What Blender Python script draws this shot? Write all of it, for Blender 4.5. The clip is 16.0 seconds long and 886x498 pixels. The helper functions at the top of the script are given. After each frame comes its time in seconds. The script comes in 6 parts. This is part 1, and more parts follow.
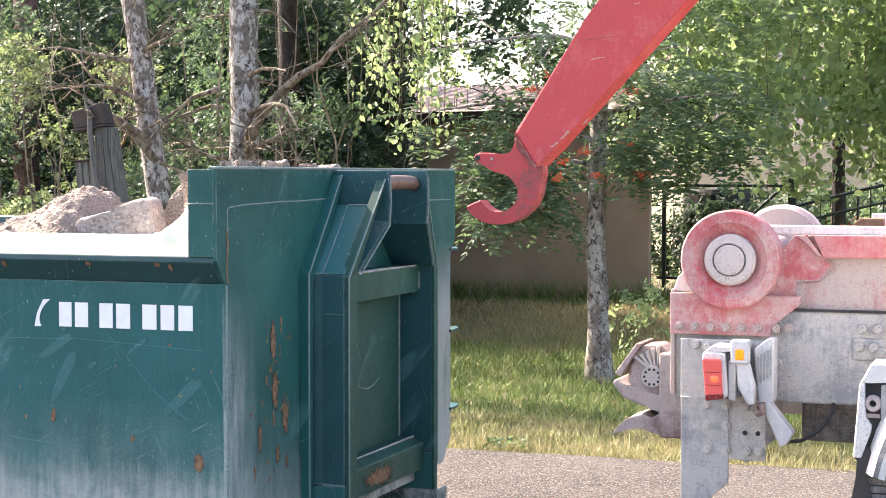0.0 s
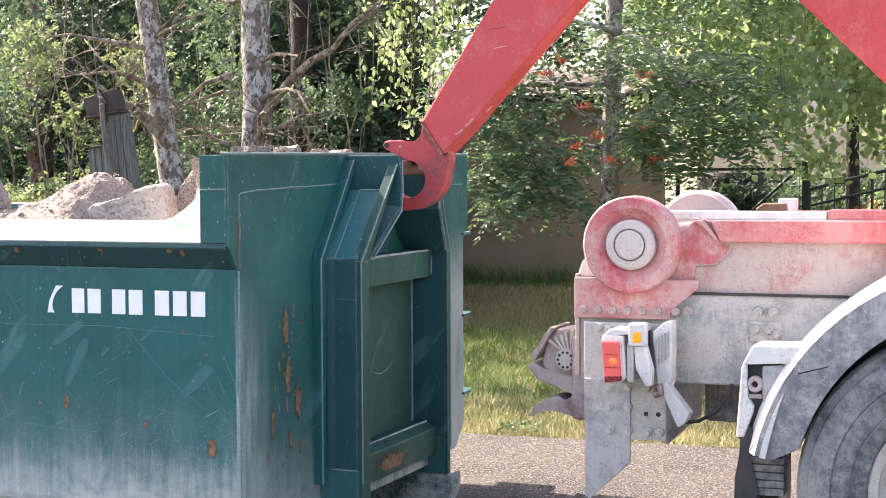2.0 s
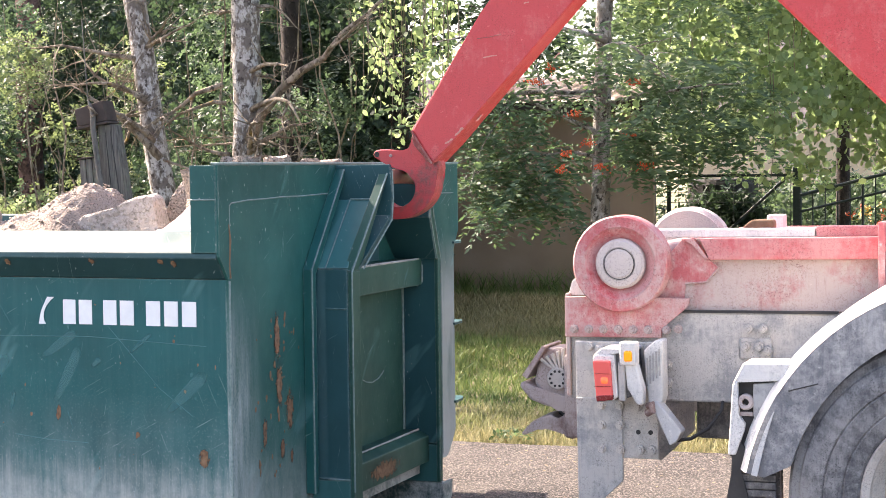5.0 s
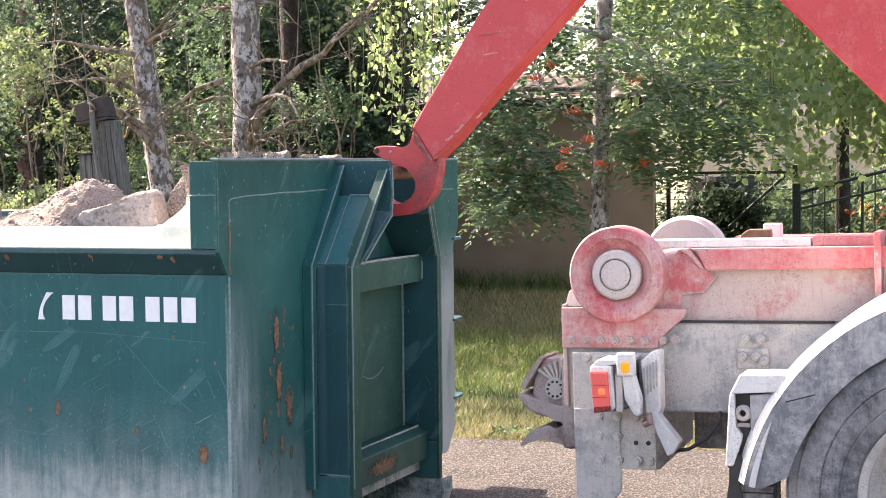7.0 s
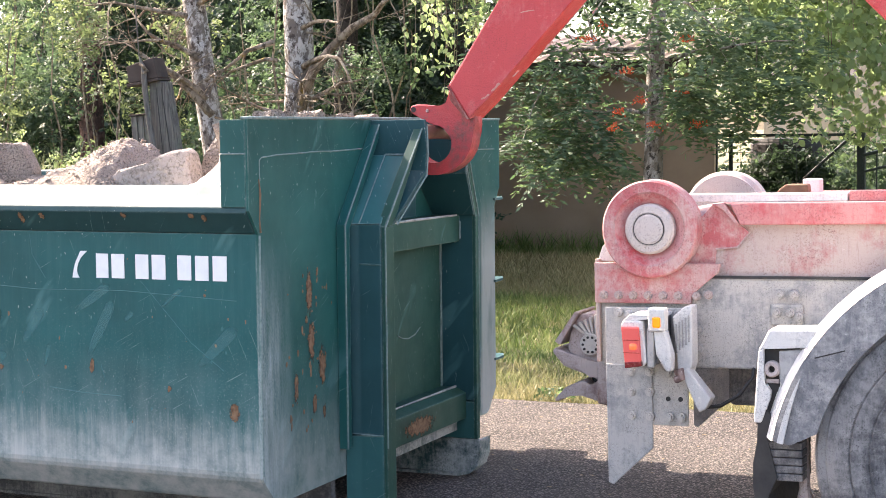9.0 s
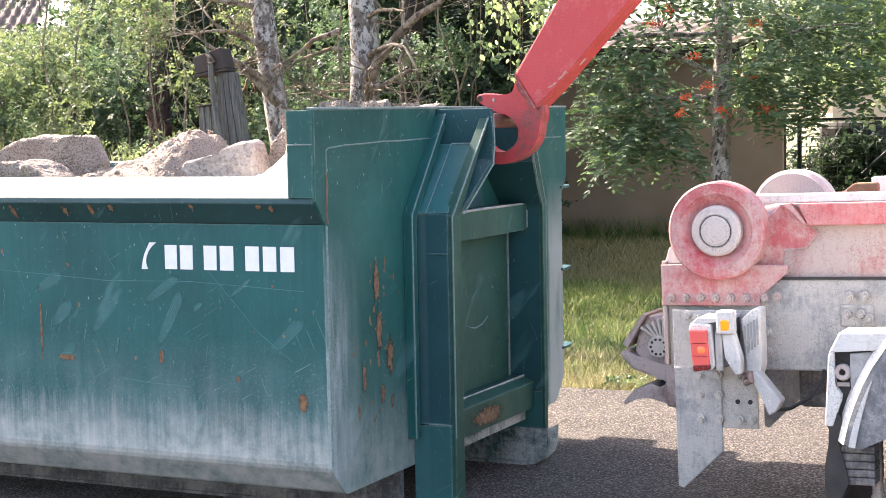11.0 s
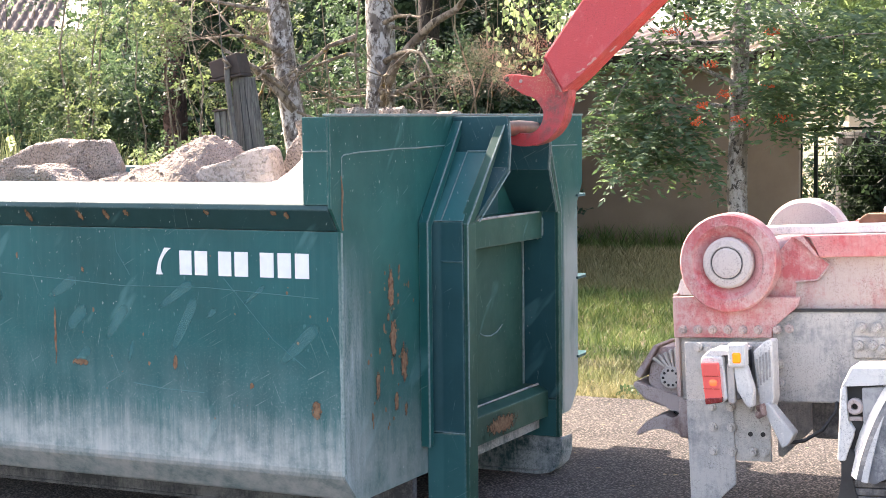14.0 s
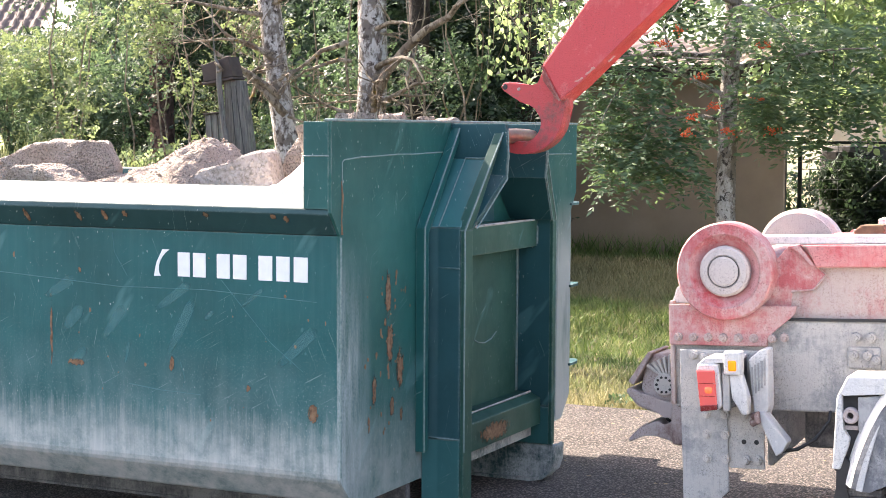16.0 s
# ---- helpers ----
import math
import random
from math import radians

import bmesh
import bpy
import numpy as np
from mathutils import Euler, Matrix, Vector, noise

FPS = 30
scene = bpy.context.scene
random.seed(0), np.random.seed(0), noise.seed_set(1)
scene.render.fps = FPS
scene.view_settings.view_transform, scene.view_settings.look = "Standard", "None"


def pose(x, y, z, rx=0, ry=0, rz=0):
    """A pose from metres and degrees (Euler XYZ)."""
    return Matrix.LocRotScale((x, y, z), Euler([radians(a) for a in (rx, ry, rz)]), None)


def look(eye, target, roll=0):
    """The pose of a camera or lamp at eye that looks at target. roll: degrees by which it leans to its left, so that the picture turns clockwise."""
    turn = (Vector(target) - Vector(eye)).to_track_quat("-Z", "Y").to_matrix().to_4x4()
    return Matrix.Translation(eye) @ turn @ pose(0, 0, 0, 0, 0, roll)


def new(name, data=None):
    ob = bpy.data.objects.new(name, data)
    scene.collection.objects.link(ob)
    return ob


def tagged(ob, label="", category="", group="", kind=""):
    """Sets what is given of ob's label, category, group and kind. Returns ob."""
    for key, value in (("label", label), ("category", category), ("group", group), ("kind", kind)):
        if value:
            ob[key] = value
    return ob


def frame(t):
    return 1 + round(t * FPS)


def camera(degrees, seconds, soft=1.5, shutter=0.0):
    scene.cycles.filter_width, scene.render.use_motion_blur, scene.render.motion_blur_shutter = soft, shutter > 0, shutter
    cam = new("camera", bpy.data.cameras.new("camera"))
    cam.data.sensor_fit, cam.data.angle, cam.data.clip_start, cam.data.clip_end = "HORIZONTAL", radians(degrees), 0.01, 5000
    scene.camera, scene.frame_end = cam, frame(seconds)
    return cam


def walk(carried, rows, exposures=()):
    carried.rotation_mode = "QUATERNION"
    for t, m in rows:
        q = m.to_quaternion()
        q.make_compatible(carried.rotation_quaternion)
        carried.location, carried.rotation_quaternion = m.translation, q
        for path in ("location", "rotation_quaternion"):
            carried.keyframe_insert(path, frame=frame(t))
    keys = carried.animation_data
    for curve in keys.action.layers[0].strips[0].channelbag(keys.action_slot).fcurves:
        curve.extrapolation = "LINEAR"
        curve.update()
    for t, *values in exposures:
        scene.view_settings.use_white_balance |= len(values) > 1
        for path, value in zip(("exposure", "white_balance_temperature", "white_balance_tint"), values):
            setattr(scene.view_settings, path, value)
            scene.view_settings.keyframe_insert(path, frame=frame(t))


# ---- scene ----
cam = camera(30.1, 16.0, soft=0.9)
PATH = [
    (0, (2.881, -5.391, 1.615), (2.178, -3.52, 1.526), 0.0),
    (0.5, (2.879, -5.384, 1.614), (2.167, -3.517, 1.521), 0.1),
    (1, (2.883, -5.383, 1.611), (2.164, -3.519, 1.511), -0.0),
    (1.5, (2.885, -5.384, 1.61), (2.163, -3.522, 1.505), -0.2),
    (2, (2.885, -5.382, 1.613), (2.167, -3.519, 1.506), -0.3),
    (2.5, (2.896, -5.392, 1.615), (2.178, -3.528, 1.51), -0.4),
    (3, (2.894, -5.387, 1.615), (2.179, -3.522, 1.51), -0.5),
    (3.5, (2.889, -5.388, 1.616), (2.176, -3.522, 1.515), -0.5),
    (4, (2.9, -5.4, 1.617), (2.187, -3.534, 1.522), -0.6),
    (6.5, (2.894, -5.383, 1.611), (2.187, -3.515, 1.509), -0.7),
    (7, (2.893, -5.388, 1.612), (2.184, -3.52, 1.511), -0.6),
    (7.5, (2.893, -5.387, 1.614), (2.18, -3.521, 1.515), -0.5),
    (8, (2.914, -5.372, 1.608), (2.193, -3.51, 1.506), -0.6),
    (8.5, (2.967, -5.323, 1.595), (2.225, -3.47, 1.477), -0.5),
    (9, (3.016, -5.303, 1.592), (2.229, -3.47, 1.448), -0.6),
    (9.5, (3.019, -5.292, 1.6), (2.204, -3.472, 1.444), -0.9),
    (10, (3.015, -5.289, 1.6), (2.176, -3.48, 1.442), -1.2),
    (12.5, (3.0, -5.285, 1.604), (2.13, -3.491, 1.446), -1.0),
    (13, (3.002, -5.273, 1.604), (2.131, -3.479, 1.448), -1.0),
    (13.5, (3.003, -5.276, 1.607), (2.129, -3.484, 1.452), -1.0),
    (14, (2.995, -5.272, 1.609), (2.119, -3.48, 1.457), -0.7),
    (14.5, (2.989, -5.274, 1.609), (2.116, -3.48, 1.465), -0.4),
    (15, (2.99, -5.285, 1.611), (2.118, -3.491, 1.473), -0.1),
    (15.5, (2.979, -5.3, 1.61), (2.113, -3.503, 1.476), 0.2),
    (16, (2.94, -5.327, 1.606), (2.087, -3.524, 1.463), 0.3),
]
walk(cam, [(t, look(eye, target, roll)) for t, eye, target, roll in PATH],
     exposures=((0, 2.20, 6850, 18), (4, 2.18, 6900, 19), (6.5, 2.09, 7050, 21), (8.5, 2.10, 7050, 21), (9.5, 2.27, 6900, 18), (16, 2.29, 6900, 18)))

# ---- world, sun, exposure ----
SUN_EL = 40.0
world = bpy.data.worlds.new("world")
scene.world = world
world.use_nodes = True
wn, wl = world.node_tree.nodes, world.node_tree.links
wn.clear()
sky = wn.new("ShaderNodeTexSky")
sky.sky_type, sky.sun_disc = "NISHITA", False
sky.sun_elevation = radians(SUN_EL)
sky.air_density, sky.dust_density, sky.ozone_density = 1.0, 3.0, 1.0
bg, wo = wn.new("ShaderNodeBackground"), wn.new("ShaderNodeOutputWorld")
bg.inputs["Strength"].default_value = 0.15
wl.new(sky.outputs[0], bg.inputs[0])
wl.new(bg.outputs[0], wo.inputs[0])
sun = new("sun", bpy.data.lights.new("sun", "SUN"))
sun.data.energy, sun.data.angle, sun.data.color = 4.5, radians(0.6), (1.0, 0.92, 0.80)
_h = math.cos(radians(SUN_EL))
SUNWARD = Vector((-0.95 * _h, 0.31 * _h, math.sin(radians(SUN_EL))))
sun.matrix_world = look(SUNWARD * 60, (0, 0, 0))
sky.sun_rotation = math.atan2(SUNWARD.x, SUNWARD.y)


# ---- materials ----
def material(name):
    m = bpy.data.materials.new(name)
    m.use_nodes = True
    nt = m.node_tree
    nt.nodes.clear()
    return m, nt, nt.nodes, nt.links


class Mat:
    """A small writer of node materials."""

    def __init__(self, name):
        self.m, self.nt, self.n, self.l = material(name)
        self.out = self.n.new("ShaderNodeOutputMaterial")
        self.b = self.n.new("ShaderNodeBsdfPrincipled")
        self.l.new(self.b.outputs[0], self.out.inputs[0])
        self.tc = self.n.new("ShaderNodeTexCoord")

    def coords(self, sx=1, sy=1, sz=1):
        mp = self.n.new("ShaderNodeMapping")
        mp.inputs["Scale"].default_value = (sx, sy, sz)
        self.l.new(self.tc.outputs["Object"], mp.inputs[0])
        return mp.outputs[0]

    def flat(self, su, sv, rot=0):
        """Coordinates on an upright wall: along it and up it, turned and scaled."""
        a, c = self.n.new("ShaderNodeSeparateXYZ"), self.n.new("ShaderNodeCombineXYZ")
        self.l.new(self.tc.outputs["Object"], a.inputs[0])
        self.l.new(self.math("ADD", a.outputs[0], a.outputs[1]), c.inputs[0])
        self.l.new(a.outputs[2], c.inputs[1])
        r, m = self.n.new("ShaderNodeMapping"), self.n.new("ShaderNodeMapping")
        r.inputs["Rotation"].default_value = (0, 0, radians(rot))
        m.inputs["Scale"].default_value = (su, sv, 1)
        self.l.new(c.outputs[0], r.inputs[0])
        self.l.new(r.outputs[0], m.inputs[0])
        return m.outputs[0]

    def noise(self, scale, detail=4, rough=0.6, v=None):
        t = self.n.new("ShaderNodeTexNoise")
        t.inputs["Scale"].default_value, t.inputs["Detail"].default_value, t.inputs["Roughness"].default_value = scale, detail, rough
        self.l.new(v if v is not None else self.tc.outputs["Object"], t.inputs["Vector"])
        return t.outputs["Fac"]

    def voronoi(self, scale, v=None, out="Distance"):
        t = self.n.new("ShaderNodeTexVoronoi")
        t.inputs["Scale"].default_value = scale
        self.l.new(v if v is not None else self.tc.outputs["Object"], t.inputs["Vector"])
        return t.outputs[out]

    def ramp(self, fac, a, b, va=0.0, vb=1.0):
        r = self.n.new("ShaderNodeMapRange")
        r.inputs["From Min"].default_value, r.inputs["From Max"].default_value = a, b
        r.inputs["To Min"].default_value, r.inputs["To Max"].default_value = va, vb
        self.l.new(fac, r.inputs[0])
        return r.outputs[0]

    def math(self, op, a, b):
        r = self.n.new("ShaderNodeMath")
        r.operation = op
        for i, v in enumerate((a, b)):
            if isinstance(v, (int, float)):
                r.inputs[i].default_value = v
            else:
                self.l.new(v, r.inputs[i])
        return r.outputs[0]

    def mix(self, fac, a, b):
        r = self.n.new("ShaderNodeMix")
        r.data_type = "RGBA"
        for i, v in ((0, fac), (6, a), (7, b)):
            if isinstance(v, (int, float)):
                r.inputs[i].default_value = v
            elif isinstance(v, tuple):
                r.inputs[i].default_value = (*v, 1)
            else:
                self.l.new(v, r.inputs[i])
        return r.outputs[2]

    def xyz(self, axis):
        s = self.n.new("ShaderNodeSeparateXYZ")
        self.l.new(self.tc.outputs["Object"], s.inputs[0])
        return s.outputs[axis]

    def set(self, color=None, rough=None, metal=None, spec=None):
        for key, v in (("Base Color", color), ("Roughness", rough), ("Metallic", metal), ("Specular IOR Level", spec)):
            if v is None:
                continue
            if isinstance(v, tuple):
                self.b.inputs[key].default_value = (*v, 1)
            elif isinstance(v, (int, float)):
                self.b.inputs[key].default_value = v
            else:
                self.l.new(v, self.b.inputs[key])
        return self

    def bump(self, h, strength=0.3, dist=0.01):
        n = self.n.new("ShaderNodeBump")
        n.inputs["Strength"].default_value, n.inputs["Distance"].default_value = strength, dist
        self.l.new(h, n.inputs["Height"])
        self.l.new(n.outputs[0], self.b.inputs["Normal"])
        return self


def green_paint(name, base, dirt=True, gloss=0.36, corner=False, spec=0.3):
    k = Mat(name)
    big, fine = k.noise(1.7, 5), k.noise(34, 6, 0.7)
    col = k.mix(k.ramp(big, 0.35, 0.65), tuple(c * 0.8 for c in base), tuple(c * 1.2 + 0.003 for c in base))
    # sun-bleached vertical streaks
    streak = k.noise(1.0, 7, 0.75, k.flat(34, 1.1))
    col = k.mix(k.math("MULTIPLY", k.ramp(streak, 0.46, 0.80), 0.04 if corner else (0.15 if dirt else 0.06)), col, (0.10, 0.20, 0.19))
    # pale rubbed smears that run aslant
    sm = k.math("MULTIPLY", k.ramp(k.noise(1.0, 3, 0.5, k.flat(7.5, 1.9, 38)), 0.63, 0.68), k.ramp(k.noise(2.4, 2), 0.42, 0.55))
    col = k.mix(k.math("MULTIPLY", sm, 0.32), col, (0.12, 0.27, 0.27))
    if dirt:
        # road dust: clouds and short runs, thicker towards the foot of the wall
        soft = k.math("ADD", k.math("MULTIPLY", k.noise(1.0, 4, 0.55, k.flat(16, 2.2)), 0.45), k.math("MULTIPLY", k.noise(3.2, 6, 0.65), 0.55))
        d = k.math("MULTIPLY", k.ramp(k.xyz(2), 0.78, 0.30), k.ramp(soft, 0.36, 0.64))
        d2 = k.math("MULTIPLY", k.ramp(k.math("SUBTRACT", k.xyz(2), k.math("MULTIPLY", k.noise(1.0, 7, 0.75, k.flat(38, 1.6)), 0.34)), 0.36, 0.12), k.ramp(k.math("ADD", k.math("MULTIPLY", k.noise(11, 6, 0.75), 0.6), k.math("MULTIPLY", soft, 0.4)), 0.30, 0.56))
        grit = k.math("MULTIPLY", k.ramp(k.xyz(2), 0.95, 0.45), k.ramp(k.noise(120, 4, 0.8), 0.56, 0.68))
        col = k.mix(k.math("MULTIPLY", d, 0.22 if corner else 0.48), col, (0.34, 0.40, 0.39))
        col = k.mix(k.math("MULTIPLY", d2, 0.38 if corner else 0.92), col, (0.50, 0.50, 0.465))
        col = k.mix(k.math("MULTIPLY", grit, 0.35 if corner else 0.45), col, (0.42, 0.45, 0.42))
    if corner:
        e = k.math("MULTIPLY", k.math("MULTIPLY", k.ramp(k.xyz(1), 0.26 - 1.19, -1.17), k.ramp(k.xyz(2), 1.2, 0.75)), k.ramp(k.math("ADD", k.math("MULTIPLY", k.noise(1.0, 6, 0.7, k.flat(20, 3.0)), 0.6), k.math("MULTIPLY", k.noise(1.0, 4, 0.75, k.flat(230, 90)), 0.4)), 0.36, 0.62))
        col = k.mix(k.math("MULTIPLY", e, 0.9), col, (0.42, 0.47, 0.46))
        far = k.math("MULTIPLY", k.math("MULTIPLY", k.ramp(k.xyz(1), 0.99, 1.02), k.ramp(k.xyz(2), 1.30, 0.95)), k.ramp(k.noise(1.0, 5, 0.6, k.flat(9, 2.0)), 0.10, 0.50))
        col = k.mix(k.math("MULTIPLY", far, 0.68), col, (0.40, 0.42, 0.395))
    # thin scratches in three directions, and flecks of bare primer
    for rot, a, b in ((62, 230, 3.2), (-24, 260, 2.6), (12, 300, 4.0)):
        sc = k.math("MULTIPLY", k.ramp(k.noise(1.0, 2, 0.5, k.flat(a, b, rot)), 0.70, 0.73), k.ramp(k.noise(3.3 + b, 3), 0.5, 0.56))
        col = k.mix(k.math("MULTIPLY", sc, 0.6), col, (0.30, 0.38, 0.36))
    fl = k.math("MULTIPLY", k.ramp(k.noise(1.0, 2, 0.5, k.flat(95, 42)), 0.70, 0.73), k.ramp(k.noise(2.1, 3), 0.45, 0.55))
    col = k.mix(k.math("MULTIPLY", fl, 0.85), col, (0.38, 0.42, 0.39))
    # paint rubbed thin and dusty along edges and welds
    bev, geo, dot = k.n.new("ShaderNodeBevel"), k.n.new("ShaderNodeNewGeometry"), k.n.new("ShaderNodeVectorMath")
    bev.samples = 3
    bev.inputs["Radius"].default_value = 0.008
    dot.operation = "DOT_PRODUCT"
    k.l.new(bev.outputs[0], dot.inputs[0])
    k.l.new(geo.outputs["Normal"], dot.inputs[1])
    edge = k.math("MULTIPLY", k.ramp(dot.outputs["Value"], 0.985, 0.86), k.ramp(k.noise(19, 5, 0.75), 0.36, 0.60))
    col = k.mix(k.math("MULTIPLY", edge, 0.62), col, (0.27, 0.33, 0.30))
    # rust that breaks through
    r = k.math("ADD", k.noise(1.0, 6, 0.7, k.flat(9, 4.2)), k.math("MULTIPLY", fine, 0.12))
    col = k.mix(k.ramp(r, 0.775, 0.80), col, k.mix(fine, (0.16, 0.07, 0.035), (0.28, 0.15, 0.085)))
    k.set(col, k.ramp(k.noise(6, 4), 0.3, 0.7, gloss, gloss + 0.2), 0.0, spec)
    k.bump(k.math("ADD", k.math("MULTIPLY", big, 2.0), k.math("MULTIPLY", fine, 0.12)), 0.25, 0.012)
    return k.m


def plain(name, a, b, scale=6, rough=0.6, metal=0.0, bump=0.15, dist=0.004, fine=60):
    k = Mat(name)
    n1, n2 = k.noise(scale, 5), k.noise(fine, 4, 0.7)
    f = k.math("ADD", k.math("MULTIPLY", k.ramp(n1, 0.3, 0.7), 0.7), k.math("MULTIPLY", n2, 0.3))
    k.set(k.mix(f, a, b), k.ramp(n2, 0.2, 0.8, max(rough - 0.12, 0.05), min(rough + 0.12, 1)), metal)
    k.bump(k.math("ADD", n1, k.math("MULTIPLY", n2, 0.5)), bump, dist)
    return k.m


def dusty_paint(name, paint, dust, cover, rough=0.55, wear=None):
    """Paint under road dust: cover is how much of it the dust hides."""
    k = Mat(name)
    n1, n2, n3 = k.noise(5, 6, 0.65), k.noise(42, 5, 0.75), k.noise(1.0, 5, 0.7, k.coords(70, 70, 9))
    f = k.math("ADD", k.math("MULTIPLY", n1, 0.6), k.math("ADD", k.math("MULTIPLY", n2, 0.25), k.math("MULTIPLY", n3, 0.15)))
    c = 0.5 - (cover - 0.5) * 0.34
    col = k.mix(k.ramp(f, c - 0.06, c + 0.06), paint, dust)
    col = k.mix(k.ramp(n2, 0.62, 0.72), col, tuple(x * 1.2 for x in dust))
    sp = k.math("MULTIPLY", k.ramp(k.noise(150, 4, 0.8), 0.52, 0.64), k.ramp(k.noise(7, 4, 0.7), 0.38, 0.6))
    col = k.mix(k.math("MULTIPLY", sp, 0.75), col, tuple(x * 0.4 for x in paint))
    col = k.mix(k.math("MULTIPLY", k.ramp(k.noise(1.0, 5, 0.7, k.flat(90, 10)), 0.56, 0.7), 0.35), col, tuple(x * 0.6 for x in paint))
    if wear:
        col = k.mix(k.ramp(k.noise(3.1, 5, 0.7), 0.6, 0.66), col, wear)
    k.set(col, k.ramp(f, 0.4, 0.6, rough - 0.1, rough + 0.3), 0.0)
    k.bump(k.math("ADD", n1, k.math("ADD", n2, k.math("MULTIPLY", k.noise(150, 3), 0.6))), 0.45, 0.005)
    return k.m


M_GREEN = green_paint("green_paint", (0.004, 0.088, 0.090))
M_FRONT = green_paint("green_front", (0.012, 0.090, 0.079), gloss=0.40, corner=True, spec=0.16)
M_GREEN2 = green_paint("green_paint_bright", (0.008, 0.088, 0.080), dirt=False)
# lighter copy of the green: sky light on the leaning legs, as colour
M_LEG = green_paint("green_leg_skylit", (0.022, 0.118, 0.112), dirt=False, gloss=0.36, spec=0.36)
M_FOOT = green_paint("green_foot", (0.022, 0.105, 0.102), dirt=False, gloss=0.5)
# olive tint: reflection of the yard put into the green of truck-facing parts
M_BEAM = green_paint("green_beam_sheen", (0.018, 0.070, 0.052), dirt=False, gloss=0.42, spec=0.2)
# darker copy of the green: shade on columns, socket and ribs, as colour
M_DARKGREEN = green_paint("green_paint_shaded", (0.014, 0.068, 0.075), dirt=False)
# green darkened so that the rim's sloping underside reads as shaded
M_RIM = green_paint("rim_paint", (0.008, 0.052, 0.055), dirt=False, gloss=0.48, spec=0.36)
M_WHITE = plain("white_lettering", (0.72, 0.73, 0.72), (0.85, 0.86, 0.85), 20, 0.5, bump=0.02)
M_WELD = plain("weld_bead", (0.05, 0.12, 0.115), (0.26, 0.32, 0.30), 90, 0.6, bump=0.5)
M_RUST = plain("rust", (0.13, 0.066, 0.034), (0.28, 0.165, 0.09), 30, 0.8, bump=0.4)
M_RUBBED = plain("rubbed_paint", (0.010, 0.105, 0.108), (0.05, 0.165, 0.165), 22, 0.5, bump=0.05, fine=90)


def flaked(name, axis):
    """Rust with a flaked outline: bare at the middle of its patch, broken up towards the edge. axis: 0 or 1, along the wall."""
    k = Mat(name)
    g = k.n.new("ShaderNodeSeparateXYZ")
    k.l.new(k.tc.outputs["Generated"], g.inputs[0])
    u, w = k.math("SUBTRACT", g.outputs[axis], 0.5), k.math("SUBTRACT", g.outputs[2], 0.5)
    r = k.math("SQRT", k.math("ADD", k.math("MULTIPLY", u, u), k.math("MULTIPLY", w, w)), 0.0)
    ragged = k.math("ADD", k.noise(1.0, 6, 0.75, k.flat(60, 26)), k.math("MULTIPLY", k.noise(150, 4, 0.7), 0.35))
    k.l.new(k.ramp(k.math("SUBTRACT", ragged, k.math("MULTIPLY", r, 0.95)), 0.33, 0.41), k.b.inputs["Alpha"])
    n = k.noise(48, 5, 0.75)
    k.set(k.mix(k.ramp(n, 0.35, 0.65), (0.10, 0.050, 0.025), (0.25, 0.155, 0.085)), 0.9)
    k.bump(n, 0.6, 0.004)
    return k.m


def smeared():
    """A rubbed smear, drawn out aslant, thin at its edges."""
    k = Mat("rubbed_smear")
    g = k.n.new("ShaderNodeSeparateXYZ")
    k.l.new(k.tc.outputs["Generated"], g.inputs[0])
    across = k.math("ABSOLUTE", k.math("SUBTRACT", g.outputs[0], g.outputs[2]), 0.0)
    along = k.math("MULTIPLY", k.math("ADD", g.outputs[0], g.outputs[2]), 0.5)
    body = k.math("MULTIPLY", k.ramp(across, 0.42, 0.0), k.math("MULTIPLY", k.ramp(along, 0.06, 0.45), k.ramp(along, 1.0, 0.75)))
    grain = k.math("ADD", k.math("MULTIPLY", k.noise(1.0, 5, 0.65, k.flat(14, 70, 48)), 0.75), k.math("MULTIPLY", k.noise(26, 4), 0.4))
    k.l.new(k.math("MULTIPLY", k.ramp(k.math("MULTIPLY", body, grain), 0.06, 0.28), 0.62), k.b.inputs["Alpha"])
    k.set(k.mix(k.noise(30, 4), (0.02, 0.15, 0.15), (0.06, 0.215, 0.215)), 0.5)
    return k.m


M_FLAKE_S, M_FLAKE_F, M_SMEAR = flaked("rust_flake_side", 0), flaked("rust_flake_front", 1), smeared()
M_SCUFF = dusty_paint("scuffed_skid", (0.03, 0.075, 0.072), (0.40, 0.41, 0.385), 0.62)
M_BAIL = plain("worn_steel", (0.13, 0.08, 0.06), (0.26, 0.18, 0.14), 12, 0.45, 0.6)
M_RED = dusty_paint("red_paint_arm", (0.52, 0.055, 0.058), (0.56, 0.13, 0.12), 0.3, 0.42)
M_HOOK = dusty_paint("red_hook_greasy", (0.46, 0.050, 0.052), (0.20, 0.075, 0.065), 0.36, 0.42)
M_SCRAPE = plain("scraped_paint", (0.46, 0.16, 0.13), (0.56, 0.34, 0.27), 60, 0.7, bump=0.2)
M_GRIME = dusty_paint("greasy_red", (0.20, 0.045, 0.04), (0.36, 0.17, 0.14), 0.45)
M_REDDIRT = dusty_paint("red_paint_dusty", (0.47, 0.11, 0.115), (0.52, 0.335, 0.305), 0.57)
M_REDTOP = dusty_paint("red_flange", (0.50, 0.10, 0.105), (0.54, 0.235, 0.22), 0.55)
M_DISH = dusty_paint("red_dish", (0.50, 0.07, 0.075), (0.57, 0.28, 0.265), 0.62)
M_DUST = dusty_paint("dusty_frame", (0.40, 0.175, 0.165), (0.44, 0.355, 0.32), 0.68)
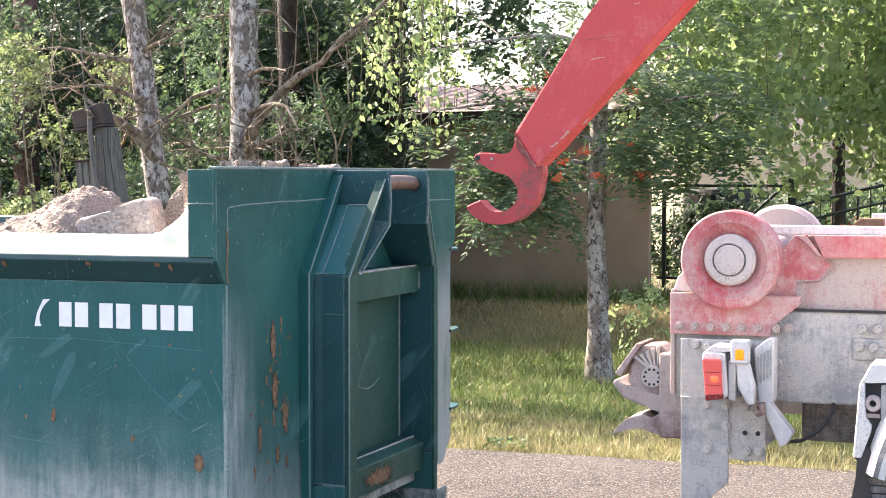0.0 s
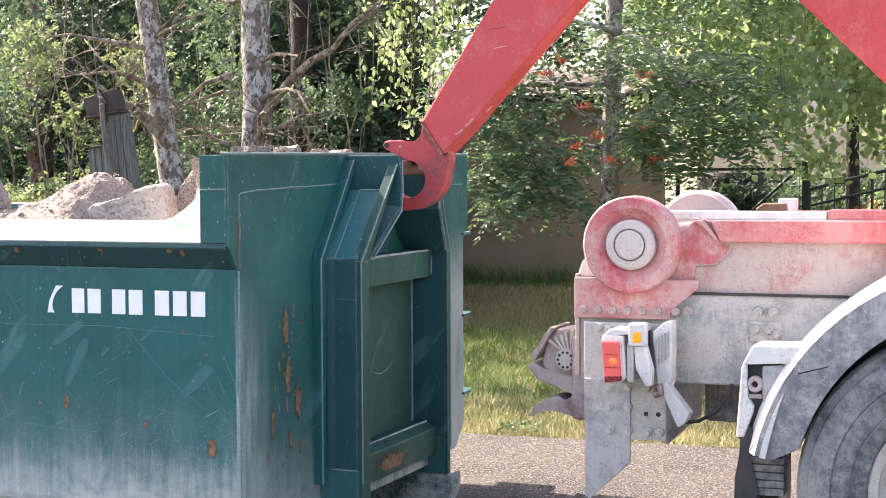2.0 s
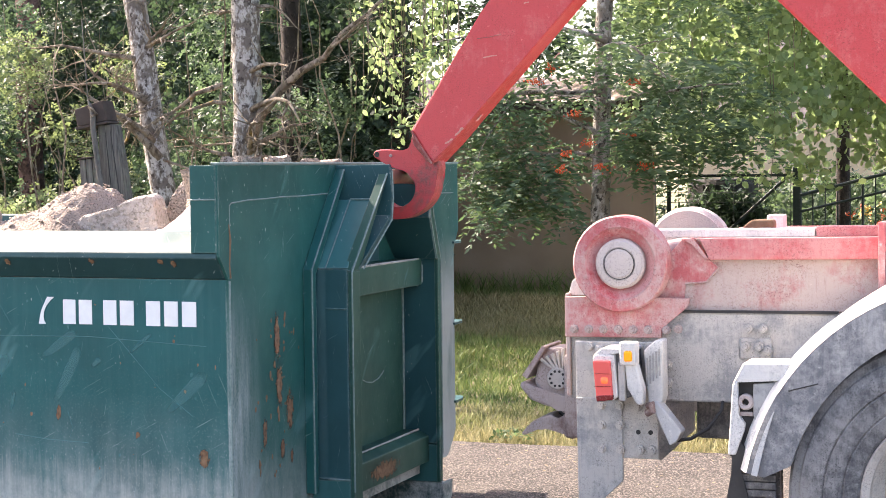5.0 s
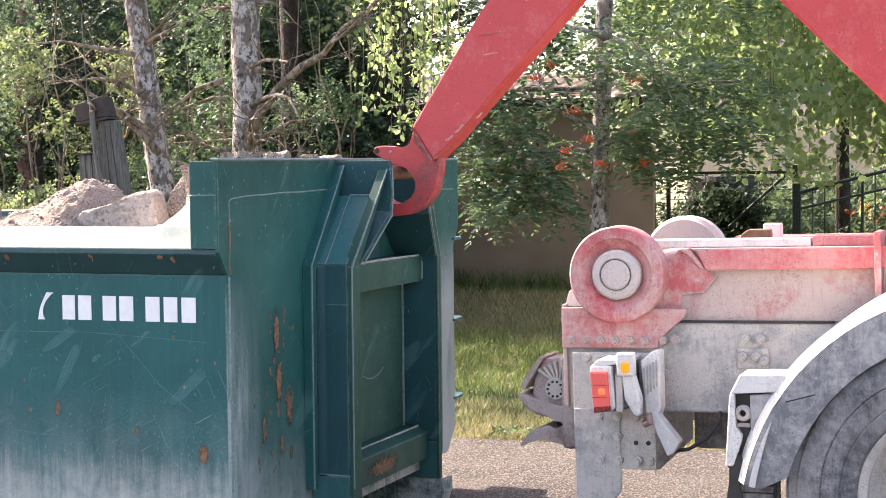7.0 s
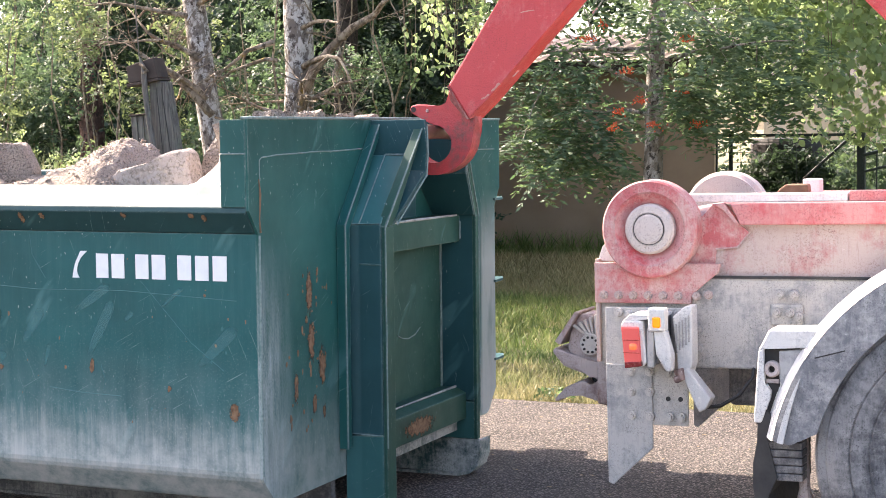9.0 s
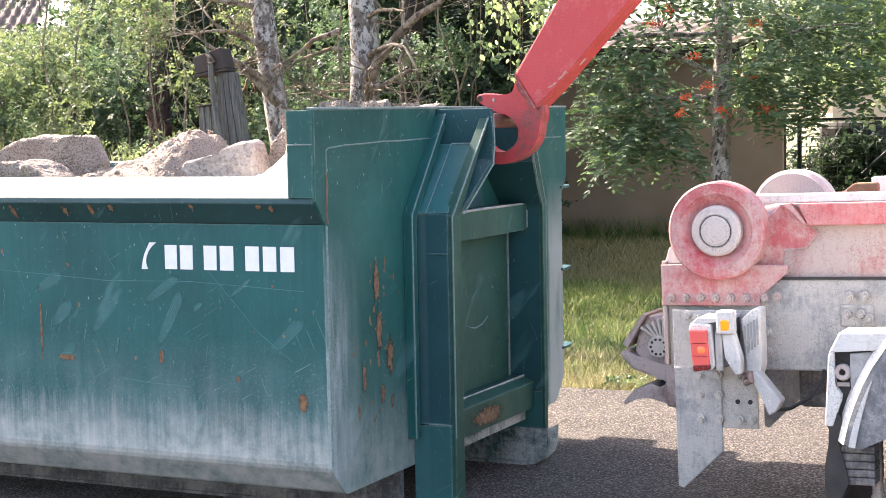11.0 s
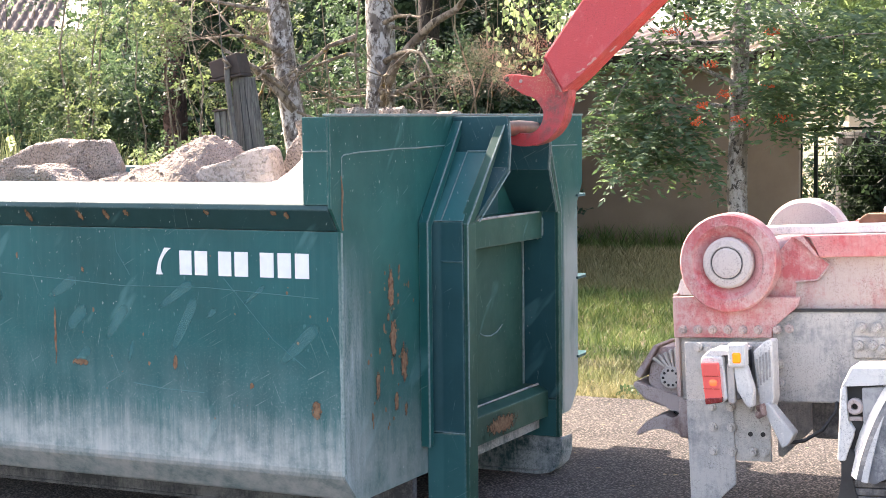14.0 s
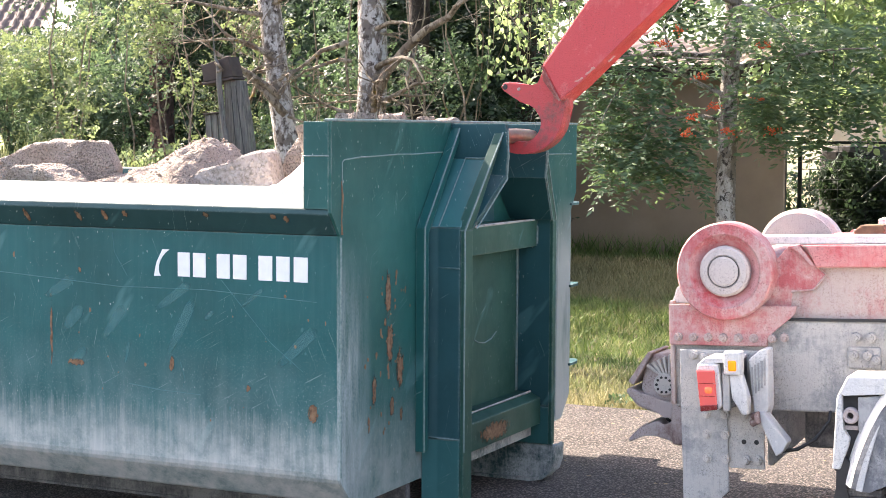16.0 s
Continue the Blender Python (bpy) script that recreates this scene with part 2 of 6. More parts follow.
M_HUB = dusty_paint("dusty_hub", (0.38, 0.31, 0.28), (0.53, 0.46, 0.42), 0.75)
M_GREY = dusty_paint("grey_chassis", (0.235, 0.24, 0.24), (0.455, 0.43, 0.395), 0.56)
M_ALU = dusty_paint("dusty_plate", (0.38, 0.36, 0.33), (0.54, 0.50, 0.45), 0.6)
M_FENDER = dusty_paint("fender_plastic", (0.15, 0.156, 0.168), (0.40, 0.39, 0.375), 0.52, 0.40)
M_DARKPL = dusty_paint("dark_dusty", (0.05, 0.05, 0.054), (0.24, 0.225, 0.21), 0.5)
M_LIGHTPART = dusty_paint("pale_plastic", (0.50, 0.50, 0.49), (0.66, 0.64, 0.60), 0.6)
M_BLACK = plain("black_rubber", (0.012, 0.012, 0.013), (0.05, 0.047, 0.043), 12, 0.75)
M_IRON = dusty_paint("dusty_iron", (0.22, 0.14, 0.125), (0.46, 0.385, 0.355), 0.58, 0.6)
M_TYRE = dusty_paint("tyre_rubber", (0.055, 0.057, 0.062), (0.235, 0.232, 0.228), 0.55, 0.7)
def stone_mat(name, dark, mid, pale, scale):
    k = Mat(name)
    n1, n2, v = k.noise(5, 5), k.noise(scale, 5, 0.75), k.voronoi(scale * 0.8)
    col = k.mix(k.ramp(n1, 0.3, 0.7), mid, pale)
    col = k.mix(k.ramp(n2, 0.50, 0.62), col, dark)
    col = k.mix(k.ramp(v, 0.16, 0.05), col, pale)
    k.set(col, 0.95)
    k.bump(k.math("SUBTRACT", n2, v), 1.0, 0.015)
    return k.m


M_CONCRETE = stone_mat("concrete", (0.09, 0.07, 0.055), (0.34, 0.27, 0.225), (0.50, 0.42, 0.36), 125)
M_RUBBLE = stone_mat("rubble", (0.15, 0.11, 0.085), (0.38, 0.295, 0.235), (0.50, 0.40, 0.33), 120)
M_CONCRETE_S = stone_mat("concrete_smooth", (0.27, 0.225, 0.19), (0.45, 0.375, 0.325), (0.53, 0.455, 0.405), 60)
M_WHITEDUST = plain("white_dust", (0.66, 0.63, 0.60), (0.82, 0.80, 0.77), 8, 0.95, bump=0.6, fine=60)
M_PLASTER = plain("brown_plaster", (0.275, 0.190, 0.134), (0.385, 0.28, 0.205), 1.6, 0.95, bump=0.25, fine=22)
M_ROOF = plain("roof_sheet", (0.26, 0.185, 0.15), (0.42, 0.325, 0.275), 5, 0.85)


def wood_mat():
    """Weathered boards: long grain, grey-green lichen, dark checks."""
    k = Mat("grey_wood")
    grain, blot = k.noise(1.0, 7, 0.7, k.coords(60, 60, 3.2)), k.noise(7, 5, 0.7)
    col = k.mix(k.ramp(grain, 0.35, 0.65), (0.045, 0.042, 0.038), (0.17, 0.158, 0.138))
    col = k.mix(k.math("MULTIPLY", k.ramp(blot, 0.54, 0.64), 0.5), col, (0.15, 0.17, 0.125))
    k.set(col, 0.95).bump(grain, 0.7, 0.006)
    return k.m


M_WOOD = wood_mat()
M_DARKWOOD = plain("eave_wood", (0.03, 0.022, 0.018), (0.07, 0.05, 0.04), 9, 0.9)
M_FENCE = plain("fence_steel", (0.012, 0.02, 0.018), (0.03, 0.045, 0.04), 20, 0.5)
M_HOUSE = plain("yellow_render", (0.42, 0.35, 0.25), (0.50, 0.43, 0.32), 2, 0.9)
M_PINK = plain("pink_boards", (0.55, 0.40, 0.36), (0.72, 0.62, 0.58), 3, 0.8)
M_TILE = plain("roof_tile", (0.10, 0.074, 0.064), (0.18, 0.138, 0.12), 8, 0.9, bump=0.5)
M_LITTER = plain("dead_leaf", (0.16, 0.10, 0.05), (0.36, 0.27, 0.14), 3, 0.8)
M_PETAL = plain("yellow_petal", (0.65, 0.42, 0.06), (0.80, 0.60, 0.20), 30, 0.6)
M_BERRY = plain("berry", (0.55, 0.06, 0.015), (0.75, 0.13, 0.03), 30, 0.4)


def glow(name, color, strength, base):
    k = Mat(name)
    k.set(base, 0.25)
    k.b.inputs["Emission Color"].default_value = (*color, 1)
    k.b.inputs["Emission Strength"].default_value = strength
    k.bump(k.noise(90, 2), 0.3, 0.002)
    return k.m


M_REDLENS = glow("red_lens", (1, 0.12, 0.08), 0.06, (0.50, 0.09, 0.085))
M_DARKLENS = plain("dark_lens", (0.14, 0.010, 0.012), (0.22, 0.02, 0.02), 30, 0.25, bump=0.05)
M_REDBULB = glow("brake_light", (1, 0.14, 0.04), 0.35, (0.6, 0.07, 0.04))
M_AMBER = glow("amber_light", (1, 0.27, 0.0), 0.22, (0.6, 0.2, 0.01))


def bark(name, a, b, dark, lichen=None, scale=9):
    k = Mat(name)
    v = k.coords(1, 1, 0.55)
    n1, n2, n3 = k.noise(scale, 7, 0.72, v), k.noise(60, 4, 0.7, v), k.noise(24, 5, 0.75, k.coords(1, 1, 0.8))
    col = k.mix(k.ramp(n1, 0.46, 0.54), a, b)
    col = k.mix(k.ramp(n3, 0.54, 0.60), col, dark)
    col = k.mix(k.math("MULTIPLY", k.ramp(n2, 0.5, 0.7), 0.4), col, tuple(c * 0.6 for c in a))
    if lichen:
        col = k.mix(k.ramp(k.noise(6, 5, 0.7), 0.62, 0.7), col, lichen)
    k.set(col, 0.95)
    k.bump(k.math("ADD", n1, n2), 0.9, 0.025)
    return k.m


M_BIRCH = bark("birch_bark", (0.17, 0.142, 0.118), (0.52, 0.49, 0.445), (0.06, 0.046, 0.036), scale=17)
M_ROWAN = bark("rowan_bark", (0.19, 0.155, 0.12), (0.42, 0.375, 0.325), (0.05, 0.04, 0.03))
M_PINE = bark("pine_bark", (0.10, 0.055, 0.042), (0.20, 0.115, 0.09), (0.04, 0.026, 0.022))
# bark darkened to carry the shade on the trunks standing behind
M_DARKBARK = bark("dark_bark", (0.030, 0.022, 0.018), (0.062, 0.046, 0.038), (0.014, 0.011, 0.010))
M_TWIG = bark("twig_bark", (0.17, 0.13, 0.09), (0.33, 0.27, 0.20), (0.08, 0.06, 0.04), (0.30, 0.19, 0.03))


def leaf_mat(name, dark, light, trans, thin=0.28):
    k = Mat(name)
    g = k.n.new("ShaderNodeNewGeometry")
    f = g.outputs["Random Per Island"]
    big = k.ramp(k.noise(1.5, 4), 0.36, 0.64)
    col = k.mix(k.math("ADD", k.math("MULTIPLY", f, 0.45), k.math("MULTIPLY", big, 0.55)), dark, light)
    k.set(col, 0.5, spec=0.15)
    t = k.n.new("ShaderNodeBsdfTranslucent")
    tcol = k.mix(f, trans, tuple(c * 1.4 for c in trans))
    k.l.new(tcol, t.inputs[0])
    ad = k.n.new("ShaderNodeMixShader")
    ad.inputs[0].default_value = thin
    k.l.new(k.b.outputs[0], ad.inputs[1])
    k.l.new(t.outputs[0], ad.inputs[2])
    k.l.new(ad.outputs[0], k.out.inputs[0])
    return k.m


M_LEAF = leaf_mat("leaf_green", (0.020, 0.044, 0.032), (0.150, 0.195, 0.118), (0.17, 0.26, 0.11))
# darkened leaf copy: deep shade of the thicket put into the colour
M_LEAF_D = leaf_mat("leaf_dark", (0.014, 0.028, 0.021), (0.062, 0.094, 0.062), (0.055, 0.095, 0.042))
M_LEAF_B = leaf_mat("leaf_birch", (0.07, 0.115, 0.065), (0.33, 0.39, 0.22), (0.38, 0.50, 0.21), 0.44)
M_LEAF_R = leaf_mat("leaf_rowan", (0.04, 0.068, 0.034), (0.23, 0.28, 0.13), (0.27, 0.37, 0.10), 0.38)
# duller copy of the rowan leaf that carries the low bough's shade
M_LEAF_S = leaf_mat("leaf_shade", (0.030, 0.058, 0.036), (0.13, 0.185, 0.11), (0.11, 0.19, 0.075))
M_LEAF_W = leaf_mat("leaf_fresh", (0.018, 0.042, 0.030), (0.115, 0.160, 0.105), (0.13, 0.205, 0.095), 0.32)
# yellower leaf copy: sunlight on the open shrub, as colour
M_LEAF_Y = leaf_mat("leaf_yellow_sunlit", (0.028, 0.052, 0.032), (0.185, 0.212, 0.118), (0.205, 0.265, 0.105), 0.33)
M_LEAF_F = leaf_mat("leaf_frond", (0.022, 0.050, 0.030), (0.15, 0.20, 0.115), (0.17, 0.26, 0.10), 0.34)
M_GRASSB = leaf_mat("grass_blade", (0.16, 0.195, 0.085), (0.50, 0.45, 0.28), (0.28, 0.32, 0.13))


def lawn_mat():
    """Mown grass: green where it stays moist, straw-dry towards the road, brown where tree shade lies."""
    k = Mat("lawn_blade")
    g = k.n.new("ShaderNodeNewGeometry")
    f = g.outputs["Random Per Island"]
    y = k.math("ADD", k.xyz(1), k.math("MULTIPLY", k.ramp(k.noise(0.9, 4, 0.65), 0.3, 0.7, -1, 1), 1.1))
    green = k.mix(f, (0.075, 0.125, 0.035), (0.24, 0.29, 0.10))
    straw = k.mix(f, (0.20, 0.20, 0.088), (0.42, 0.375, 0.20))
    # brown stands in for dappled tree shade on the far lawn
    thin = k.mix(f, (0.19, 0.175, 0.085), (0.42, 0.35, 0.19))
    dry = k.math("MAXIMUM", k.ramp(y, 5.4, 4.3), k.math("MULTIPLY", k.ramp(k.noise(2.6, 4, 0.7), 0.54, 0.66), 0.8))
    col = k.mix(dry, green, straw)
    # shade-brown band, ending at the bright fringe by the wall
    col = k.mix(k.math("MULTIPLY", k.ramp(y, 8.8, 10.2), k.ramp(k.xyz(1), 14.4, 14.0)), col, thin)
    k.set(col, 0.6, spec=0.2)
    tr, mx = k.n.new("ShaderNodeBsdfTranslucent"), k.n.new("ShaderNodeMixShader")
    k.l.new(col, tr.inputs[0])
    mx.inputs[0].default_value = 0.3
    k.l.new(k.b.outputs[0], mx.inputs[1])
    k.l.new(tr.outputs[0], mx.inputs[2])
    k.l.new(mx.outputs[0], k.out.inputs[0])
    return k.m


M_LAWN = lawn_mat()


def ground_mat():
    k = Mat("lawn_soil")
    n1, n2 = k.noise(1.3, 5), k.noise(26, 5, 0.75)
    col = k.mix(k.ramp(n1, 0.35, 0.65), (0.15, 0.145, 0.065), (0.32, 0.26, 0.14))
    col = k.mix(k.ramp(n2, 0.45, 0.65), col, (0.13, 0.11, 0.065))
    col = k.mix(k.ramp(k.noise(70, 4, 0.8), 0.5, 0.62), col, (0.05, 0.045, 0.025))
    k.set(col, 0.95).bump(n2, 0.9, 0.03)
    return k.m


def road_mat():
    k = Mat("gravelly_asphalt")
    v1 = k.voronoi(85)
    c1 = k.voronoi(85, out="Color")
    n1, n2 = k.noise(0.8, 5), k.noise(140, 3, 0.7)
    sp = k.n.new("ShaderNodeSeparateColor")
    k.l.new(c1, sp.inputs[0])
    col = k.mix(k.ramp(sp.outputs[0], 0.1, 0.95), (0.12, 0.105, 0.095), (0.42, 0.35, 0.30))
    col = k.mix(k.ramp(v1, 0.34, 0.56), col, (0.03, 0.026, 0.023))
    col = k.mix(k.math("MULTIPLY", k.ramp(n1, 0.4, 0.7), 0.4), col, (0.26, 0.23, 0.20))
    k.set(k.mix(0.42, col, (0.03, 0.025, 0.022)), 0.95)
    k.bump(k.math("SUBTRACT", n2, k.math("MULTIPLY", v1, 2.0)), 0.8, 0.008)
    return k.m


M_GROUND, M_ROAD = ground_mat(), road_mat()


# ---- mesh helpers ----
ORIGIN = {}


def thing(name, at, label, category, group=""):
    ob = new(name)
    ob.location = at
    ORIGIN[ob.name] = Vector(at)
    return tagged(ob, label, category, group)


def finish(bm, name, mat, smooth=False):
    me = bpy.data.meshes.new(name)
    bmesh.ops.recalc_face_normals(bm, faces=bm.faces)
    if smooth:
        for f in bm.faces:
            f.smooth = True
    bm.to_mesh(me)
    bm.free()
    me.materials.append(mat)
    return me


def part(name, bm, mat, parent, label="", smooth=False, at=None):
    """One mesh under a thing or part; bm is in world metres. at: an origin of its own."""
    o = ORIGIN[parent.name]
    here = Vector(at) if at else o
    bm.transform(Matrix.Translation(-here))
    ob = new(name, finish(bm, name, mat, smooth))
    ob.parent = parent
    ob.location = here - o
    ORIGIN[ob.name] = here
    if label:
        tagged(ob, label)
    return ob


def single(name, bm, mat, label, category, group="", kind="", smooth=False):
    ob = new(name, finish(bm, name, mat, smooth))
    return tagged(ob, label, category, group, kind)


def box(bm, x0, x1, y0, y1, z0, z1, bevel=0.0):
    r = bmesh.ops.create_cube(bm, size=1.0)
    vs = r["verts"]
    for v in vs:
        v.co = Vector(((x0 + x1) / 2 + v.co.x * (x1 - x0), (y0 + y1) / 2 + v.co.y * (y1 - y0), (z0 + z1) / 2 + v.co.z * (z1 - z0)))
    if bevel:
        es = {e for v in vs for e in v.link_edges}
        bmesh.ops.bevel(bm, geom=list(es), offset=bevel, segments=2, affect="EDGES", profile=0.5)
    return bm


def B(*a, bevel=0.0):
    return box(bmesh.new(), *a, bevel=bevel)


def prism(bm, pts, lo, hi, axis="y", bevel=0.0):
    """A polygon pushed along an axis: xz points along y, yz points along x, xy points along z."""
    put = {"y": lambda a, b, c: (a, c, b), "x": lambda a, b, c: (c, a, b), "z": lambda a, b, c: (a, b, c)}[axis]
    v0 = [bm.verts.new(put(a, b, lo)) for a, b in pts]
    v1 = [bm.verts.new(put(a, b, hi)) for a, b in pts]
    n = len(pts)
    fs = [bm.faces.new(v0), bm.faces.new(v1[::-1])]
    fs += [bm.faces.new((v0[i], v0[(i + 1) % n], v1[(i + 1) % n], v1[i])) for i in range(n)]
    if bevel:
        es = {e for f in fs for e in f.edges}
        bmesh.ops.bevel(bm, geom=list(es), offset=bevel, segments=2, affect="EDGES", profile=0.5)
    return bm


def P(pts, lo, hi, axis="y", bevel=0.0):
    return prism(bmesh.new(), pts, lo, hi, axis, bevel)


def lathe(bm, profile, c, axis="y", seg=48, a0=0.0, a1=360.0):
    """Turn (radius, height) points about an axis through c."""
    full = a1 - a0 >= 359.9
    rings = []
    for i in range(seg if full else seg + 1):
        a = radians(a0 + (a1 - a0) * i / seg)
        ring = []
        for r, h in profile:
            u, w = r * math.cos(a), r * math.sin(a)
            ring.append(bm.verts.new({"y": (c[0] + u, c[1] + h, c[2] + w), "x": (c[0] + h, c[1] + u, c[2] + w), "z": (c[0] + u, c[1] + w, c[2] + h)}[axis]))
        rings.append(ring)
    for i in range(seg):
        a, b = rings[i], rings[(i + 1) % len(rings)]
        for j in range(len(profile) - 1):
            bm.faces.new((a[j], a[j + 1], b[j + 1], b[j]))
    return bm


def L(profile, c, axis="y", seg=48, a0=0.0, a1=360.0):
    bm = lathe(bmesh.new(), profile, c, axis, seg, a0, a1)
    bmesh.ops.remove_doubles(bm, verts=bm.verts, dist=1e-5)
    return bm


def tube(bm, pts, radii, seg=8):
    pts = [Vector(p) for p in pts]
    rings = []
    for i, p in enumerate(pts):
        d = (pts[min(i + 1, len(pts) - 1)] - pts[max(i - 1, 0)]).normalized()
        u = d.cross(Vector((0.31, 0.94, 0.12))).normalized()
        w = d.cross(u)
        r = radii[i] if isinstance(radii, (list, tuple)) else radii
        rings.append([bm.verts.new(p + (u * math.cos(6.2832 * k / seg) + w * math.sin(6.2832 * k / seg)) * r) for k in range(seg)])
    for a, b in zip(rings, rings[1:]):
        for k in range(seg):
            bm.faces.new((a[k], a[(k + 1) % seg], b[(k + 1) % seg], b[k]))
    bm.faces.new(rings[0][::-1])
    bm.faces.new(rings[-1])
    return bm


def T(pts, radii, seg=8):
    return tube(bmesh.new(), pts, radii, seg)


# ---- ground ----
def build_ground():
    bm = bmesh.new()
    s = 900
    bm.faces.new([bm.verts.new(p) for p in ((-s, -s, -0.03), (s, -s, -0.03), (s, s, -0.03), (-s, s, -0.03))])
    single("ground", bm, M_GROUND, "dry green lawn with bare patches", "ground", kind="structure")
    # the road, with a ragged edge against the lawn
    bm = bmesh.new()
    n, far = 160, []
    for i in range(n + 1):
        x = -24 + 48 * i / n
        far.append((x, 3.72 + 0.07 * noise.noise((x * 1.7, 3, 0)) + 0.04 * noise.noise((x * 7, 1, 0)) + 0.04 * max(x, 0)))
    near = [bm.verts.new((x, -40, 0)) for x, _ in far]
    top = [bm.verts.new((x, y, 0)) for x, y in far]
    low = [bm.verts.new((x, y + 0.05, -0.06)) for x, y in far]
    for i in range(n):
        bm.faces.new((near[i], near[i + 1], top[i + 1], top[i]))
        bm.faces.new((top[i], top[i + 1], low[i + 1], low[i]))
    single("road", bm, M_ROAD, "worn grey gravelly asphalt road", "road", kind="structure")


def quads(name, co, faces, mat, parent=None, label="", category="", kind=""):
    me = bpy.data.meshes.new(name)
    nv, nf, k = len(co), len(faces), faces.shape[1]
    me.vertices.add(nv)
    me.vertices.foreach_set("co", co.astype(np.float32).ravel())
    me.loops.add(nf * k)
    me.loops.foreach_set("vertex_index", faces.astype(np.int32).ravel())
    me.polygons.add(nf)
    me.polygons.foreach_set("loop_start", np.arange(0, nf * k, k, dtype=np.int32))
    me.polygons.foreach_set("loop_total", np.full(nf, k, dtype=np.int32))
    me.update(calc_edges=True)
    me.materials.append(mat)
    ob = new(name, me)
    if parent:
        ob.parent = parent
        ob.location = -ORIGIN[parent.name]
    return tagged(ob, label, category, kind=kind)


def leaves(pos, size, rng, droop=0.5, long=1.6):
    """Oval pointed leaves, dished along the midrib, at the places given."""
    n = len(pos)
    d = rng.normal(size=(n, 3))
    d[:, 2] -= droop * 1.6
    d /= np.linalg.norm(d, axis=1)[:, None]
    u = np.cross(d, rng.normal(size=(n, 3)))
    u /= np.linalg.norm(u, axis=1)[:, None]
    w = np.cross(d, u)
    s = (size * rng.uniform(0.6, 1.35, n))[:, None]
    base, tip = pos - d * s * long / 2, pos + d * s * long / 2
    rim = [base]
    for along, wide in ((-0.22, 0.46), (0.18, 0.44)):
        rim.append(pos + d * s * long * along + u * s * wide + w * s * 0.12)
    rim.append(tip)
    for along, wide in ((0.18, 0.44), (-0.22, 0.46)):
        rim.append(pos + d * s * long * along - u * s * wide + w * s * 0.12)
    co = np.stack(rim, 1).reshape(-1, 3)
    return co, np.arange(n)[:, None] * 6 + np.array([[0, 1, 2, 3, 4, 5]])


def clumps(rng, n, centres, spread, flat=1.0):
    c = centres[rng.integers(0, len(centres), n)]
    return c + rng.normal(size=(n, 3)) * np.array([spread, spread, spread * flat])


def sprays(o, size, rng, per=9, long=1.6, droop=0.35):
    """Leaves set alternately along short drooping twigs; o holds the middles of the twigs. The leaves of a twig lie in one plane, roughly."""
    m = len(o)
    unit = lambda a: a / np.linalg.norm(a, axis=-1, keepdims=True)
    az = rng.uniform(0, 6.2832, m)
    d = unit(np.stack([np.cos(az), np.sin(az), rng.uniform(-0.9, 0.35, m)], 1))
    up = np.array([-0.4, -0.2, 0.7]) + rng.normal(size=(m, 3)) * 0.75
    s = unit(np.cross(d, up))
    nn = np.cross(s, d)
    ln = size * per * 0.52 * rng.uniform(0.7, 1.25, m)
    quad = []
    for k in range(per):
        t, side = (k + 0.5) / per, 1 if k % 2 else -1
        sz = (size * rng.uniform(0.65, 1.3, m))[:, None]
        p = o + d * (ln * (t - 0.5))[:, None] + s * side * sz * 0.6
        p[:, 2] -= droop * ln * t * t
        e = unit(d * 0.6 + s * side * 0.8 + rng.normal(size=(m, 3)) * 0.28)
        f = unit(nn + rng.normal(size=(m, 3)) * 0.33)
        w = unit(np.cross(e, f))
        quad.append(np.stack([p - e * sz * long / 2, p + w * sz * 0.5 + f * sz * 0.12, p + e * sz * long / 2, p - w * sz * 0.5 + f * sz * 0.12], 1))
    co = np.concatenate(quad).reshape(-1, 3)
    return co, np.arange(m * per)[:, None] * 4 + np.array([[0, 1, 2, 3]])


def build_grass():
    rng = np.random.default_rng(5)
    n = 150000
    x = rng.uniform(-5.5, 3.6, n)
    y = 3.75 + rng.uniform(0, 1, n) ** 1.5 * 11.3
    patch = np.array([noise.noise((a * 1.1, b * 0.9, 2.0)) + 0.6 * noise.noise((a * 3.7, b * 3.0, 7.0)) for a, b in zip(x[::10], y[::10])]).repeat(10)
    keep = patch[:n] + rng.uniform(-0.5, 0.5, n) > -0.35
    x, y = x[keep], y[keep]
    n = len(x)
    h = rng.uniform(0.02, 0.10, n) * (1 + 1.6 * (y > 14.7)) * (0.6 + 0.06 * y)
    a = rng.uniform(0, 6.28, n)
    lean = rng.normal(size=(n, 2)) * h[:, None] * 0.55
    wd = 0.004 + 0.0006 * y
    b = np.stack([x, y, np.full(n, -0.03)], 1)
    off = np.stack([np.cos(a) * wd, np.sin(a) * wd, np.zeros(n)], 1)
    tip = b + np.stack([lean[:, 0], lean[:, 1], h], 1)
    co = np.stack([b - off, b + off, tip], 1).reshape(-1, 3)
    f = np.arange(n)[:, None] * 3 + np.array([[0, 1, 2]])
    quads("lawn_grass", co, f, M_LAWN, label="short sunlit grass with dry patches", category="grass", kind="stuff")


# ---- the container ----
CW, CL = 2.381, 5.2           # width and length
ZT, ZR, ZB = 1.639, 1.315, 0.174
MID = CW / 2


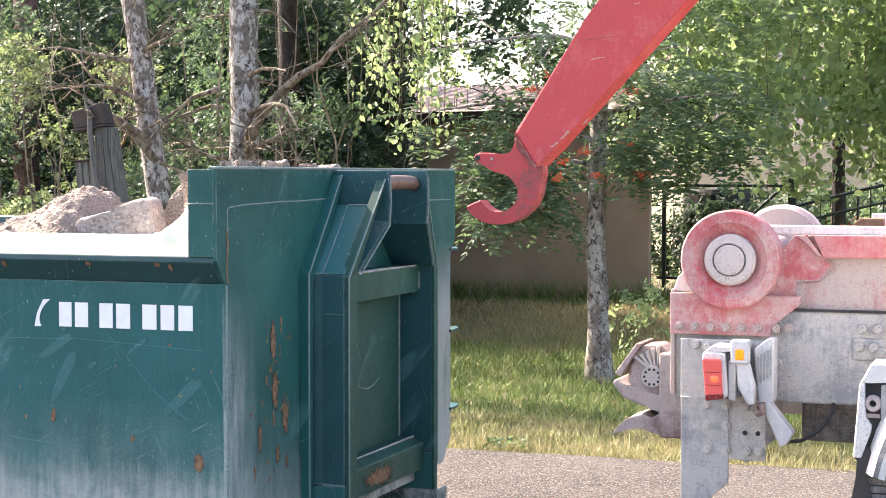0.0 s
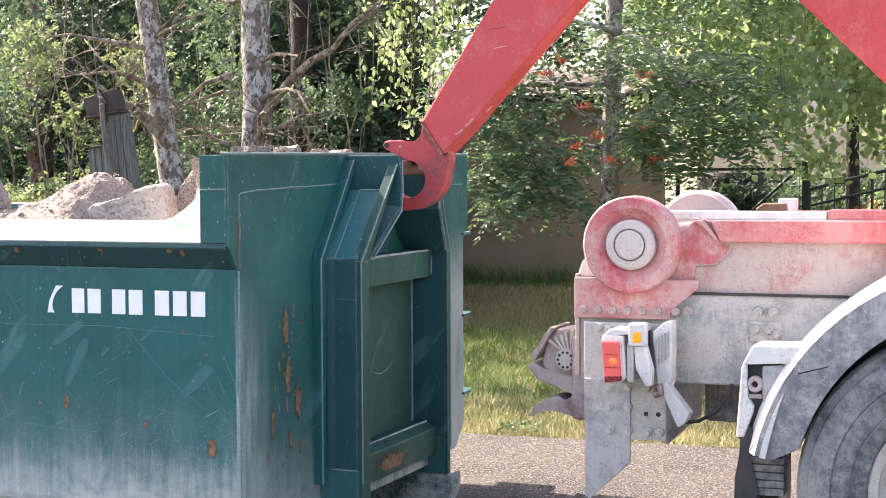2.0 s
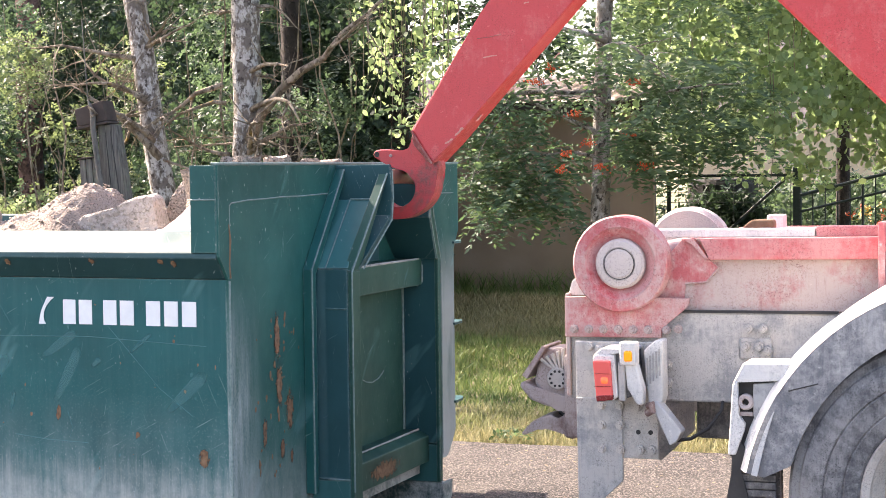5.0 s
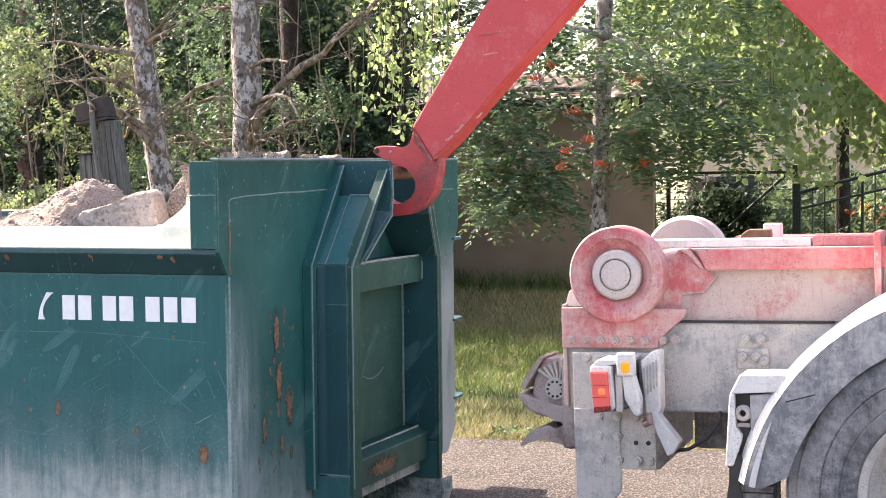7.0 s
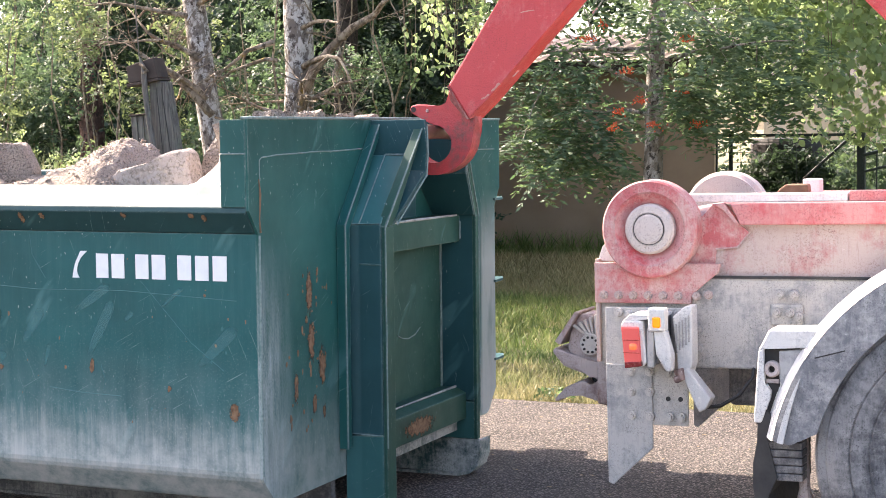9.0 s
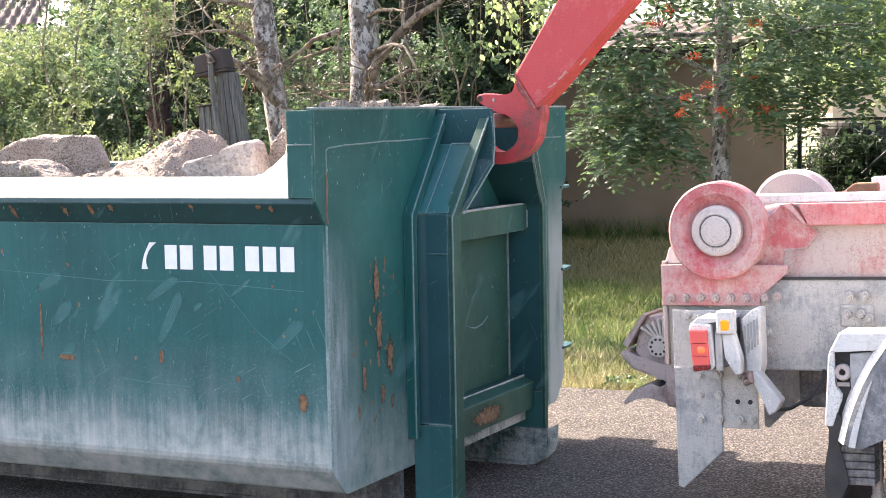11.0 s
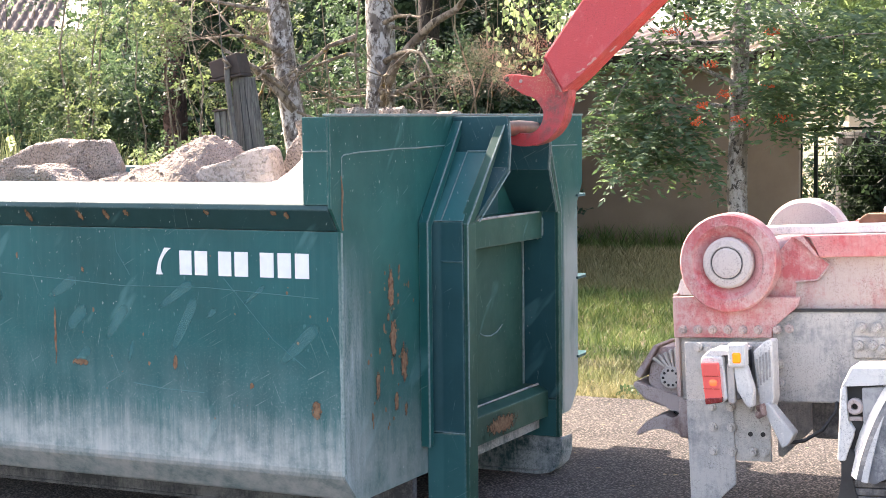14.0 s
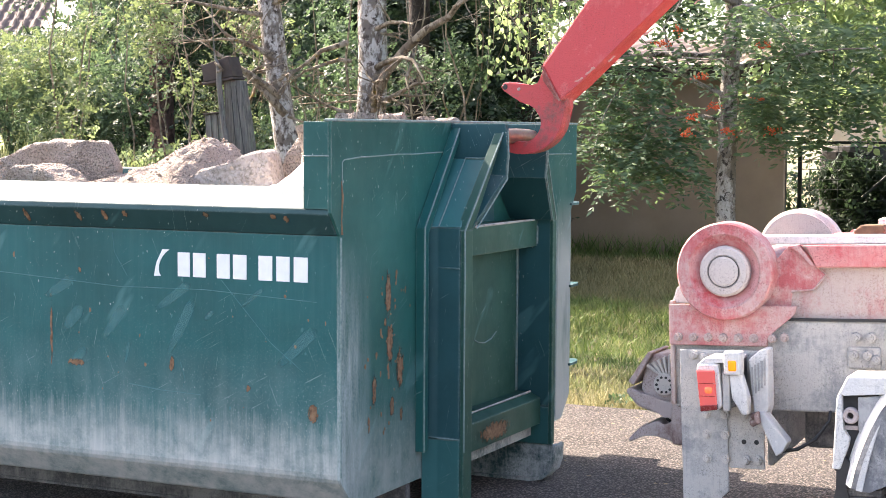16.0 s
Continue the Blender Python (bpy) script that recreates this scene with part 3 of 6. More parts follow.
def build_container():
    c = thing("roll_off_container", (-2.5, MID, 0), "dark green steel hook-lift container, scratched and rusty, standing on asphalt", "container")
    # near and far side walls: upright plate over a chamfered foot
    prof = [(0, ZR - 0.1), (0, 0.318), (0.004, 0.300), (0.013, 0.284), (0.096, 0.194), (0.110, 0.185), (0.128, 0.182), (0.20, 0.182), (0.20, 0.21), (0.045, 0.34), (0.045, ZR - 0.1)]
    part("side_wall", P(prof, -CL, -0.0125, "x"), M_GREEN, c)
    part("side_wall", P([(CW - a, b) for a, b in prof], -CL, -0.0125, "x"), M_GREEN, c)
    part("floor_plate", B(-CL, -0.01, 0.18, CW - 0.18, ZB + 0.004, ZB + 0.05), M_DARKGREEN, c)
    # rim: flat top that stands out, with a sloping underside
    rim = [(-0.068, ZR - 0.018), (-0.004, ZR - 0.098), (0.05, ZR - 0.098), (0.075, ZR), (0.060, ZR + 0.072), (0.044, ZR + 0.080), (-0.062, ZR + 0.002)]
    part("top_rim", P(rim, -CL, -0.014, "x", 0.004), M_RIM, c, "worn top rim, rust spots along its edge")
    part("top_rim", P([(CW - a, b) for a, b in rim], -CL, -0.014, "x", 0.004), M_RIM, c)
    # front wall with its raised headboard and returns
    front = [(-0.068, ZT), (-0.068, ZR - 0.01), (0, ZR - 0.1), (0, 0.300), (0.014, 0.280), (0.096, 0.194), (0.120, 0.182), (CW - 0.120, 0.182), (CW - 0.096, 0.194), (CW - 0.014, 0.280), (CW, 0.300), (CW, ZR - 0.1), (CW + 0.068, ZR - 0.01), (CW + 0.068, ZT)]
    part("front_wall", P(front, -0.012, 0.0, "x"), M_FRONT, c)
    for s in (0, 1):
        y0, y1 = (-0.068, -0.056) if s == 0 else (CW + 0.056, CW + 0.068)
        part("corner_return", B(-0.118, -0.013, y0, y1, ZR + 0.002, ZT - 0.001, bevel=0.002), M_GREEN2, c)
        part("weld", T([(-0.115, y0 - 0.001 if s == 0 else y1 + 0.001, 1.512), (-0.01, y0 - 0.001 if s == 0 else y1 + 0.001, 1.513)], 0.003, 5), M_WELD, c)
    part("top_edge", B(-0.03, 0.006, -0.07, CW + 0.07, ZT, ZT + 0.010, bevel=0.003), M_WELD, c, "top edge, paler than the wall")
    part("back_wall", B(-CL - 0.05, -CL - 0.002, 0.0, CW, 0.22, ZR), M_GREEN, c)
    # seams on the front wall
    part("weld", T([(0.0, 0.012, 1.40), (0.0, 0.013, 1.488), (0.0, 0.03, 1.498), (0.0, 0.16, 1.506), (0.0, 0.3, 1.508), (0.0, 0.46, 1.513), (0.0, 0.60, 1.512), (0.0, 0.98, 1.52)], 0.003, 5), M_WELD, c)
    part("weld", T([(0.0, 1.42, 1.50), (0.0, 2.0, 1.497), (0.0, CW, 1.495)], 0.003, 5), M_WELD, c)
    part("weld", T([(0.001, 0.004, 1.21), (0.002, 0.004, 0.9), (0.001, 0.004, 0.31)], 0.0045, 5), M_WELD, c)
    part("weld", T([(0.001, 0.006, 1.42), (0.002, 0.014, 1.36), (0.0, 0.008, 1.27), (0.001, 0.012, 1.22)], [0.002, 0.005, 0.003, 0.005], 5), M_RUST, c)
    for s in (0, 1):
        m = (lambda y: y) if s == 0 else (lambda y: CW - y)

        def strip(pts, lo, hi):
            q = [(m(a), b) for a, b in pts]
            return P(q, lo, hi, "x", 0.003)
        # lower column: a folded hat profile, and the leg that leans in to the hook bar
        low_p = [(0.001, 0.630), (0.045, 0.645), (0.185, 0.705), (0.190, 0.752), (0.001, 0.752)]
        top_p = [(0.001, 0.925), (0.045, 0.930), (0.168, 0.950), (0.172, 0.985), (0.001, 0.985)]
        if s == 0:
            low_p = [(0.001, 0.685), (0.067, 0.700), (0.164, 0.702), (0.175, 0.752), (0.001, 0.752)]
            top_p = [(0.001, 0.940), (0.075, 0.945), (0.168, 0.952), (0.172, 0.985), (0.001, 0.985)]
        fold, edge, sx, sy = (low_p[1], low_p[2], 0.040, 0.032) if s == 0 else (low_p[1], low_p[2], 0.014, 0.0)
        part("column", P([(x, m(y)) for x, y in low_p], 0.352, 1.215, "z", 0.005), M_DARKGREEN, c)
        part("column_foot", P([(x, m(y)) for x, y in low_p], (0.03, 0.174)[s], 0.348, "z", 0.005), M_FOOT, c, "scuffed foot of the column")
        part("weld", T([(fold[0], m(fold[1] - 0.001), 0.35), (edge[0], m(edge[1] - 0.001), 0.35)], 0.004, 5), M_WELD, c)
        bm = bmesh.new()
        a = [bm.verts.new((x, m(y), 1.216)) for x, y in low_p]
        b = [bm.verts.new((x, m(y), 1.49)) for x, y in top_p]
        bm.faces.new(a), bm.faces.new(b)
        for i in range(5):
            bm.faces.new((a[i], a[(i + 1) % 5], b[(i + 1) % 5], b[i]))
        bmesh.ops.bevel(bm, geom=list(bm.edges), offset=0.004, segments=2, affect="EDGES", profile=0.5)
        part("leaning_leg", bm, M_LEG, c, "sloping leg, sky light put into its lighter green")
        # skid: a web on a flat runner whose nose curls up
        ya, yb = sorted((m(0.640 if s else 0.585), m(0.765 if s else 0.70)))
        web = [(-CL, 0.012), (0.10, 0.012), (0.150, 0.024), (0.186, 0.056), (0.200, 0.10), (0.203, 0.172), (-CL, 0.172)]
        if s == 0:
            web = [(-CL, 0.012), (-0.02, 0.012), (-0.02, 0.172), (-CL, 0.172)]
        # near skid takes a dark material for its shade under the body
        part("skid_rail", P(web, *sorted((m(0.705 if s else 0.59), m(0.74 if s else 0.63))), "y", 0.004), (M_DARKPL, M_SCUFF)[s], c, "scuffed dusty skid rail")
        run = [(-CL, 0.0), (0.105, 0.0), (0.162, 0.013), (0.202, 0.050), (0.218, 0.10), (0.220, 0.172), (0.206, 0.172), (0.203, 0.10), (0.189, 0.058), (0.152, 0.026), (0.10, 0.0125), (-CL, 0.0125)]
        if s == 0:
            run = [(-CL, 0.0), (-0.02, 0.0), (-0.02, 0.0125), (-CL, 0.0125)]
        part("skid_runner", P(run, ya, yb, "y"), (M_DARKPL, M_SCUFF)[s], c, "curled pale runner plate")
        # front lip that runs up the leg, and the lip of the column
        lip = [(0.704, 1.205, 0.190), (0.757, 1.205, 0.190), (0.978, 1.60, 0.222), (0.962, 1.60, 0.222)]
        if s == 0:
            lip[:2] = [(0.702, 1.205, 0.168), (0.785, 1.205, 0.168)]
        bm = bmesh.new()
        q0 = [bm.verts.new((x - 0.022, m(y), z)) for y, z, x in lip]
        q1 = [bm.verts.new((x + 0.014, m(y), z)) for y, z, x in lip]
        bm.faces.new(q0), bm.faces.new(q1)
        for i in range(4):
            bm.faces.new((q0[i], q0[(i + 1) % 4], q1[(i + 1) % 4], q1[i]))
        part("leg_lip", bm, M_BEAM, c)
        l0, l1, lx = ((0.703, 0.785, 0.166), (0.722, 0.755, 0.186))[s]
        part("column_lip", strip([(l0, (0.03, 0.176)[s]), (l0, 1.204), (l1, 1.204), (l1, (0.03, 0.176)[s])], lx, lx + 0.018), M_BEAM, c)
        # base strip on the wall, its weld, and the welds of the leg
        part("base_strip", strip([(0.596 + sy, 0.30), (0.596 + sy, 1.215), (0.985 - sy * 0.6, 1.625), (1.03 - sy * 0.6, 1.625), (0.636 + sy, 1.195), (0.636 + sy, 0.30)], 0.001, sx), M_GREEN2, c)
        part("weld", T([(sx + 0.001, m(0.598 + sy), 0.3), (sx + 0.001, m(0.598 + sy), 1.215), (sx + 0.001, m(0.987 - sy * 0.6), 1.625)], 0.0035, 5), M_WELD, c)
        part("weld", T([(fold[0] + 0.001, m(fold[1] - 0.001), 1.215), (top_p[1][0], m(top_p[1][1] - 0.001), 1.492)], 0.003, 5), M_WELD, c)
        part("weld", T([(fold[0], m(fold[1] - 0.002), 1.052), (edge[0], m(edge[1] - 0.002), 1.05)], 0.004, 5), M_DARKGREEN, c)
        part("weld", T([(lx + 0.019, m(l0 + 0.001), 0.3), (lx + 0.019, m(l0), 0.8), (lx + 0.019, m(l0), 1.2), (0.238, m(0.962), 1.6)], 0.0035, 5), M_WELD, c)
        part("weld", T([(top_p[1][0], m(top_p[1][1] - 0.001), 1.492), (0.168, m(0.950), 1.492)], 0.004, 5), M_WELD, c)
        # ear plate that holds the hook bar, flaring out below
        ya, yb = sorted((m(0.960), m(0.985)))
        part("ear_plate", P([(0.0, 1.40), (0.250, 1.40), (0.258, 1.50), (0.254, 1.61), (0.245, ZT - 0.002), (0.0, ZT - 0.002)], ya, yb, "y", 0.003), M_DARKGREEN, c, "ear plate with chipped edges")
        part("weld", T([(0.255, m(0.972), 1.61), (0.259, m(0.972), 1.50), (0.251, m(0.973), 1.40)], 0.0045, 5), M_WELD, c)
        bm = bmesh.new()
        rim_pts = [(0.757, 1.207, 0.204), (0.960, 1.425, 0.252), (0.985, 1.405, 0.252), (0.782, 1.207, 0.204)]
        if s == 0:
            rim_pts[0], rim_pts[3] = (0.770, 1.207, 0.182), (0.795, 1.207, 0.182)
        q0 = [bm.verts.new((0.002, m(y), z)) for y, z, x in rim_pts]
        q1 = [bm.verts.new((x, m(y), z)) for y, z, x in rim_pts]
        bm.faces.new(q0), bm.faces.new(q1)
        for i in range(4):
            bm.faces.new((q0[i], q0[(i + 1) % 4], q1[(i + 1) % 4], q1[i]))
        part("inner_plate", bm, M_DARKGREEN, c)
        part("weld", T([(0.206, m(0.772), 1.21), (0.230, m(0.873), 1.31), (0.254, m(0.974), 1.41)], 0.0035, 5), M_WELD, c)
    # hook bar
    bar = [(0.19, 0.975, 1.578), (0.195, 1.04, 1.583), (0.20, MID, 1.586), (0.195, CW - 1.04, 1.583), (0.19, CW - 0.975, 1.578)]
    part("hook_bar", T(bar, 0.032, 16), M_BAIL, c, "worn bare steel hook bar, brown with rust", smooth=True)
    part("rubbed_patch", P([(MID - 0.10 + 0.2 * k / 7, 1.50 + 0.03 * math.sin(k * 2.3)) for k in range(8)] + [(MID + 0.12, 1.62), (MID - 0.12, 1.625)], 0.0125, 0.014, "x"), M_BAIL, c)
    part("socket_plate", B(0.0, 0.012, 0.99, CW - 0.99, 1.21, 1.63), M_DARKGREEN, c)
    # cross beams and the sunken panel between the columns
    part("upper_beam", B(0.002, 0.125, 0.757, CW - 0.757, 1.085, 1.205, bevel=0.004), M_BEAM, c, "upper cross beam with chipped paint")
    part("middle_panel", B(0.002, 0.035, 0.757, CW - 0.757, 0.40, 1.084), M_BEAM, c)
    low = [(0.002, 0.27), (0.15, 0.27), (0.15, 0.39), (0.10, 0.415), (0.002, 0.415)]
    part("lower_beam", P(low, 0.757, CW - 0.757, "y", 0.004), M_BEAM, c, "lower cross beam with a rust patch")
    part("floor_edge", B(0.002, 0.105, 0.757, CW - 0.757, 0.212, 0.266, bevel=0.003), M_SCUFF, c, "pale scuffed floor edge under the beam")
    part("rust_patch", P([(0.90, 0.275), (1.30, 0.275), (1.30, 0.375), (0.90, 0.375)], 0.1505, 0.1525, "x"), M_FLAKE_F, c)
    part("weld", T([(0.100, CW - 0.757, 1.08), (0.126, CW - 0.760, 1.10), (0.127, CW - 0.758, 1.17), (0.10, CW - 0.757, 1.207)], [0.004, 0.006, 0.005, 0.006], 6), M_WELD, c)
    part("weld", T([(0.128, 0.77, 1.207), (0.127, 1.1, 1.209), (0.128, CW - 0.8, 1.207)], [0.004, 0.006, 0.004], 5), M_SCUFF, c)
    part("weld", T([(0.104, 0.77, 0.418), (0.105, 1.1, 0.419), (0.103, CW - 0.77, 0.418)], [0.005, 0.004, 0.006], 5), M_SCUFF, c)
    part("weld", T([(0.037, 1.60, 0.42), (0.036, 1.605, 0.8), (0.037, 1.60, 1.08)], 0.006, 5), M_WELD, c)
    part("weld", T([(0.036, 1.13, 0.705), (0.037, 1.18, 0.688), (0.037, 1.24, 0.680), (0.037, 1.31, 0.690), (0.036, 1.37, 0.716)], 0.003, 5), M_WELD, c)
    part("lug", L([(0.012, -0.01), (0.024, -0.01), (0.024, 0.01), (0.012, 0.01), (0.012, -0.01)], (0.03, MID + 0.02, 1.345), "x", 16), M_GREEN2, c)
    # ribs that show past the far corner
    for z in (1.245, 0.835, 0.44):
        part("side_rib", P([(-0.02, CW - 0.02), (0.012, CW - 0.02), (0.005, CW + 0.10), (-0.02, CW + 0.16), (-0.3, CW + 0.16), (-0.3, CW - 0.02)], z - 0.006, z + 0.006, "z"), M_DARKGREEN, c)
    # shallow weld line on the rim end and rust runs below the rim
    rng = random.Random(4)
    for x, h in ((-1.42, 0.06), (-1.16, 0.05), (-1.03, 0.04), (-0.93, 0.03), (-0.2, 0.03), (-0.25, 0.02), (-0.55, 0.02), (-2.1, 0.05)):
        y0, z0, f = -0.0685, ZR - 0.0185, min(1.0, h / 0.06)
        bm = bmesh.new()
        vs = [bm.verts.new((x + a, y0 + 0.064 * b - d, z0 - 0.080 * b - d)) for d in (0.0012, -0.002) for a, b in ((-0.018, 0.02), (0.018, 0.02), (0.014, 0.95 * f), (-0.012, 0.9 * f))]
        for q in ((0, 1, 2, 3), (4, 5, 6, 7), (0, 1, 5, 4), (1, 2, 6, 5), (2, 3, 7, 6), (3, 0, 4, 7)):
            bm.faces.new([vs[k] for k in q])
        part("rust_run", bm, M_FLAKE_S, c)
    # chips of bare rust on the walls
    for x, z, w, h in ((-1.21, 0.67, 0.04, 0.014), (-0.935, 1.235, 0.022, 0.016), (-1.335, 0.79, 0.006, 0.14), (-0.75, 0.69, 0.012, 0.03), (-0.40, 0.62, 0.01, 0.012), (-0.115, 0.545, 0.022, 0.035), (-1.19, 1.045, 0.008, 0.012)):
        pts = [(x + w * 1.35 * math.cos(a), z + h * 1.35 * math.sin(a)) for a in [k * 0.5236 for k in range(12)]]
        part("rust_patch", P(pts, -0.0015, 0.001, "y"), M_FLAKE_S, c)
    for y, z, w, h in ((0.385, 0.965, 0.028, 0.10), (0.40, 0.77, 0.03, 0.09), (0.49, 0.665, 0.035, 0.085), (0.27, 0.60, 0.02, 0.07), (0.42, 0.52, 0.02, 0.05), (0.50, 0.48, 0.014, 0.03), (0.36, 0.86, 0.012, 0.02)):
        pts = [(y + w * 1.15 * math.cos(a), z + 1.1 * h * math.sin(a)) for a in [k * 0.5236 for k in range(12)]]
        part("rust_patch", P(pts, 0.001, 0.0025, "x"), M_FLAKE_F, c)
    # rubbed smears, broad at one end and drawn out to a point
    for x0, z0, x1, z1, w in ((-0.82, 0.905, -0.675, 1.0, 0.022), (-0.765, 0.735, -0.655, 0.93, 0.026), (-1.075, 0.775, -0.985, 0.895, 0.024), (-0.265, 0.715, -0.115, 0.85, 0.028),
                              (-1.27, 0.80, -1.19, 0.885, 0.034), (-1.36, 0.93, -1.235, 1.0, 0.026), (-0.975, 0.68, -0.955, 0.76, 0.014), (-0.595, 0.875, -0.56, 0.90, 0.018), (-1.24, 0.66, -1.17, 0.72, 0.026),
                              (-1.75, 0.80, -1.62, 0.93, 0.03), (-1.95, 0.95, -1.84, 1.02, 0.02), (-0.43, 0.93, -0.34, 1.0, 0.010)):
        d = Vector((x1 - x0, z1 - z0))
        n = Vector((-d.y, d.x)).normalized()
        q = [(x0 + d.x * t + n.x * h, z0 + d.y * t + n.y * h) for t, h in ((-0.15, w * 0.35), (0.5, w * 0.8), (1.0, w * 0.95), (1.15, 0.0), (1.0, -w * 0.75), (0.5, -w * 0.8), (-0.15, -w * 0.35))]
        part("rub_mark", P(q, -0.0009, 0.001, "y"), M_SMEAR, c, "pale rubbed smear")
    # long thin scratches and small scattered chips
    for pts in (((-1.6, 1.02), (-1.0, 0.985), (-0.6, 0.99), (-0.1, 0.965)), ((-0.95, 0.60), (-0.80, 0.585), (-0.62, 0.58)), ((-1.03, 1.20), (-1.02, 1.12), (-0.96, 1.03)), ((-0.52, 1.03), (-0.30, 0.80), (-0.16, 0.70)), ((-0.71, 0.70), (-0.69, 0.64), (-0.70, 0.60))):
        part("scratch", T([(x, 0.0, z) for x, z in pts], 0.0016, 4), M_RUBBED, c)
    for _ in range(46):
        x, z, w = rng.uniform(-1.9, -0.03), rng.uniform(0.48, 1.15), rng.uniform(0.002, 0.007)
        h = w * rng.uniform(0.7, 2.4)
        part("chip", P([(x + w * math.cos(a) * rng.uniform(0.5, 1.2), z + h * math.sin(a) * rng.uniform(0.5, 1.2)) for a in (0, 1, 2.1, 3.1, 4.2, 5.2)], -0.0012, 0.001, "y"), M_RUST if rng.random() < 0.5 else M_RUBBED, c)
    for _ in range(44):
        y, z, w = rng.gauss(0.40, 0.10), rng.uniform(0.42, 1.05), rng.uniform(0.002, 0.009)
        h = w * rng.uniform(0.8, 3.0)
        part("chip", P([(y + w * math.cos(a) * rng.uniform(0.4, 1.2), z + h * math.sin(a) * rng.uniform(0.4, 1.2)) for a in (0, 1, 2.1, 3.1, 4.2, 5.2)], 0.0, 0.0022, "x"), M_RUST, c)
    # white lettering: a receiver sign and seven plain bars
    def bar_x(px):
        return -0.723 + (px - 308) / 233.0 * 0.589
    for a, b in ((308, 333), (336, 362), (379, 405), (408, 435), (453, 480), (484, 510), (514, 541)):
        part("lettering_bar", B(bar_x(a + 1.5), bar_x(b - 1.5), -0.0025, 0.002, 1.037, 1.131, bevel=0.0008), M_WHITE, c, "plain white lettering bar")
    sign = []
    for i in range(9):
        t = i / 8
        sign.append((bar_x(271 - 10 * t + 26 * t * t), 1.035 + 0.105 * t, 0.005 + 0.009 * abs(2 * t - 1) ** 3))
    q = [(x - w, z) for x, z, w in sign] + [(x + w + 0.004, z) for x, z, w in sign[::-1]]
    part("receiver_sign", P(q, -0.0025, 0.002, "y"), M_WHITE, c, "white telephone receiver sign")
    return c


# ---- rubble in the container ----
def rock(name, at, size, seed, mat, label, category, sub=3, rough=0.12, cut=None):
    bm = bmesh.new()
    bmesh.ops.create_cube(bm, size=1.0)
    bmesh.ops.subdivide_edges(bm, edges=bm.edges, cuts=2 ** sub, use_grid_fill=True)
    rng = random.Random(seed)
    for v in bm.verts:
        p = v.co.copy()
        k = 1.0 - 0.10 * max(0, abs(p.x) + abs(p.y) + abs(p.z) - 1.0)
        p = p * k
        if cut:
            p.z += cut[0] * p.x + cut[1] * p.y
        d = noise.noise_vector(p * 2.2 + Vector((seed * 3.1, 0, 0))) * rough + noise.noise_vector(p * 7 + Vector((seed, 5, 0))) * rough * 0.35
        p += d
        v.co = Vector((at[0] + p.x * size[0], at[1] + p.y * size[1], at[2] + p.z * size[2]))
    return single(name, bm, mat, label, category, smooth=False)


def slab(name, outline, y0, y1, seed, skew, mat, rough, label):
    """A broken slab: a faceted outline with depth, its broken faces uneven."""
    bm = bmesh.new()
    prism(bm, outline, y0, y1, "y", 0.012)
    bmesh.ops.triangulate(bm, faces=bm.faces[:])
    for _ in range(5):
        es = [e for e in bm.edges if e.calc_length() > 0.035]
        if not es:
            break
        bmesh.ops.subdivide_edges(bm, edges=es, cuts=1)
        bmesh.ops.triangulate(bm, faces=[f for f in bm.faces if len(f.verts) > 3])
    for v in bm.verts:
        p = v.co.copy()
        v.co += noise.noise_vector(p * 9 + Vector((seed, 0, 0))) * rough + noise.noise_vector(p * 30 + Vector((0, seed, 0))) * rough * 0.5
        # the far face slides sideways, so that the end shows as a facet
        v.co.x += skew * (p.y - y0) / (y1 - y0)
    return single(name, bm, mat, label, "rubble", smooth=False)


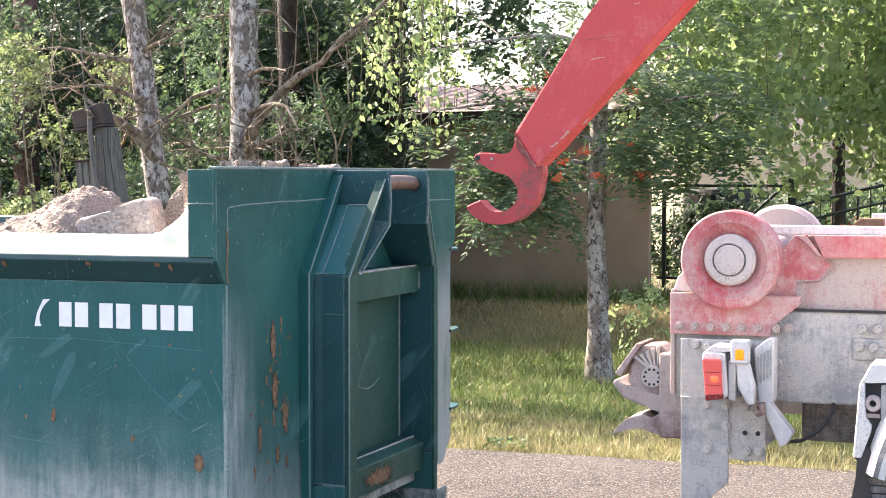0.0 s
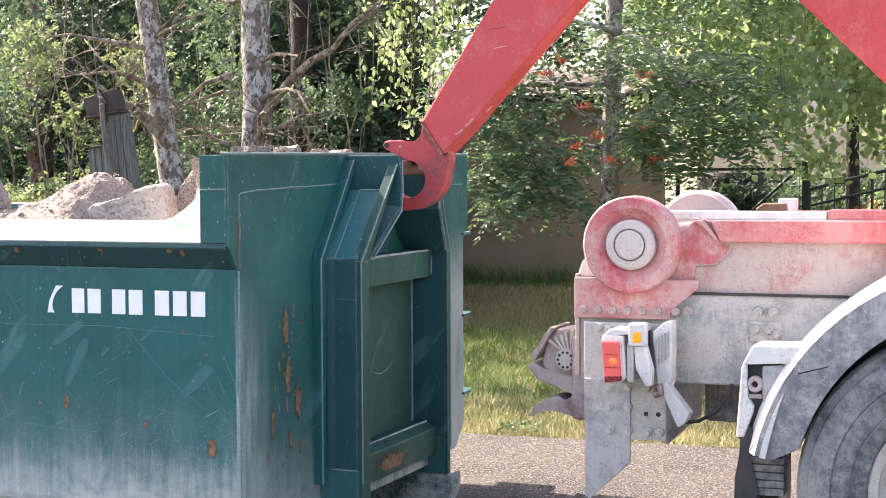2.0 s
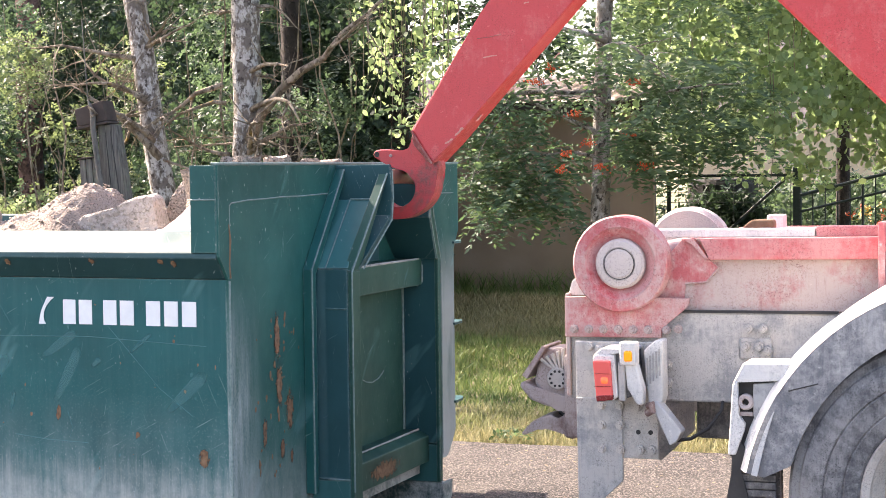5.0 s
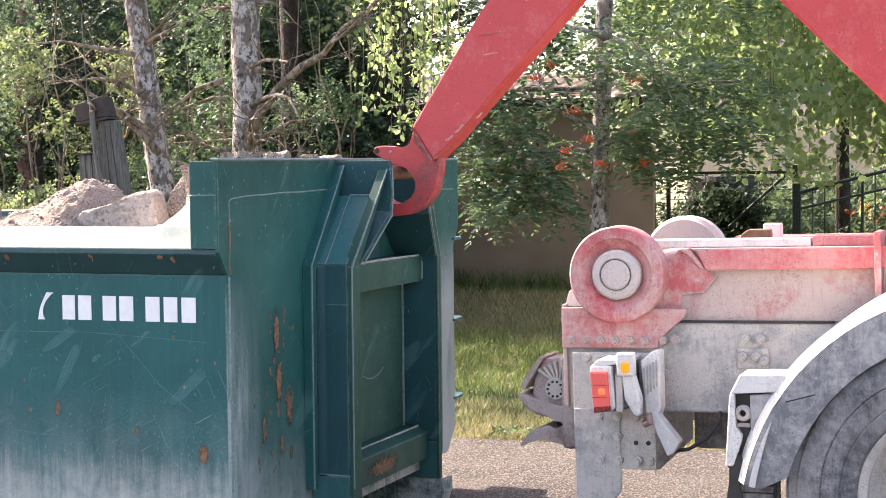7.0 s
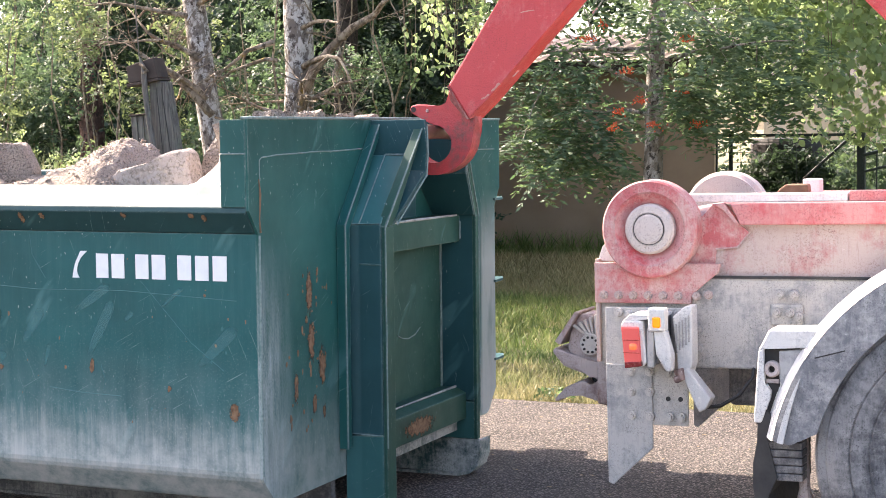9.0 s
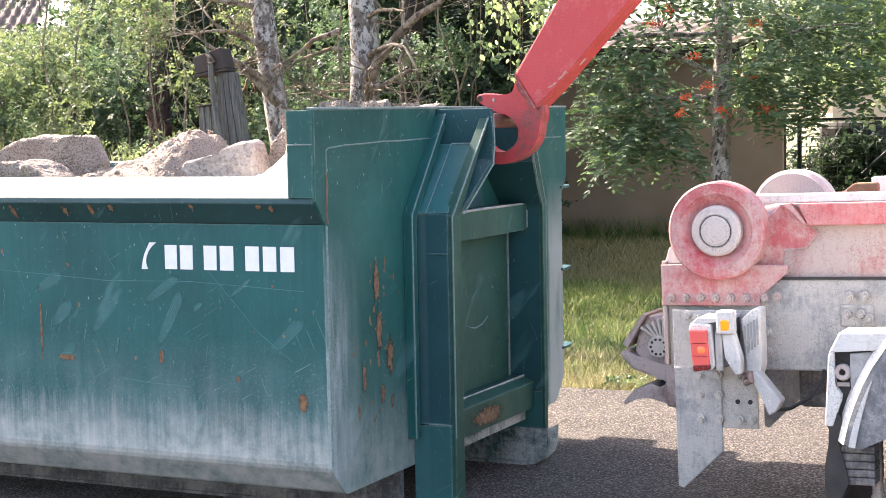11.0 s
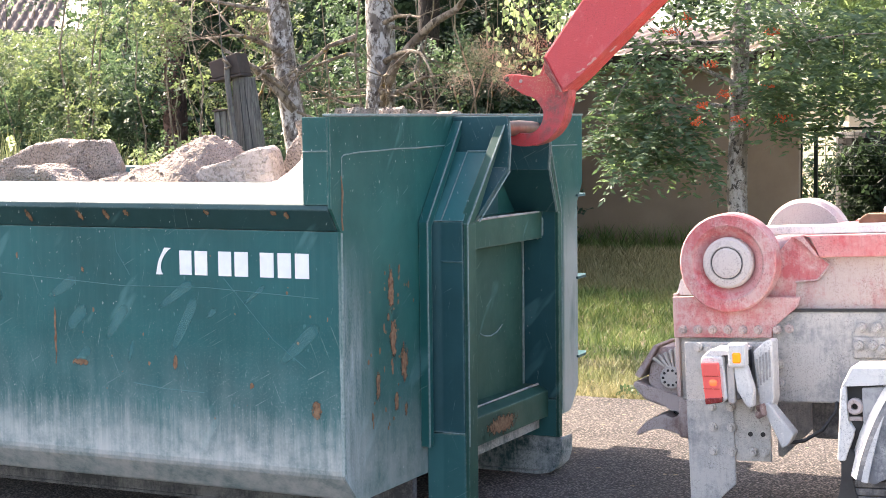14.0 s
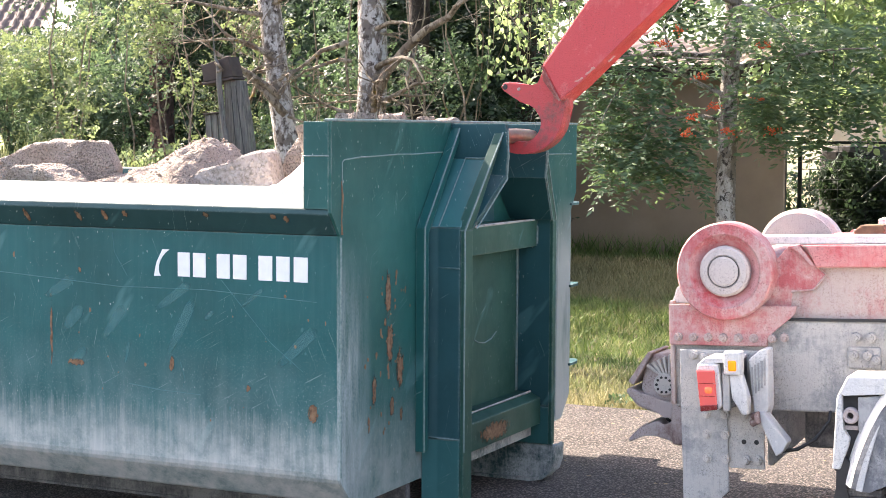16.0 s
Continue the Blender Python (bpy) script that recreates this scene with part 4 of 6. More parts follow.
def build_rubble():
    slab("concrete_block", [(-2.25, 1.34), (-2.12, 1.42), (-1.956, 1.475), (-1.795, 1.536), (-1.685, 1.552), (-1.517, 1.546), (-1.40, 1.549), (-1.345, 1.44), (-1.36, 1.25), (-2.25, 1.25)], 0.45, 0.78, 1, -0.20, M_CONCRETE, 0.016, "broken rough concrete block on the rubble")
    slab("concrete_slab", [(-0.935, 1.36), (-0.92, 1.385), (-0.86, 1.441), (-0.722, 1.473), (-0.598, 1.522), (-0.558, 1.528), (-0.535, 1.51), (-0.50, 1.36), (-0.52, 1.28), (-0.90, 1.28)], 0.36, 0.52, 2, -0.035, M_CONCRETE_S, 0.006, "pale smooth broken concrete slab in the container")
    slab("concrete_lump", [(-0.62, 1.40), (-0.609, 1.451), (-0.586, 1.51), (-0.551, 1.575), (-0.49, 1.598), (-0.36, 1.60), (-0.33, 1.30), (-0.60, 1.30)], 0.60, 0.85, 3, 0.03, M_CONCRETE, 0.014, "upright broken brown stone")
    bm, nx, ny = bmesh.new(), 40, 40
    g = []
    for i in range(nx + 1):
        row = []
        for j in range(ny + 1):
            x, y = -0.58 + 0.48 * i / nx, 0.062 + 0.44 * j / ny
            up = 1 - math.exp(-((j / ny) / 0.16) ** 1.6)
            h = 1.30 + (0.05 + 0.24 * math.exp(-((x + 0.10) / 0.235) ** 2)) * up + 0.020 * noise.noise((x * 11, y * 11, 2)) + 0.012 * noise.noise((x * 34, y * 34, 6))
            row.append(bm.verts.new((x, y, h)))
        g.append(row)
    for i in range(nx):
        for j in range(ny):
            bm.faces.new((g[i][j], g[i + 1][j], g[i + 1][j + 1], g[i][j + 1]))
    single("powder_heap", bm, M_WHITEDUST, "heap of white plaster powder against the headboard", "rubble", kind="stuff")
    slab("concrete_chunk", [(-1.79, 1.36), (-1.762, 1.391), (-1.698, 1.444), (-1.622, 1.458), (-1.533, 1.432), (-1.45, 1.385), (-1.43, 1.28), (-1.77, 1.28)], 0.22, 0.40, 8, 0.03, M_RUBBLE, 0.02, "low broken concrete chunk")
    # heap of crushed material
    bm = bmesh.new()
    nx, ny = 300, 120
    g = []
    for i in range(nx + 1):
        row = []
        for j in range(ny + 1):
            x, y = -CL + 0.05 + (CL - 0.1) * i / nx, 0.06 + (CW - 0.12) * j / ny
            h = 1.27 + 0.08 * noise.noise((x * 1.3, y * 1.3, 0)) + 0.06 * noise.noise((x * 4, y * 4, 3)) + 0.030 * noise.noise((x * 13, y * 13, 5)) + 0.010 * noise.noise((x * 31, y * 31, 1)) + 0.007 * noise.noise((x * 63, y * 63, 1))
            h += (0.27 * math.exp(-((x + 0.96) / 0.17) ** 2 - ((y - 0.66) / 0.30) ** 2) + 0.17 * math.exp(-((x + 1.22) / 0.26) ** 2 - ((y - 0.62) / 0.3) ** 2)) + 0.10 * math.exp(-((x + 1.9) / 0.7) ** 2 - ((y - 1.3) / 0.5) ** 2)
            edge = min(y - 0.06, CW - 0.06 - y, 0.25) / 0.25
            h = h - 0.14 * (1 - edge)
            row.append(bm.verts.new((x, y, h)))
        g.append(row)
    for i in range(nx):
        for j in range(ny):
            bm.faces.new((g[i][j], g[i + 1][j], g[i + 1][j + 1], g[i][j + 1]))
    single("rubble_heap", bm, M_RUBBLE, "heap of pale crushed demolition rubble", "rubble", kind="stuff")
    # loose stones on the heap, and those that show above the headboard
    rng = random.Random(11)
    verts, tris = [], []
    base = bmesh.new()
    bmesh.ops.create_icosphere(base, subdivisions=1, radius=1)
    bv, bf = [v.co.copy() for v in base.verts], [[v.index for v in f.verts] for f in base.faces]
    base.free()
    for k in range(1800):
        x, y = rng.uniform(-2.6, -0.25), rng.uniform(0.12, 1.5)
        s = rng.uniform(0.004, 0.010) * (1.7 if k % 23 == 0 else 0.8)
        z = 1.27 + 0.08 * noise.noise((x * 1.3, y * 1.3, 0)) + 0.06 * noise.noise((x * 4, y * 4, 3)) + (0.27 * math.exp(-((x + 0.96) / 0.17) ** 2 - ((y - 0.66) / 0.30) ** 2) + 0.17 * math.exp(-((x + 1.22) / 0.26) ** 2 - ((y - 0.62) / 0.3) ** 2)) + 0.01
        o = len(verts)
        verts += [(x + v.x * s * rng.uniform(0.7, 1.3), y + v.y * s * rng.uniform(0.7, 1.3), z + v.z * s * 0.8) for v in bv]
        tris += [[o + i for i in f] for f in bf]
    quads("rubble_stones", np.array(verts), np.array(tris), M_RUBBLE, label="small stones lying on the rubble", category="rubble", kind="stuff")
    for i, (x, y, s, h) in enumerate(((-0.10, 0.30, 0.055, 1.672), (-0.10, 0.62, 0.045, 1.672), (-0.10, 0.93, 0.035, 1.664), (-0.10, 1.10, 0.05, 1.657))):
        rock("stone", (x, y, h - s * 0.9), (s * 2.0, s * 1.6, s * 1.8), 20 + i, M_CONCRETE, "stone on top of the heap behind the headboard", "stone", sub=2, rough=0.2)
    # the mound that carries them
    rock("rubble_mound", (-0.20, 0.95, 1.36), (0.30, 1.5, 0.52), 31, M_RUBBLE, "mound of rubble against the headboard", "rubble", rough=0.1)


# ---- the truck ----
TX, TY = 2.58, MID
HUB = (2.56, 0.545)


BOLT = {}


def bolts(parent, pts, y, mat, r=0.014, d=0.014):
    """Single bolt heads on a face that looks to -y."""
    key = (mat.name, r, d)
    if key not in BOLT:
        BOLT[key] = finish(L([(0.0, -d * 1.7), (r * 0.6, -d * 1.7), (r * 0.62, -d), (r, -d), (r * 1.15, 0.0), (0, 0.0)], (0, 0, 0), "y", 8), "bolt", mat)
    for x, z in pts:
        ob = new("bolt", BOLT[key])
        ob.parent = parent
        ob.location = Vector((x, y, z)) - ORIGIN[parent.name]


def build_truck():
    t = thing("hook_lift_truck", (TX, TY, 0), "dusty red and grey hook-lift truck rear, reversing to the container", "truck")
    for s in (0, 1):
        m = (lambda y: y) if s == 0 else (lambda y: CW - y)

        def sp(pts, a, b, bevel=0.003):
            lo, hi = sorted((m(a), m(b)))
            return P(pts, lo, hi, "y", bevel)

        def bx(x0, x1, a, b, z0, z1, bevel=0.004):
            lo, hi = sorted((m(a), m(b)))
            return B(x0, x1, lo, hi, z0, z1, bevel=bevel)
        sg = 1 if s == 0 else -1
        # container roller: dished disc with a raised rim ring and hub
        def disc(p):
            return L([(r, sg * h) for r, h in p], (1.335, m(0.55), 1.304), "y", 64)
        roller = part("roller", disc([(0.094, 0.035), (0.100, 0.030), (0.132, 0.0), (0.138, -0.004), (0.174, -0.004), (0.180, 0.003), (0.181, 0.085), (0.165, 0.10), (0.165, 0.12), (0.0, 0.12)]), (M_REDDIRT, M_HUB)[s], t, ("red dust-covered container roller", "beige dust-covered container roller")[s])
        part("dish", disc([(0.090, 0.036), (0.099, 0.0285), (0.131, -0.0015)]), M_DISH, roller, "red dished face of the roller")
        part("roller_hub", disc([(0.0, -0.008), (0.055, -0.008), (0.057, -0.004), (0.060, -0.004), (0.062, -0.008), (0.084, -0.006), (0.093, 0.004), (0.094, 0.036), (0.0, 0.036)]), M_HUB, roller, "bare dusty hub")
        part("axle_cap", disc([(0.0, -0.013), (0.010, -0.0125), (0.048, -0.011), (0.053, -0.008), (0.053, -0.003), (0.0, -0.003)]), M_HUB, roller)
        part("cap_groove", disc([(0.0560, -0.0083), (0.0580, -0.0083), (0.0580, -0.006), (0.0560, -0.006), (0.0560, -0.0083)]), M_BLACK, roller)
        # hoist frame: web, flange, rear bearing plate
        part("hoist_beam", sp([(1.50, 1.125), (1.50, 1.30), (1.585, 1.392), (4.6, 1.40), (4.6, 1.125)], 0.635, 0.72), M_DUST, t)
        part("hoist_flange", sp([(1.635, 1.392), (1.66, 1.315), (4.6, 1.325), (4.6, 1.402), (1.60, 1.396)], 0.595, 0.634, 0.006), M_REDTOP, t, "red upper flange, edge rubbed")
        part("gusset_plate", sp([(1.36, 1.127), (1.36, 1.22), (1.50, 1.33), (1.555, 1.390), (1.60, 1.388), (1.640, 1.335), (1.690, 1.288), (1.645, 1.235), (1.565, 1.228), (1.555, 1.127)], 0.627, 0.6345, 0.002), M_REDDIRT, t, "red gusset plate")
        part("weld", T([(1.60, m(0.626), 1.388), (1.640, m(0.626), 1.335), (1.692, m(0.626), 1.288), (1.645, m(0.626), 1.233), (1.565, m(0.626), 1.226)], 0.0045, 5), M_DUST, t)
        part("flange_end", sp([(1.555, 1.392), (1.60, 1.398), (1.66, 1.318), (1.645, 1.318), (1.60, 1.375)], 0.60, 0.634, 0.003), M_REDDIRT, t)
        if s == 0:
            # pale material carries the sun on the deck's top
            part("deck_plate", bx(1.40, 2.03, 0.70, 0.80, 1.394, 1.425), M_LIGHTPART, t, "deck plate, its sunlit top put into a pale colour")
            part("deck_rail", bx(2.035, 4.6, 0.70, 0.80, 1.394, 1.432), M_REDTOP, t, "red deck rail")
        part("post_plate", bx(2.268, 2.292, 0.56, 0.74, 1.128, 1.45), M_REDDIRT, t, "upright red post plate")
        part("bearing_plate", sp([(1.108, 1.025), (1.108, 1.178), (1.20, 1.178), (1.588, 1.174), (1.580, 1.142), (1.478, 1.062), (1.478, 1.025)], 0.59, 0.612, 0.004), M_REDDIRT, t, "red bolted bearing plate")
        # ledge made pale to show it lit, beside the red plate
        part("rear_ledge", sp([(1.110, 1.179), (1.128, 1.235), (1.20, 1.30), (1.30, 1.179)], 0.63, 0.70, 0.003), M_LIGHTPART, t)
        part("end_plate", bx(1.108, 1.124, 0.60, 0.75, 0.80, 1.19), M_DUST, t)
        if s == 0:
            bolts(t, [(1.145 + 0.057 * i, 1.056) for i in range(6)] + [(1.50, 1.056), (1.545, 1.06)], 0.59, M_DUST, 0.015)
        # chassis beam
        part("chassis_beam", bx(1.12, 4.6, 0.618, 0.70, 0.786, 1.121, 0.008), M_GREY, t, "grey chassis beam, dusty")
        part("seam", bx(1.47, 2.12, 0.612, 0.64, 1.119, 1.128, 0.0), M_BLACK, t)
        if s == 0:
            bolts(t, [(1.80, 1.065), (1.855, 1.065), (1.79, 1.0), (1.84, 1.0), (1.87, 0.985), (1.50, 0.93), (1.50, 0.86)], 0.606, M_GREY, 0.017)
        part("bracket_pad", bx(1.765, 1.885, 0.606, 0.62, 0.95, 1.03, 0.008), M_GREY, t)
        # bolted lamp plate with a tapering lower flap
        plate = part("lamp_plate", sp([(1.155, 1.012), (1.468, 1.012), (1.468, 0.575), (1.335, 0.575), (1.335, 0.79), (1.155, 0.79)], 0.565, 0.578, 0.003), M_ALU, t, "dusty bolted steel plate")
        part("lower_flap", sp([(1.158, 0.80), (1.335, 0.80), (1.335, 0.49), (1.18, 0.345), (1.160, 0.352)], 0.555, 0.566, 0.003), M_GREY, t)
        if s == 0:
            bolts(plate, [(1.255, 0.775), (1.325, 0.775), (1.255, 0.70), (1.325, 0.70), (1.255, 0.61), (1.325, 0.61), (1.395, 0.775), (1.40, 0.61), (1.445, 0.61), (1.21, 0.995), (1.25, 0.985), (1.30, 0.985), (1.39, 0.985)], 0.562, M_ALU, 0.017, 0.012)
        for x, z in ((1.393, 0.675), (1.44, 0.675)):
            part("bolt_hole", L([(0, -0.002), (0.009, -0.002), (0.009, 0.004), (0, 0.004)], (x, m(0.565), z), "y", 12), M_BLACK, plate)
        # tail lamp
        lamp = part("tail_lamp", sp([(1.272, 0.985), (1.30, 1.0), (1.415, 1.0), (1.415, 0.83), (1.37, 0.815), (1.285, 0.81)], 0.42, 0.55, 0.008), M_DARKPL, t, "tail lamp in a dark dusty housing with a pale hood")
        part("lamp_frame", sp([(1.268, 0.968), (1.275, 0.982), (1.350, 0.982), (1.362, 0.83), (1.345, 0.815), (1.283, 0.806)], 0.395, 0.425, 0.006), M_LIGHTPART, lamp)
        part("red_lens", sp([(1.272, 0.962), (1.338, 0.962), (1.346, 0.822), (1.285, 0.813)], 0.378, 0.397, 0.006), M_REDLENS, lamp, "red tail lamp lens")
        part("lamp_hood", sp([(1.270, 0.978), (1.300, 1.004), (1.418, 1.004), (1.418, 0.992), (1.352, 0.986), (1.275, 0.972)], 0.400, 0.552, 0.003), M_LIGHTPART, lamp, "pale dusty hood")
        part("lens_foot", sp([(1.284, 0.834), (1.3465, 0.838), (1.348, 0.820), (1.286, 0.811)], 0.3765, 0.398, 0.003), M_DARKLENS, lamp, "dark red lower strip of the lens")
        for z in (0.868, 0.914):
            part("lens_rib", bx(1.279, 1.341, 0.376, 0.380, z - 0.001, z + 0.001, 0.0), M_DARKLENS, lamp)
        part("lit_bulb", bx(1.300, 1.334, 0.373, 0.390, 0.875, 0.905, 0.012), M_REDBULB, lamp, "lit brake light")
        part("lamp_seal", bx(1.362, 1.388, 0.398, 0.43, 0.812, 0.955, 0.006), M_GREY, lamp)
        mark = part("side_marker", bx(1.371, 1.434, 0.385, 0.44, 0.945, 1.030, 0.008), M_LIGHTPART, t, "amber marker lamp on an arm")
        part("amber_lens", bx(1.389, 1.419, 0.380, 0.39, 0.960, 0.998, 0.006), M_AMBER, mark, "lit amber lens")
        part("marker_arm", sp([(1.385, 0.95), (1.43, 0.95), (1.455, 0.86), (1.452, 0.80), (1.43, 0.80), (1.395, 0.86)], 0.40, 0.45, 0.008), M_LIGHTPART, mark)
        # ribbed bracket box beside the lamp
        box_ = part("ribbed_bracket", sp([(1.438, 0.99), (1.485, 1.03), (1.51, 1.03), (1.51, 0.82), (1.49, 0.755), (1.455, 0.80)], 0.475, 0.56, 0.006), M_LIGHTPART, t, "pale ribbed plastic bracket")
        for i in range(5):
            x = 1.450 + 0.0115 * i
            part("slot", bx(x, x + 0.006, 0.471, 0.477, 0.86 + 0.01 * i, 0.965 + 0.008 * i, 0.0), M_GREY, box_)
        part("bracket_foot", sp([(1.468, 0.80), (1.495, 0.81), (1.583, 0.700), (1.562, 0.66), (1.537, 0.648)], 0.45, 0.52, 0.006), M_LIGHTPART, t, "pale angled plastic reflector holder")
        bm = bmesh.new()
        tube(bm, [(1.46, m(0.45), 0.79), (1.475, m(0.44), 0.80), (1.478, m(0.44), 0.775), (1.455, m(0.45), 0.765)], 0.014, 8)
        part("clamp", bm, M_IRON, t)
        part("cable", T([(1.55, m(0.5), 0.66), (1.60, m(0.52), 0.665), (1.66, m(0.55), 0.70), (1.70, m(0.6), 0.76), (1.70, m(0.63), 0.80)], 0.007, 6), M_BLACK, t, smooth=True)
        # fender: band round the wheel with a turned-down side and a tail
        def arc(r, a):
            return (2.69 + r * math.cos(radians(a)), 0.50 + r * math.sin(radians(a)))
        angs = [168.5 - 4.9 * i for i in range(17)]
        lo, hi = sorted((m(-0.076), m(-0.035)))
        bm = bmesh.new()
        for k in range(16):
            prism(bm, [arc(0.796, angs[k]), arc(0.796, angs[k + 1]), arc(0.662, angs[k + 1]), arc(0.662 if k else 0.735, angs[k])], lo, hi, "y")
        bmesh.ops.remove_doubles(bm, verts=bm.verts, dist=1e-5)
        fender = part("fender", bm, M_FENDER, t, "grey dusty wheel fender, top edge pale")
        lo, hi = sorted((m(-0.022), m(0.52)))
        bm = bmesh.new()
        for k in range(16):
            prism(bm, [arc(0.830, angs[k]), arc(0.830, angs[k + 1]), arc(0.812, angs[k + 1]), arc(0.812, angs[k])], lo, hi, "y")
        bmesh.ops.remove_doubles(bm, verts=bm.verts, dist=1e-5)
        # pale material here is sun glare on the grey fender, set as colour
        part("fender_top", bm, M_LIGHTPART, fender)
        bm = bmesh.new()
        ring = []
        for a in angs:
            (xo, zo), (xi, zi) = arc(0.828, a), arc(0.794, a)
            ring.append([bm.verts.new((xo, m(-0.020), zo)), bm.verts.new((arc(0.822, a)[0], m(-0.036), arc(0.822, a)[1])), bm.verts.new((xi, m(-0.079), zi)), bm.verts.new((xi, m(-0.030), zi))])
        for a, b in zip(ring, ring[1:]):
            for k in range(4):
                bm.faces.new((a[k], a[(k + 1) % 4], b[(k + 1) % 4], b[k]))
        bm.faces.new(ring[0]), bm.faces.new(ring[-1])
        # sunlit slope of the grey fender, lightened by material
        part("shoulder", bm, M_LIGHTPART, fender, "sloping shoulder, sunlight put into its pale colour")
        for r0, r1, a0, a1, d in ((0.756, 0.776, 168.5, 152, 0.088),):
            bm = bmesh.new()
            lo, hi = sorted((m(-d), m(-0.07)))
            for k in range(10):
                b0, b1 = a0 + (a1 - a0) * k / 10, a0 + (a1 - a0) * (k + 1) / 10
                th0, th1 = 1 - (k / 10) ** 2 * 0.9, 1 - ((k + 1) / 10) ** 2 * 0.9
                prism(bm, [arc(r1, b0), arc(r1, b1), arc(r1 - (r1 - r0) * th1, b1), arc(r1 - (r1 - r0) * th0, b0)], lo, hi, "y")
            bmesh.ops.remove_doubles(bm, verts=bm.verts, dist=1e-5)
            # ridge highlight set as a paler material
            part("raised_edge", bm, M_LIGHTPART, fender, "raised edge, its highlight put into a pale colour")
        part("fender_joint", T([(arc(0.77, 146)[0], m(-0.0765), arc(0.77, 146)[1]), (arc(0.71, 140)[0], m(-0.0765), arc(0.71, 140)[1])], 0.002, 4), M_BLACK, fender)
        part("inner_lining", sp([arc(0.70, a) for a in (165, 150, 135, 120, 105, 95)] + [arc(0.62, a) for a in (95, 105, 120, 135, 150, 165)], 0.20, 0.22, 0.0), M_BLACK, fender)
        # black body put in for the darkness inside the fender end
        tail = part("fender_tail", sp([(1.864, 0.945), (1.895, 1.010), (2.055, 1.012), (2.065, 0.965), (1.96, 0.80), (1.905, 0.70), (1.848, 0.70)], -0.020, 0.06, 0.004), M_BLACK, t, "pale fender end, black core in place of its dark hollow")
        part("tail_post", sp([(1.864, 0.945), (1.882, 0.955), (1.880, 0.84), (1.905, 0.815), (1.900, 0.79), (1.872, 0.71), (1.846, 0.71)], -0.045, -0.021, 0.005), M_LIGHTPART, tail)
        part("tail_panel", sp([(1.930, 0.945), (2.035, 0.955), (1.975, 0.855), (1.945, 0.80), (1.930, 0.84)], -0.036, -0.021, 0.004), M_FENDER, tail)
        part("tail_top", sp([(1.864, 0.944), (1.900, 1.014), (2.055, 1.016), (2.055, 1.0), (2.035, 0.957), (1.885, 0.957)], -0.046, 0.10, 0.006), M_LIGHTPART, tail)
        part("tail_socket", L([(0.011, -0.016), (0.022, -0.018), (0.027, -0.010), (0.027, 0.02), (0.011, 0.02), (0.011, -0.016)], (1.906, m(-0.025), 0.885), "y", 20), M_IRON, tail)
        part("socket_seat", bx(1.884, 1.928, -0.030, -0.021, 0.838, 0.852, 0.003), M_IRON, tail)
        # rubber mud flap and the bar it hangs on
        flap = []
        for i in range(7):
            flap.append((1.850 + 0.012 * math.sin(i * 1.3), 0.80 - 0.075 * i))
        for i in range(7):
            flap.append((1.905 + 0.018 * math.sin(i * 2.1 + 1), 0.35 + 0.06 * i))
        part("mud_flap", sp(flap, -0.04, 0.45, 0.002), M_BLACK, t, "torn black rubber mud flap")
        for i in range(6):
            z = 0.52 + 0.026 * i
            part("rubber_rib", bx(1.885, 2.0, -0.03, 0.12, z, z + 0.0235, 0.003), M_DARKPL, t)
        part("bump_rod", T([(1.985, m(0.06), 0.66), (1.99, m(0.06), 0.48), (1.99, m(0.06), 0.42)], [0.02, 0.018, 0.035], 10), M_IRON, t)
    # between the beams
    part("cross_member", B(1.13, 1.24, 0.70, CW - 0.70, 0.80, 1.11, bevel=0.006), M_GREY, t)
    part("rear_tube", L([(0, -0.5), (0.05, -0.5), (0.05, 0.5), (0, 0.5)], (1.335, MID, 1.304), "y", 24), M_DUST, t)
    part("deck_cover", B(1.55, 4.6, 0.95, 1.50, 1.36, 1.395, bevel=0.004), M_REDTOP, t)
    part("under_tank", B(1.56, 1.78, 0.80, 1.3, 0.62, 0.785, bevel=0.02), M_DARKPL, t, "dark box under the chassis")
    part("latch", P([(1.725, 1.396), (1.815, 1.396), (1.832, 1.42), (1.828, 1.448), (1.745, 1.448), (1.715, 1.425)], 1.0, 1.07, "y", 0.006), M_RUST, t, "rusty brown latch lug")
    part("latch_block", B(1.757, 1.825, 1.28, 1.36, 1.396, 1.46, bevel=0.006), M_LIGHTPART, t)
    # tow coupling
    body = [(0.87, 0.922), (0.95, 0.930), (0.985, 0.90), (0.985, 0.70), (0.88, 0.70), (0.815, 0.775), (0.83, 0.85)]
    cp = part("tow_coupling", P(body, MID - 0.085, MID + 0.085, "y", 0.014), M_IRON, t, "dusty iron tow coupling with open jaw")
    part("lid_plate", P([(0.862, 0.935), (0.880, 0.932), (0.795, 0.795), (0.772, 0.810)], MID - 0.115, MID + 0.115, "y", 0.004), M_IRON, cp)
    part("funnel_lip", P([(0.757, 0.768), (0.775, 0.788), (0.82, 0.765), (0.87, 0.742), (0.985, 0.725), (0.985, 0.655), (0.945, 0.655), (0.93, 0.678), (0.88, 0.683), (0.807, 0.709)], MID - 0.115, MID + 0.115, "y", 0.012), M_IRON, cp, "worn funnel lip")
    part("lower_jaw", P([(0.889, 0.650), (0.814, 0.622), (0.785, 0.592), (0.759, 0.563), (0.775, 0.557), (0.83, 0.592), (0.881, 0.596), (0.955, 0.575), (0.985, 0.545), (0.985, 0.64), (0.95, 0.655), (0.93, 0.625)], MID - 0.105, MID + 0.105, "y", 0.008), M_IRON, cp)
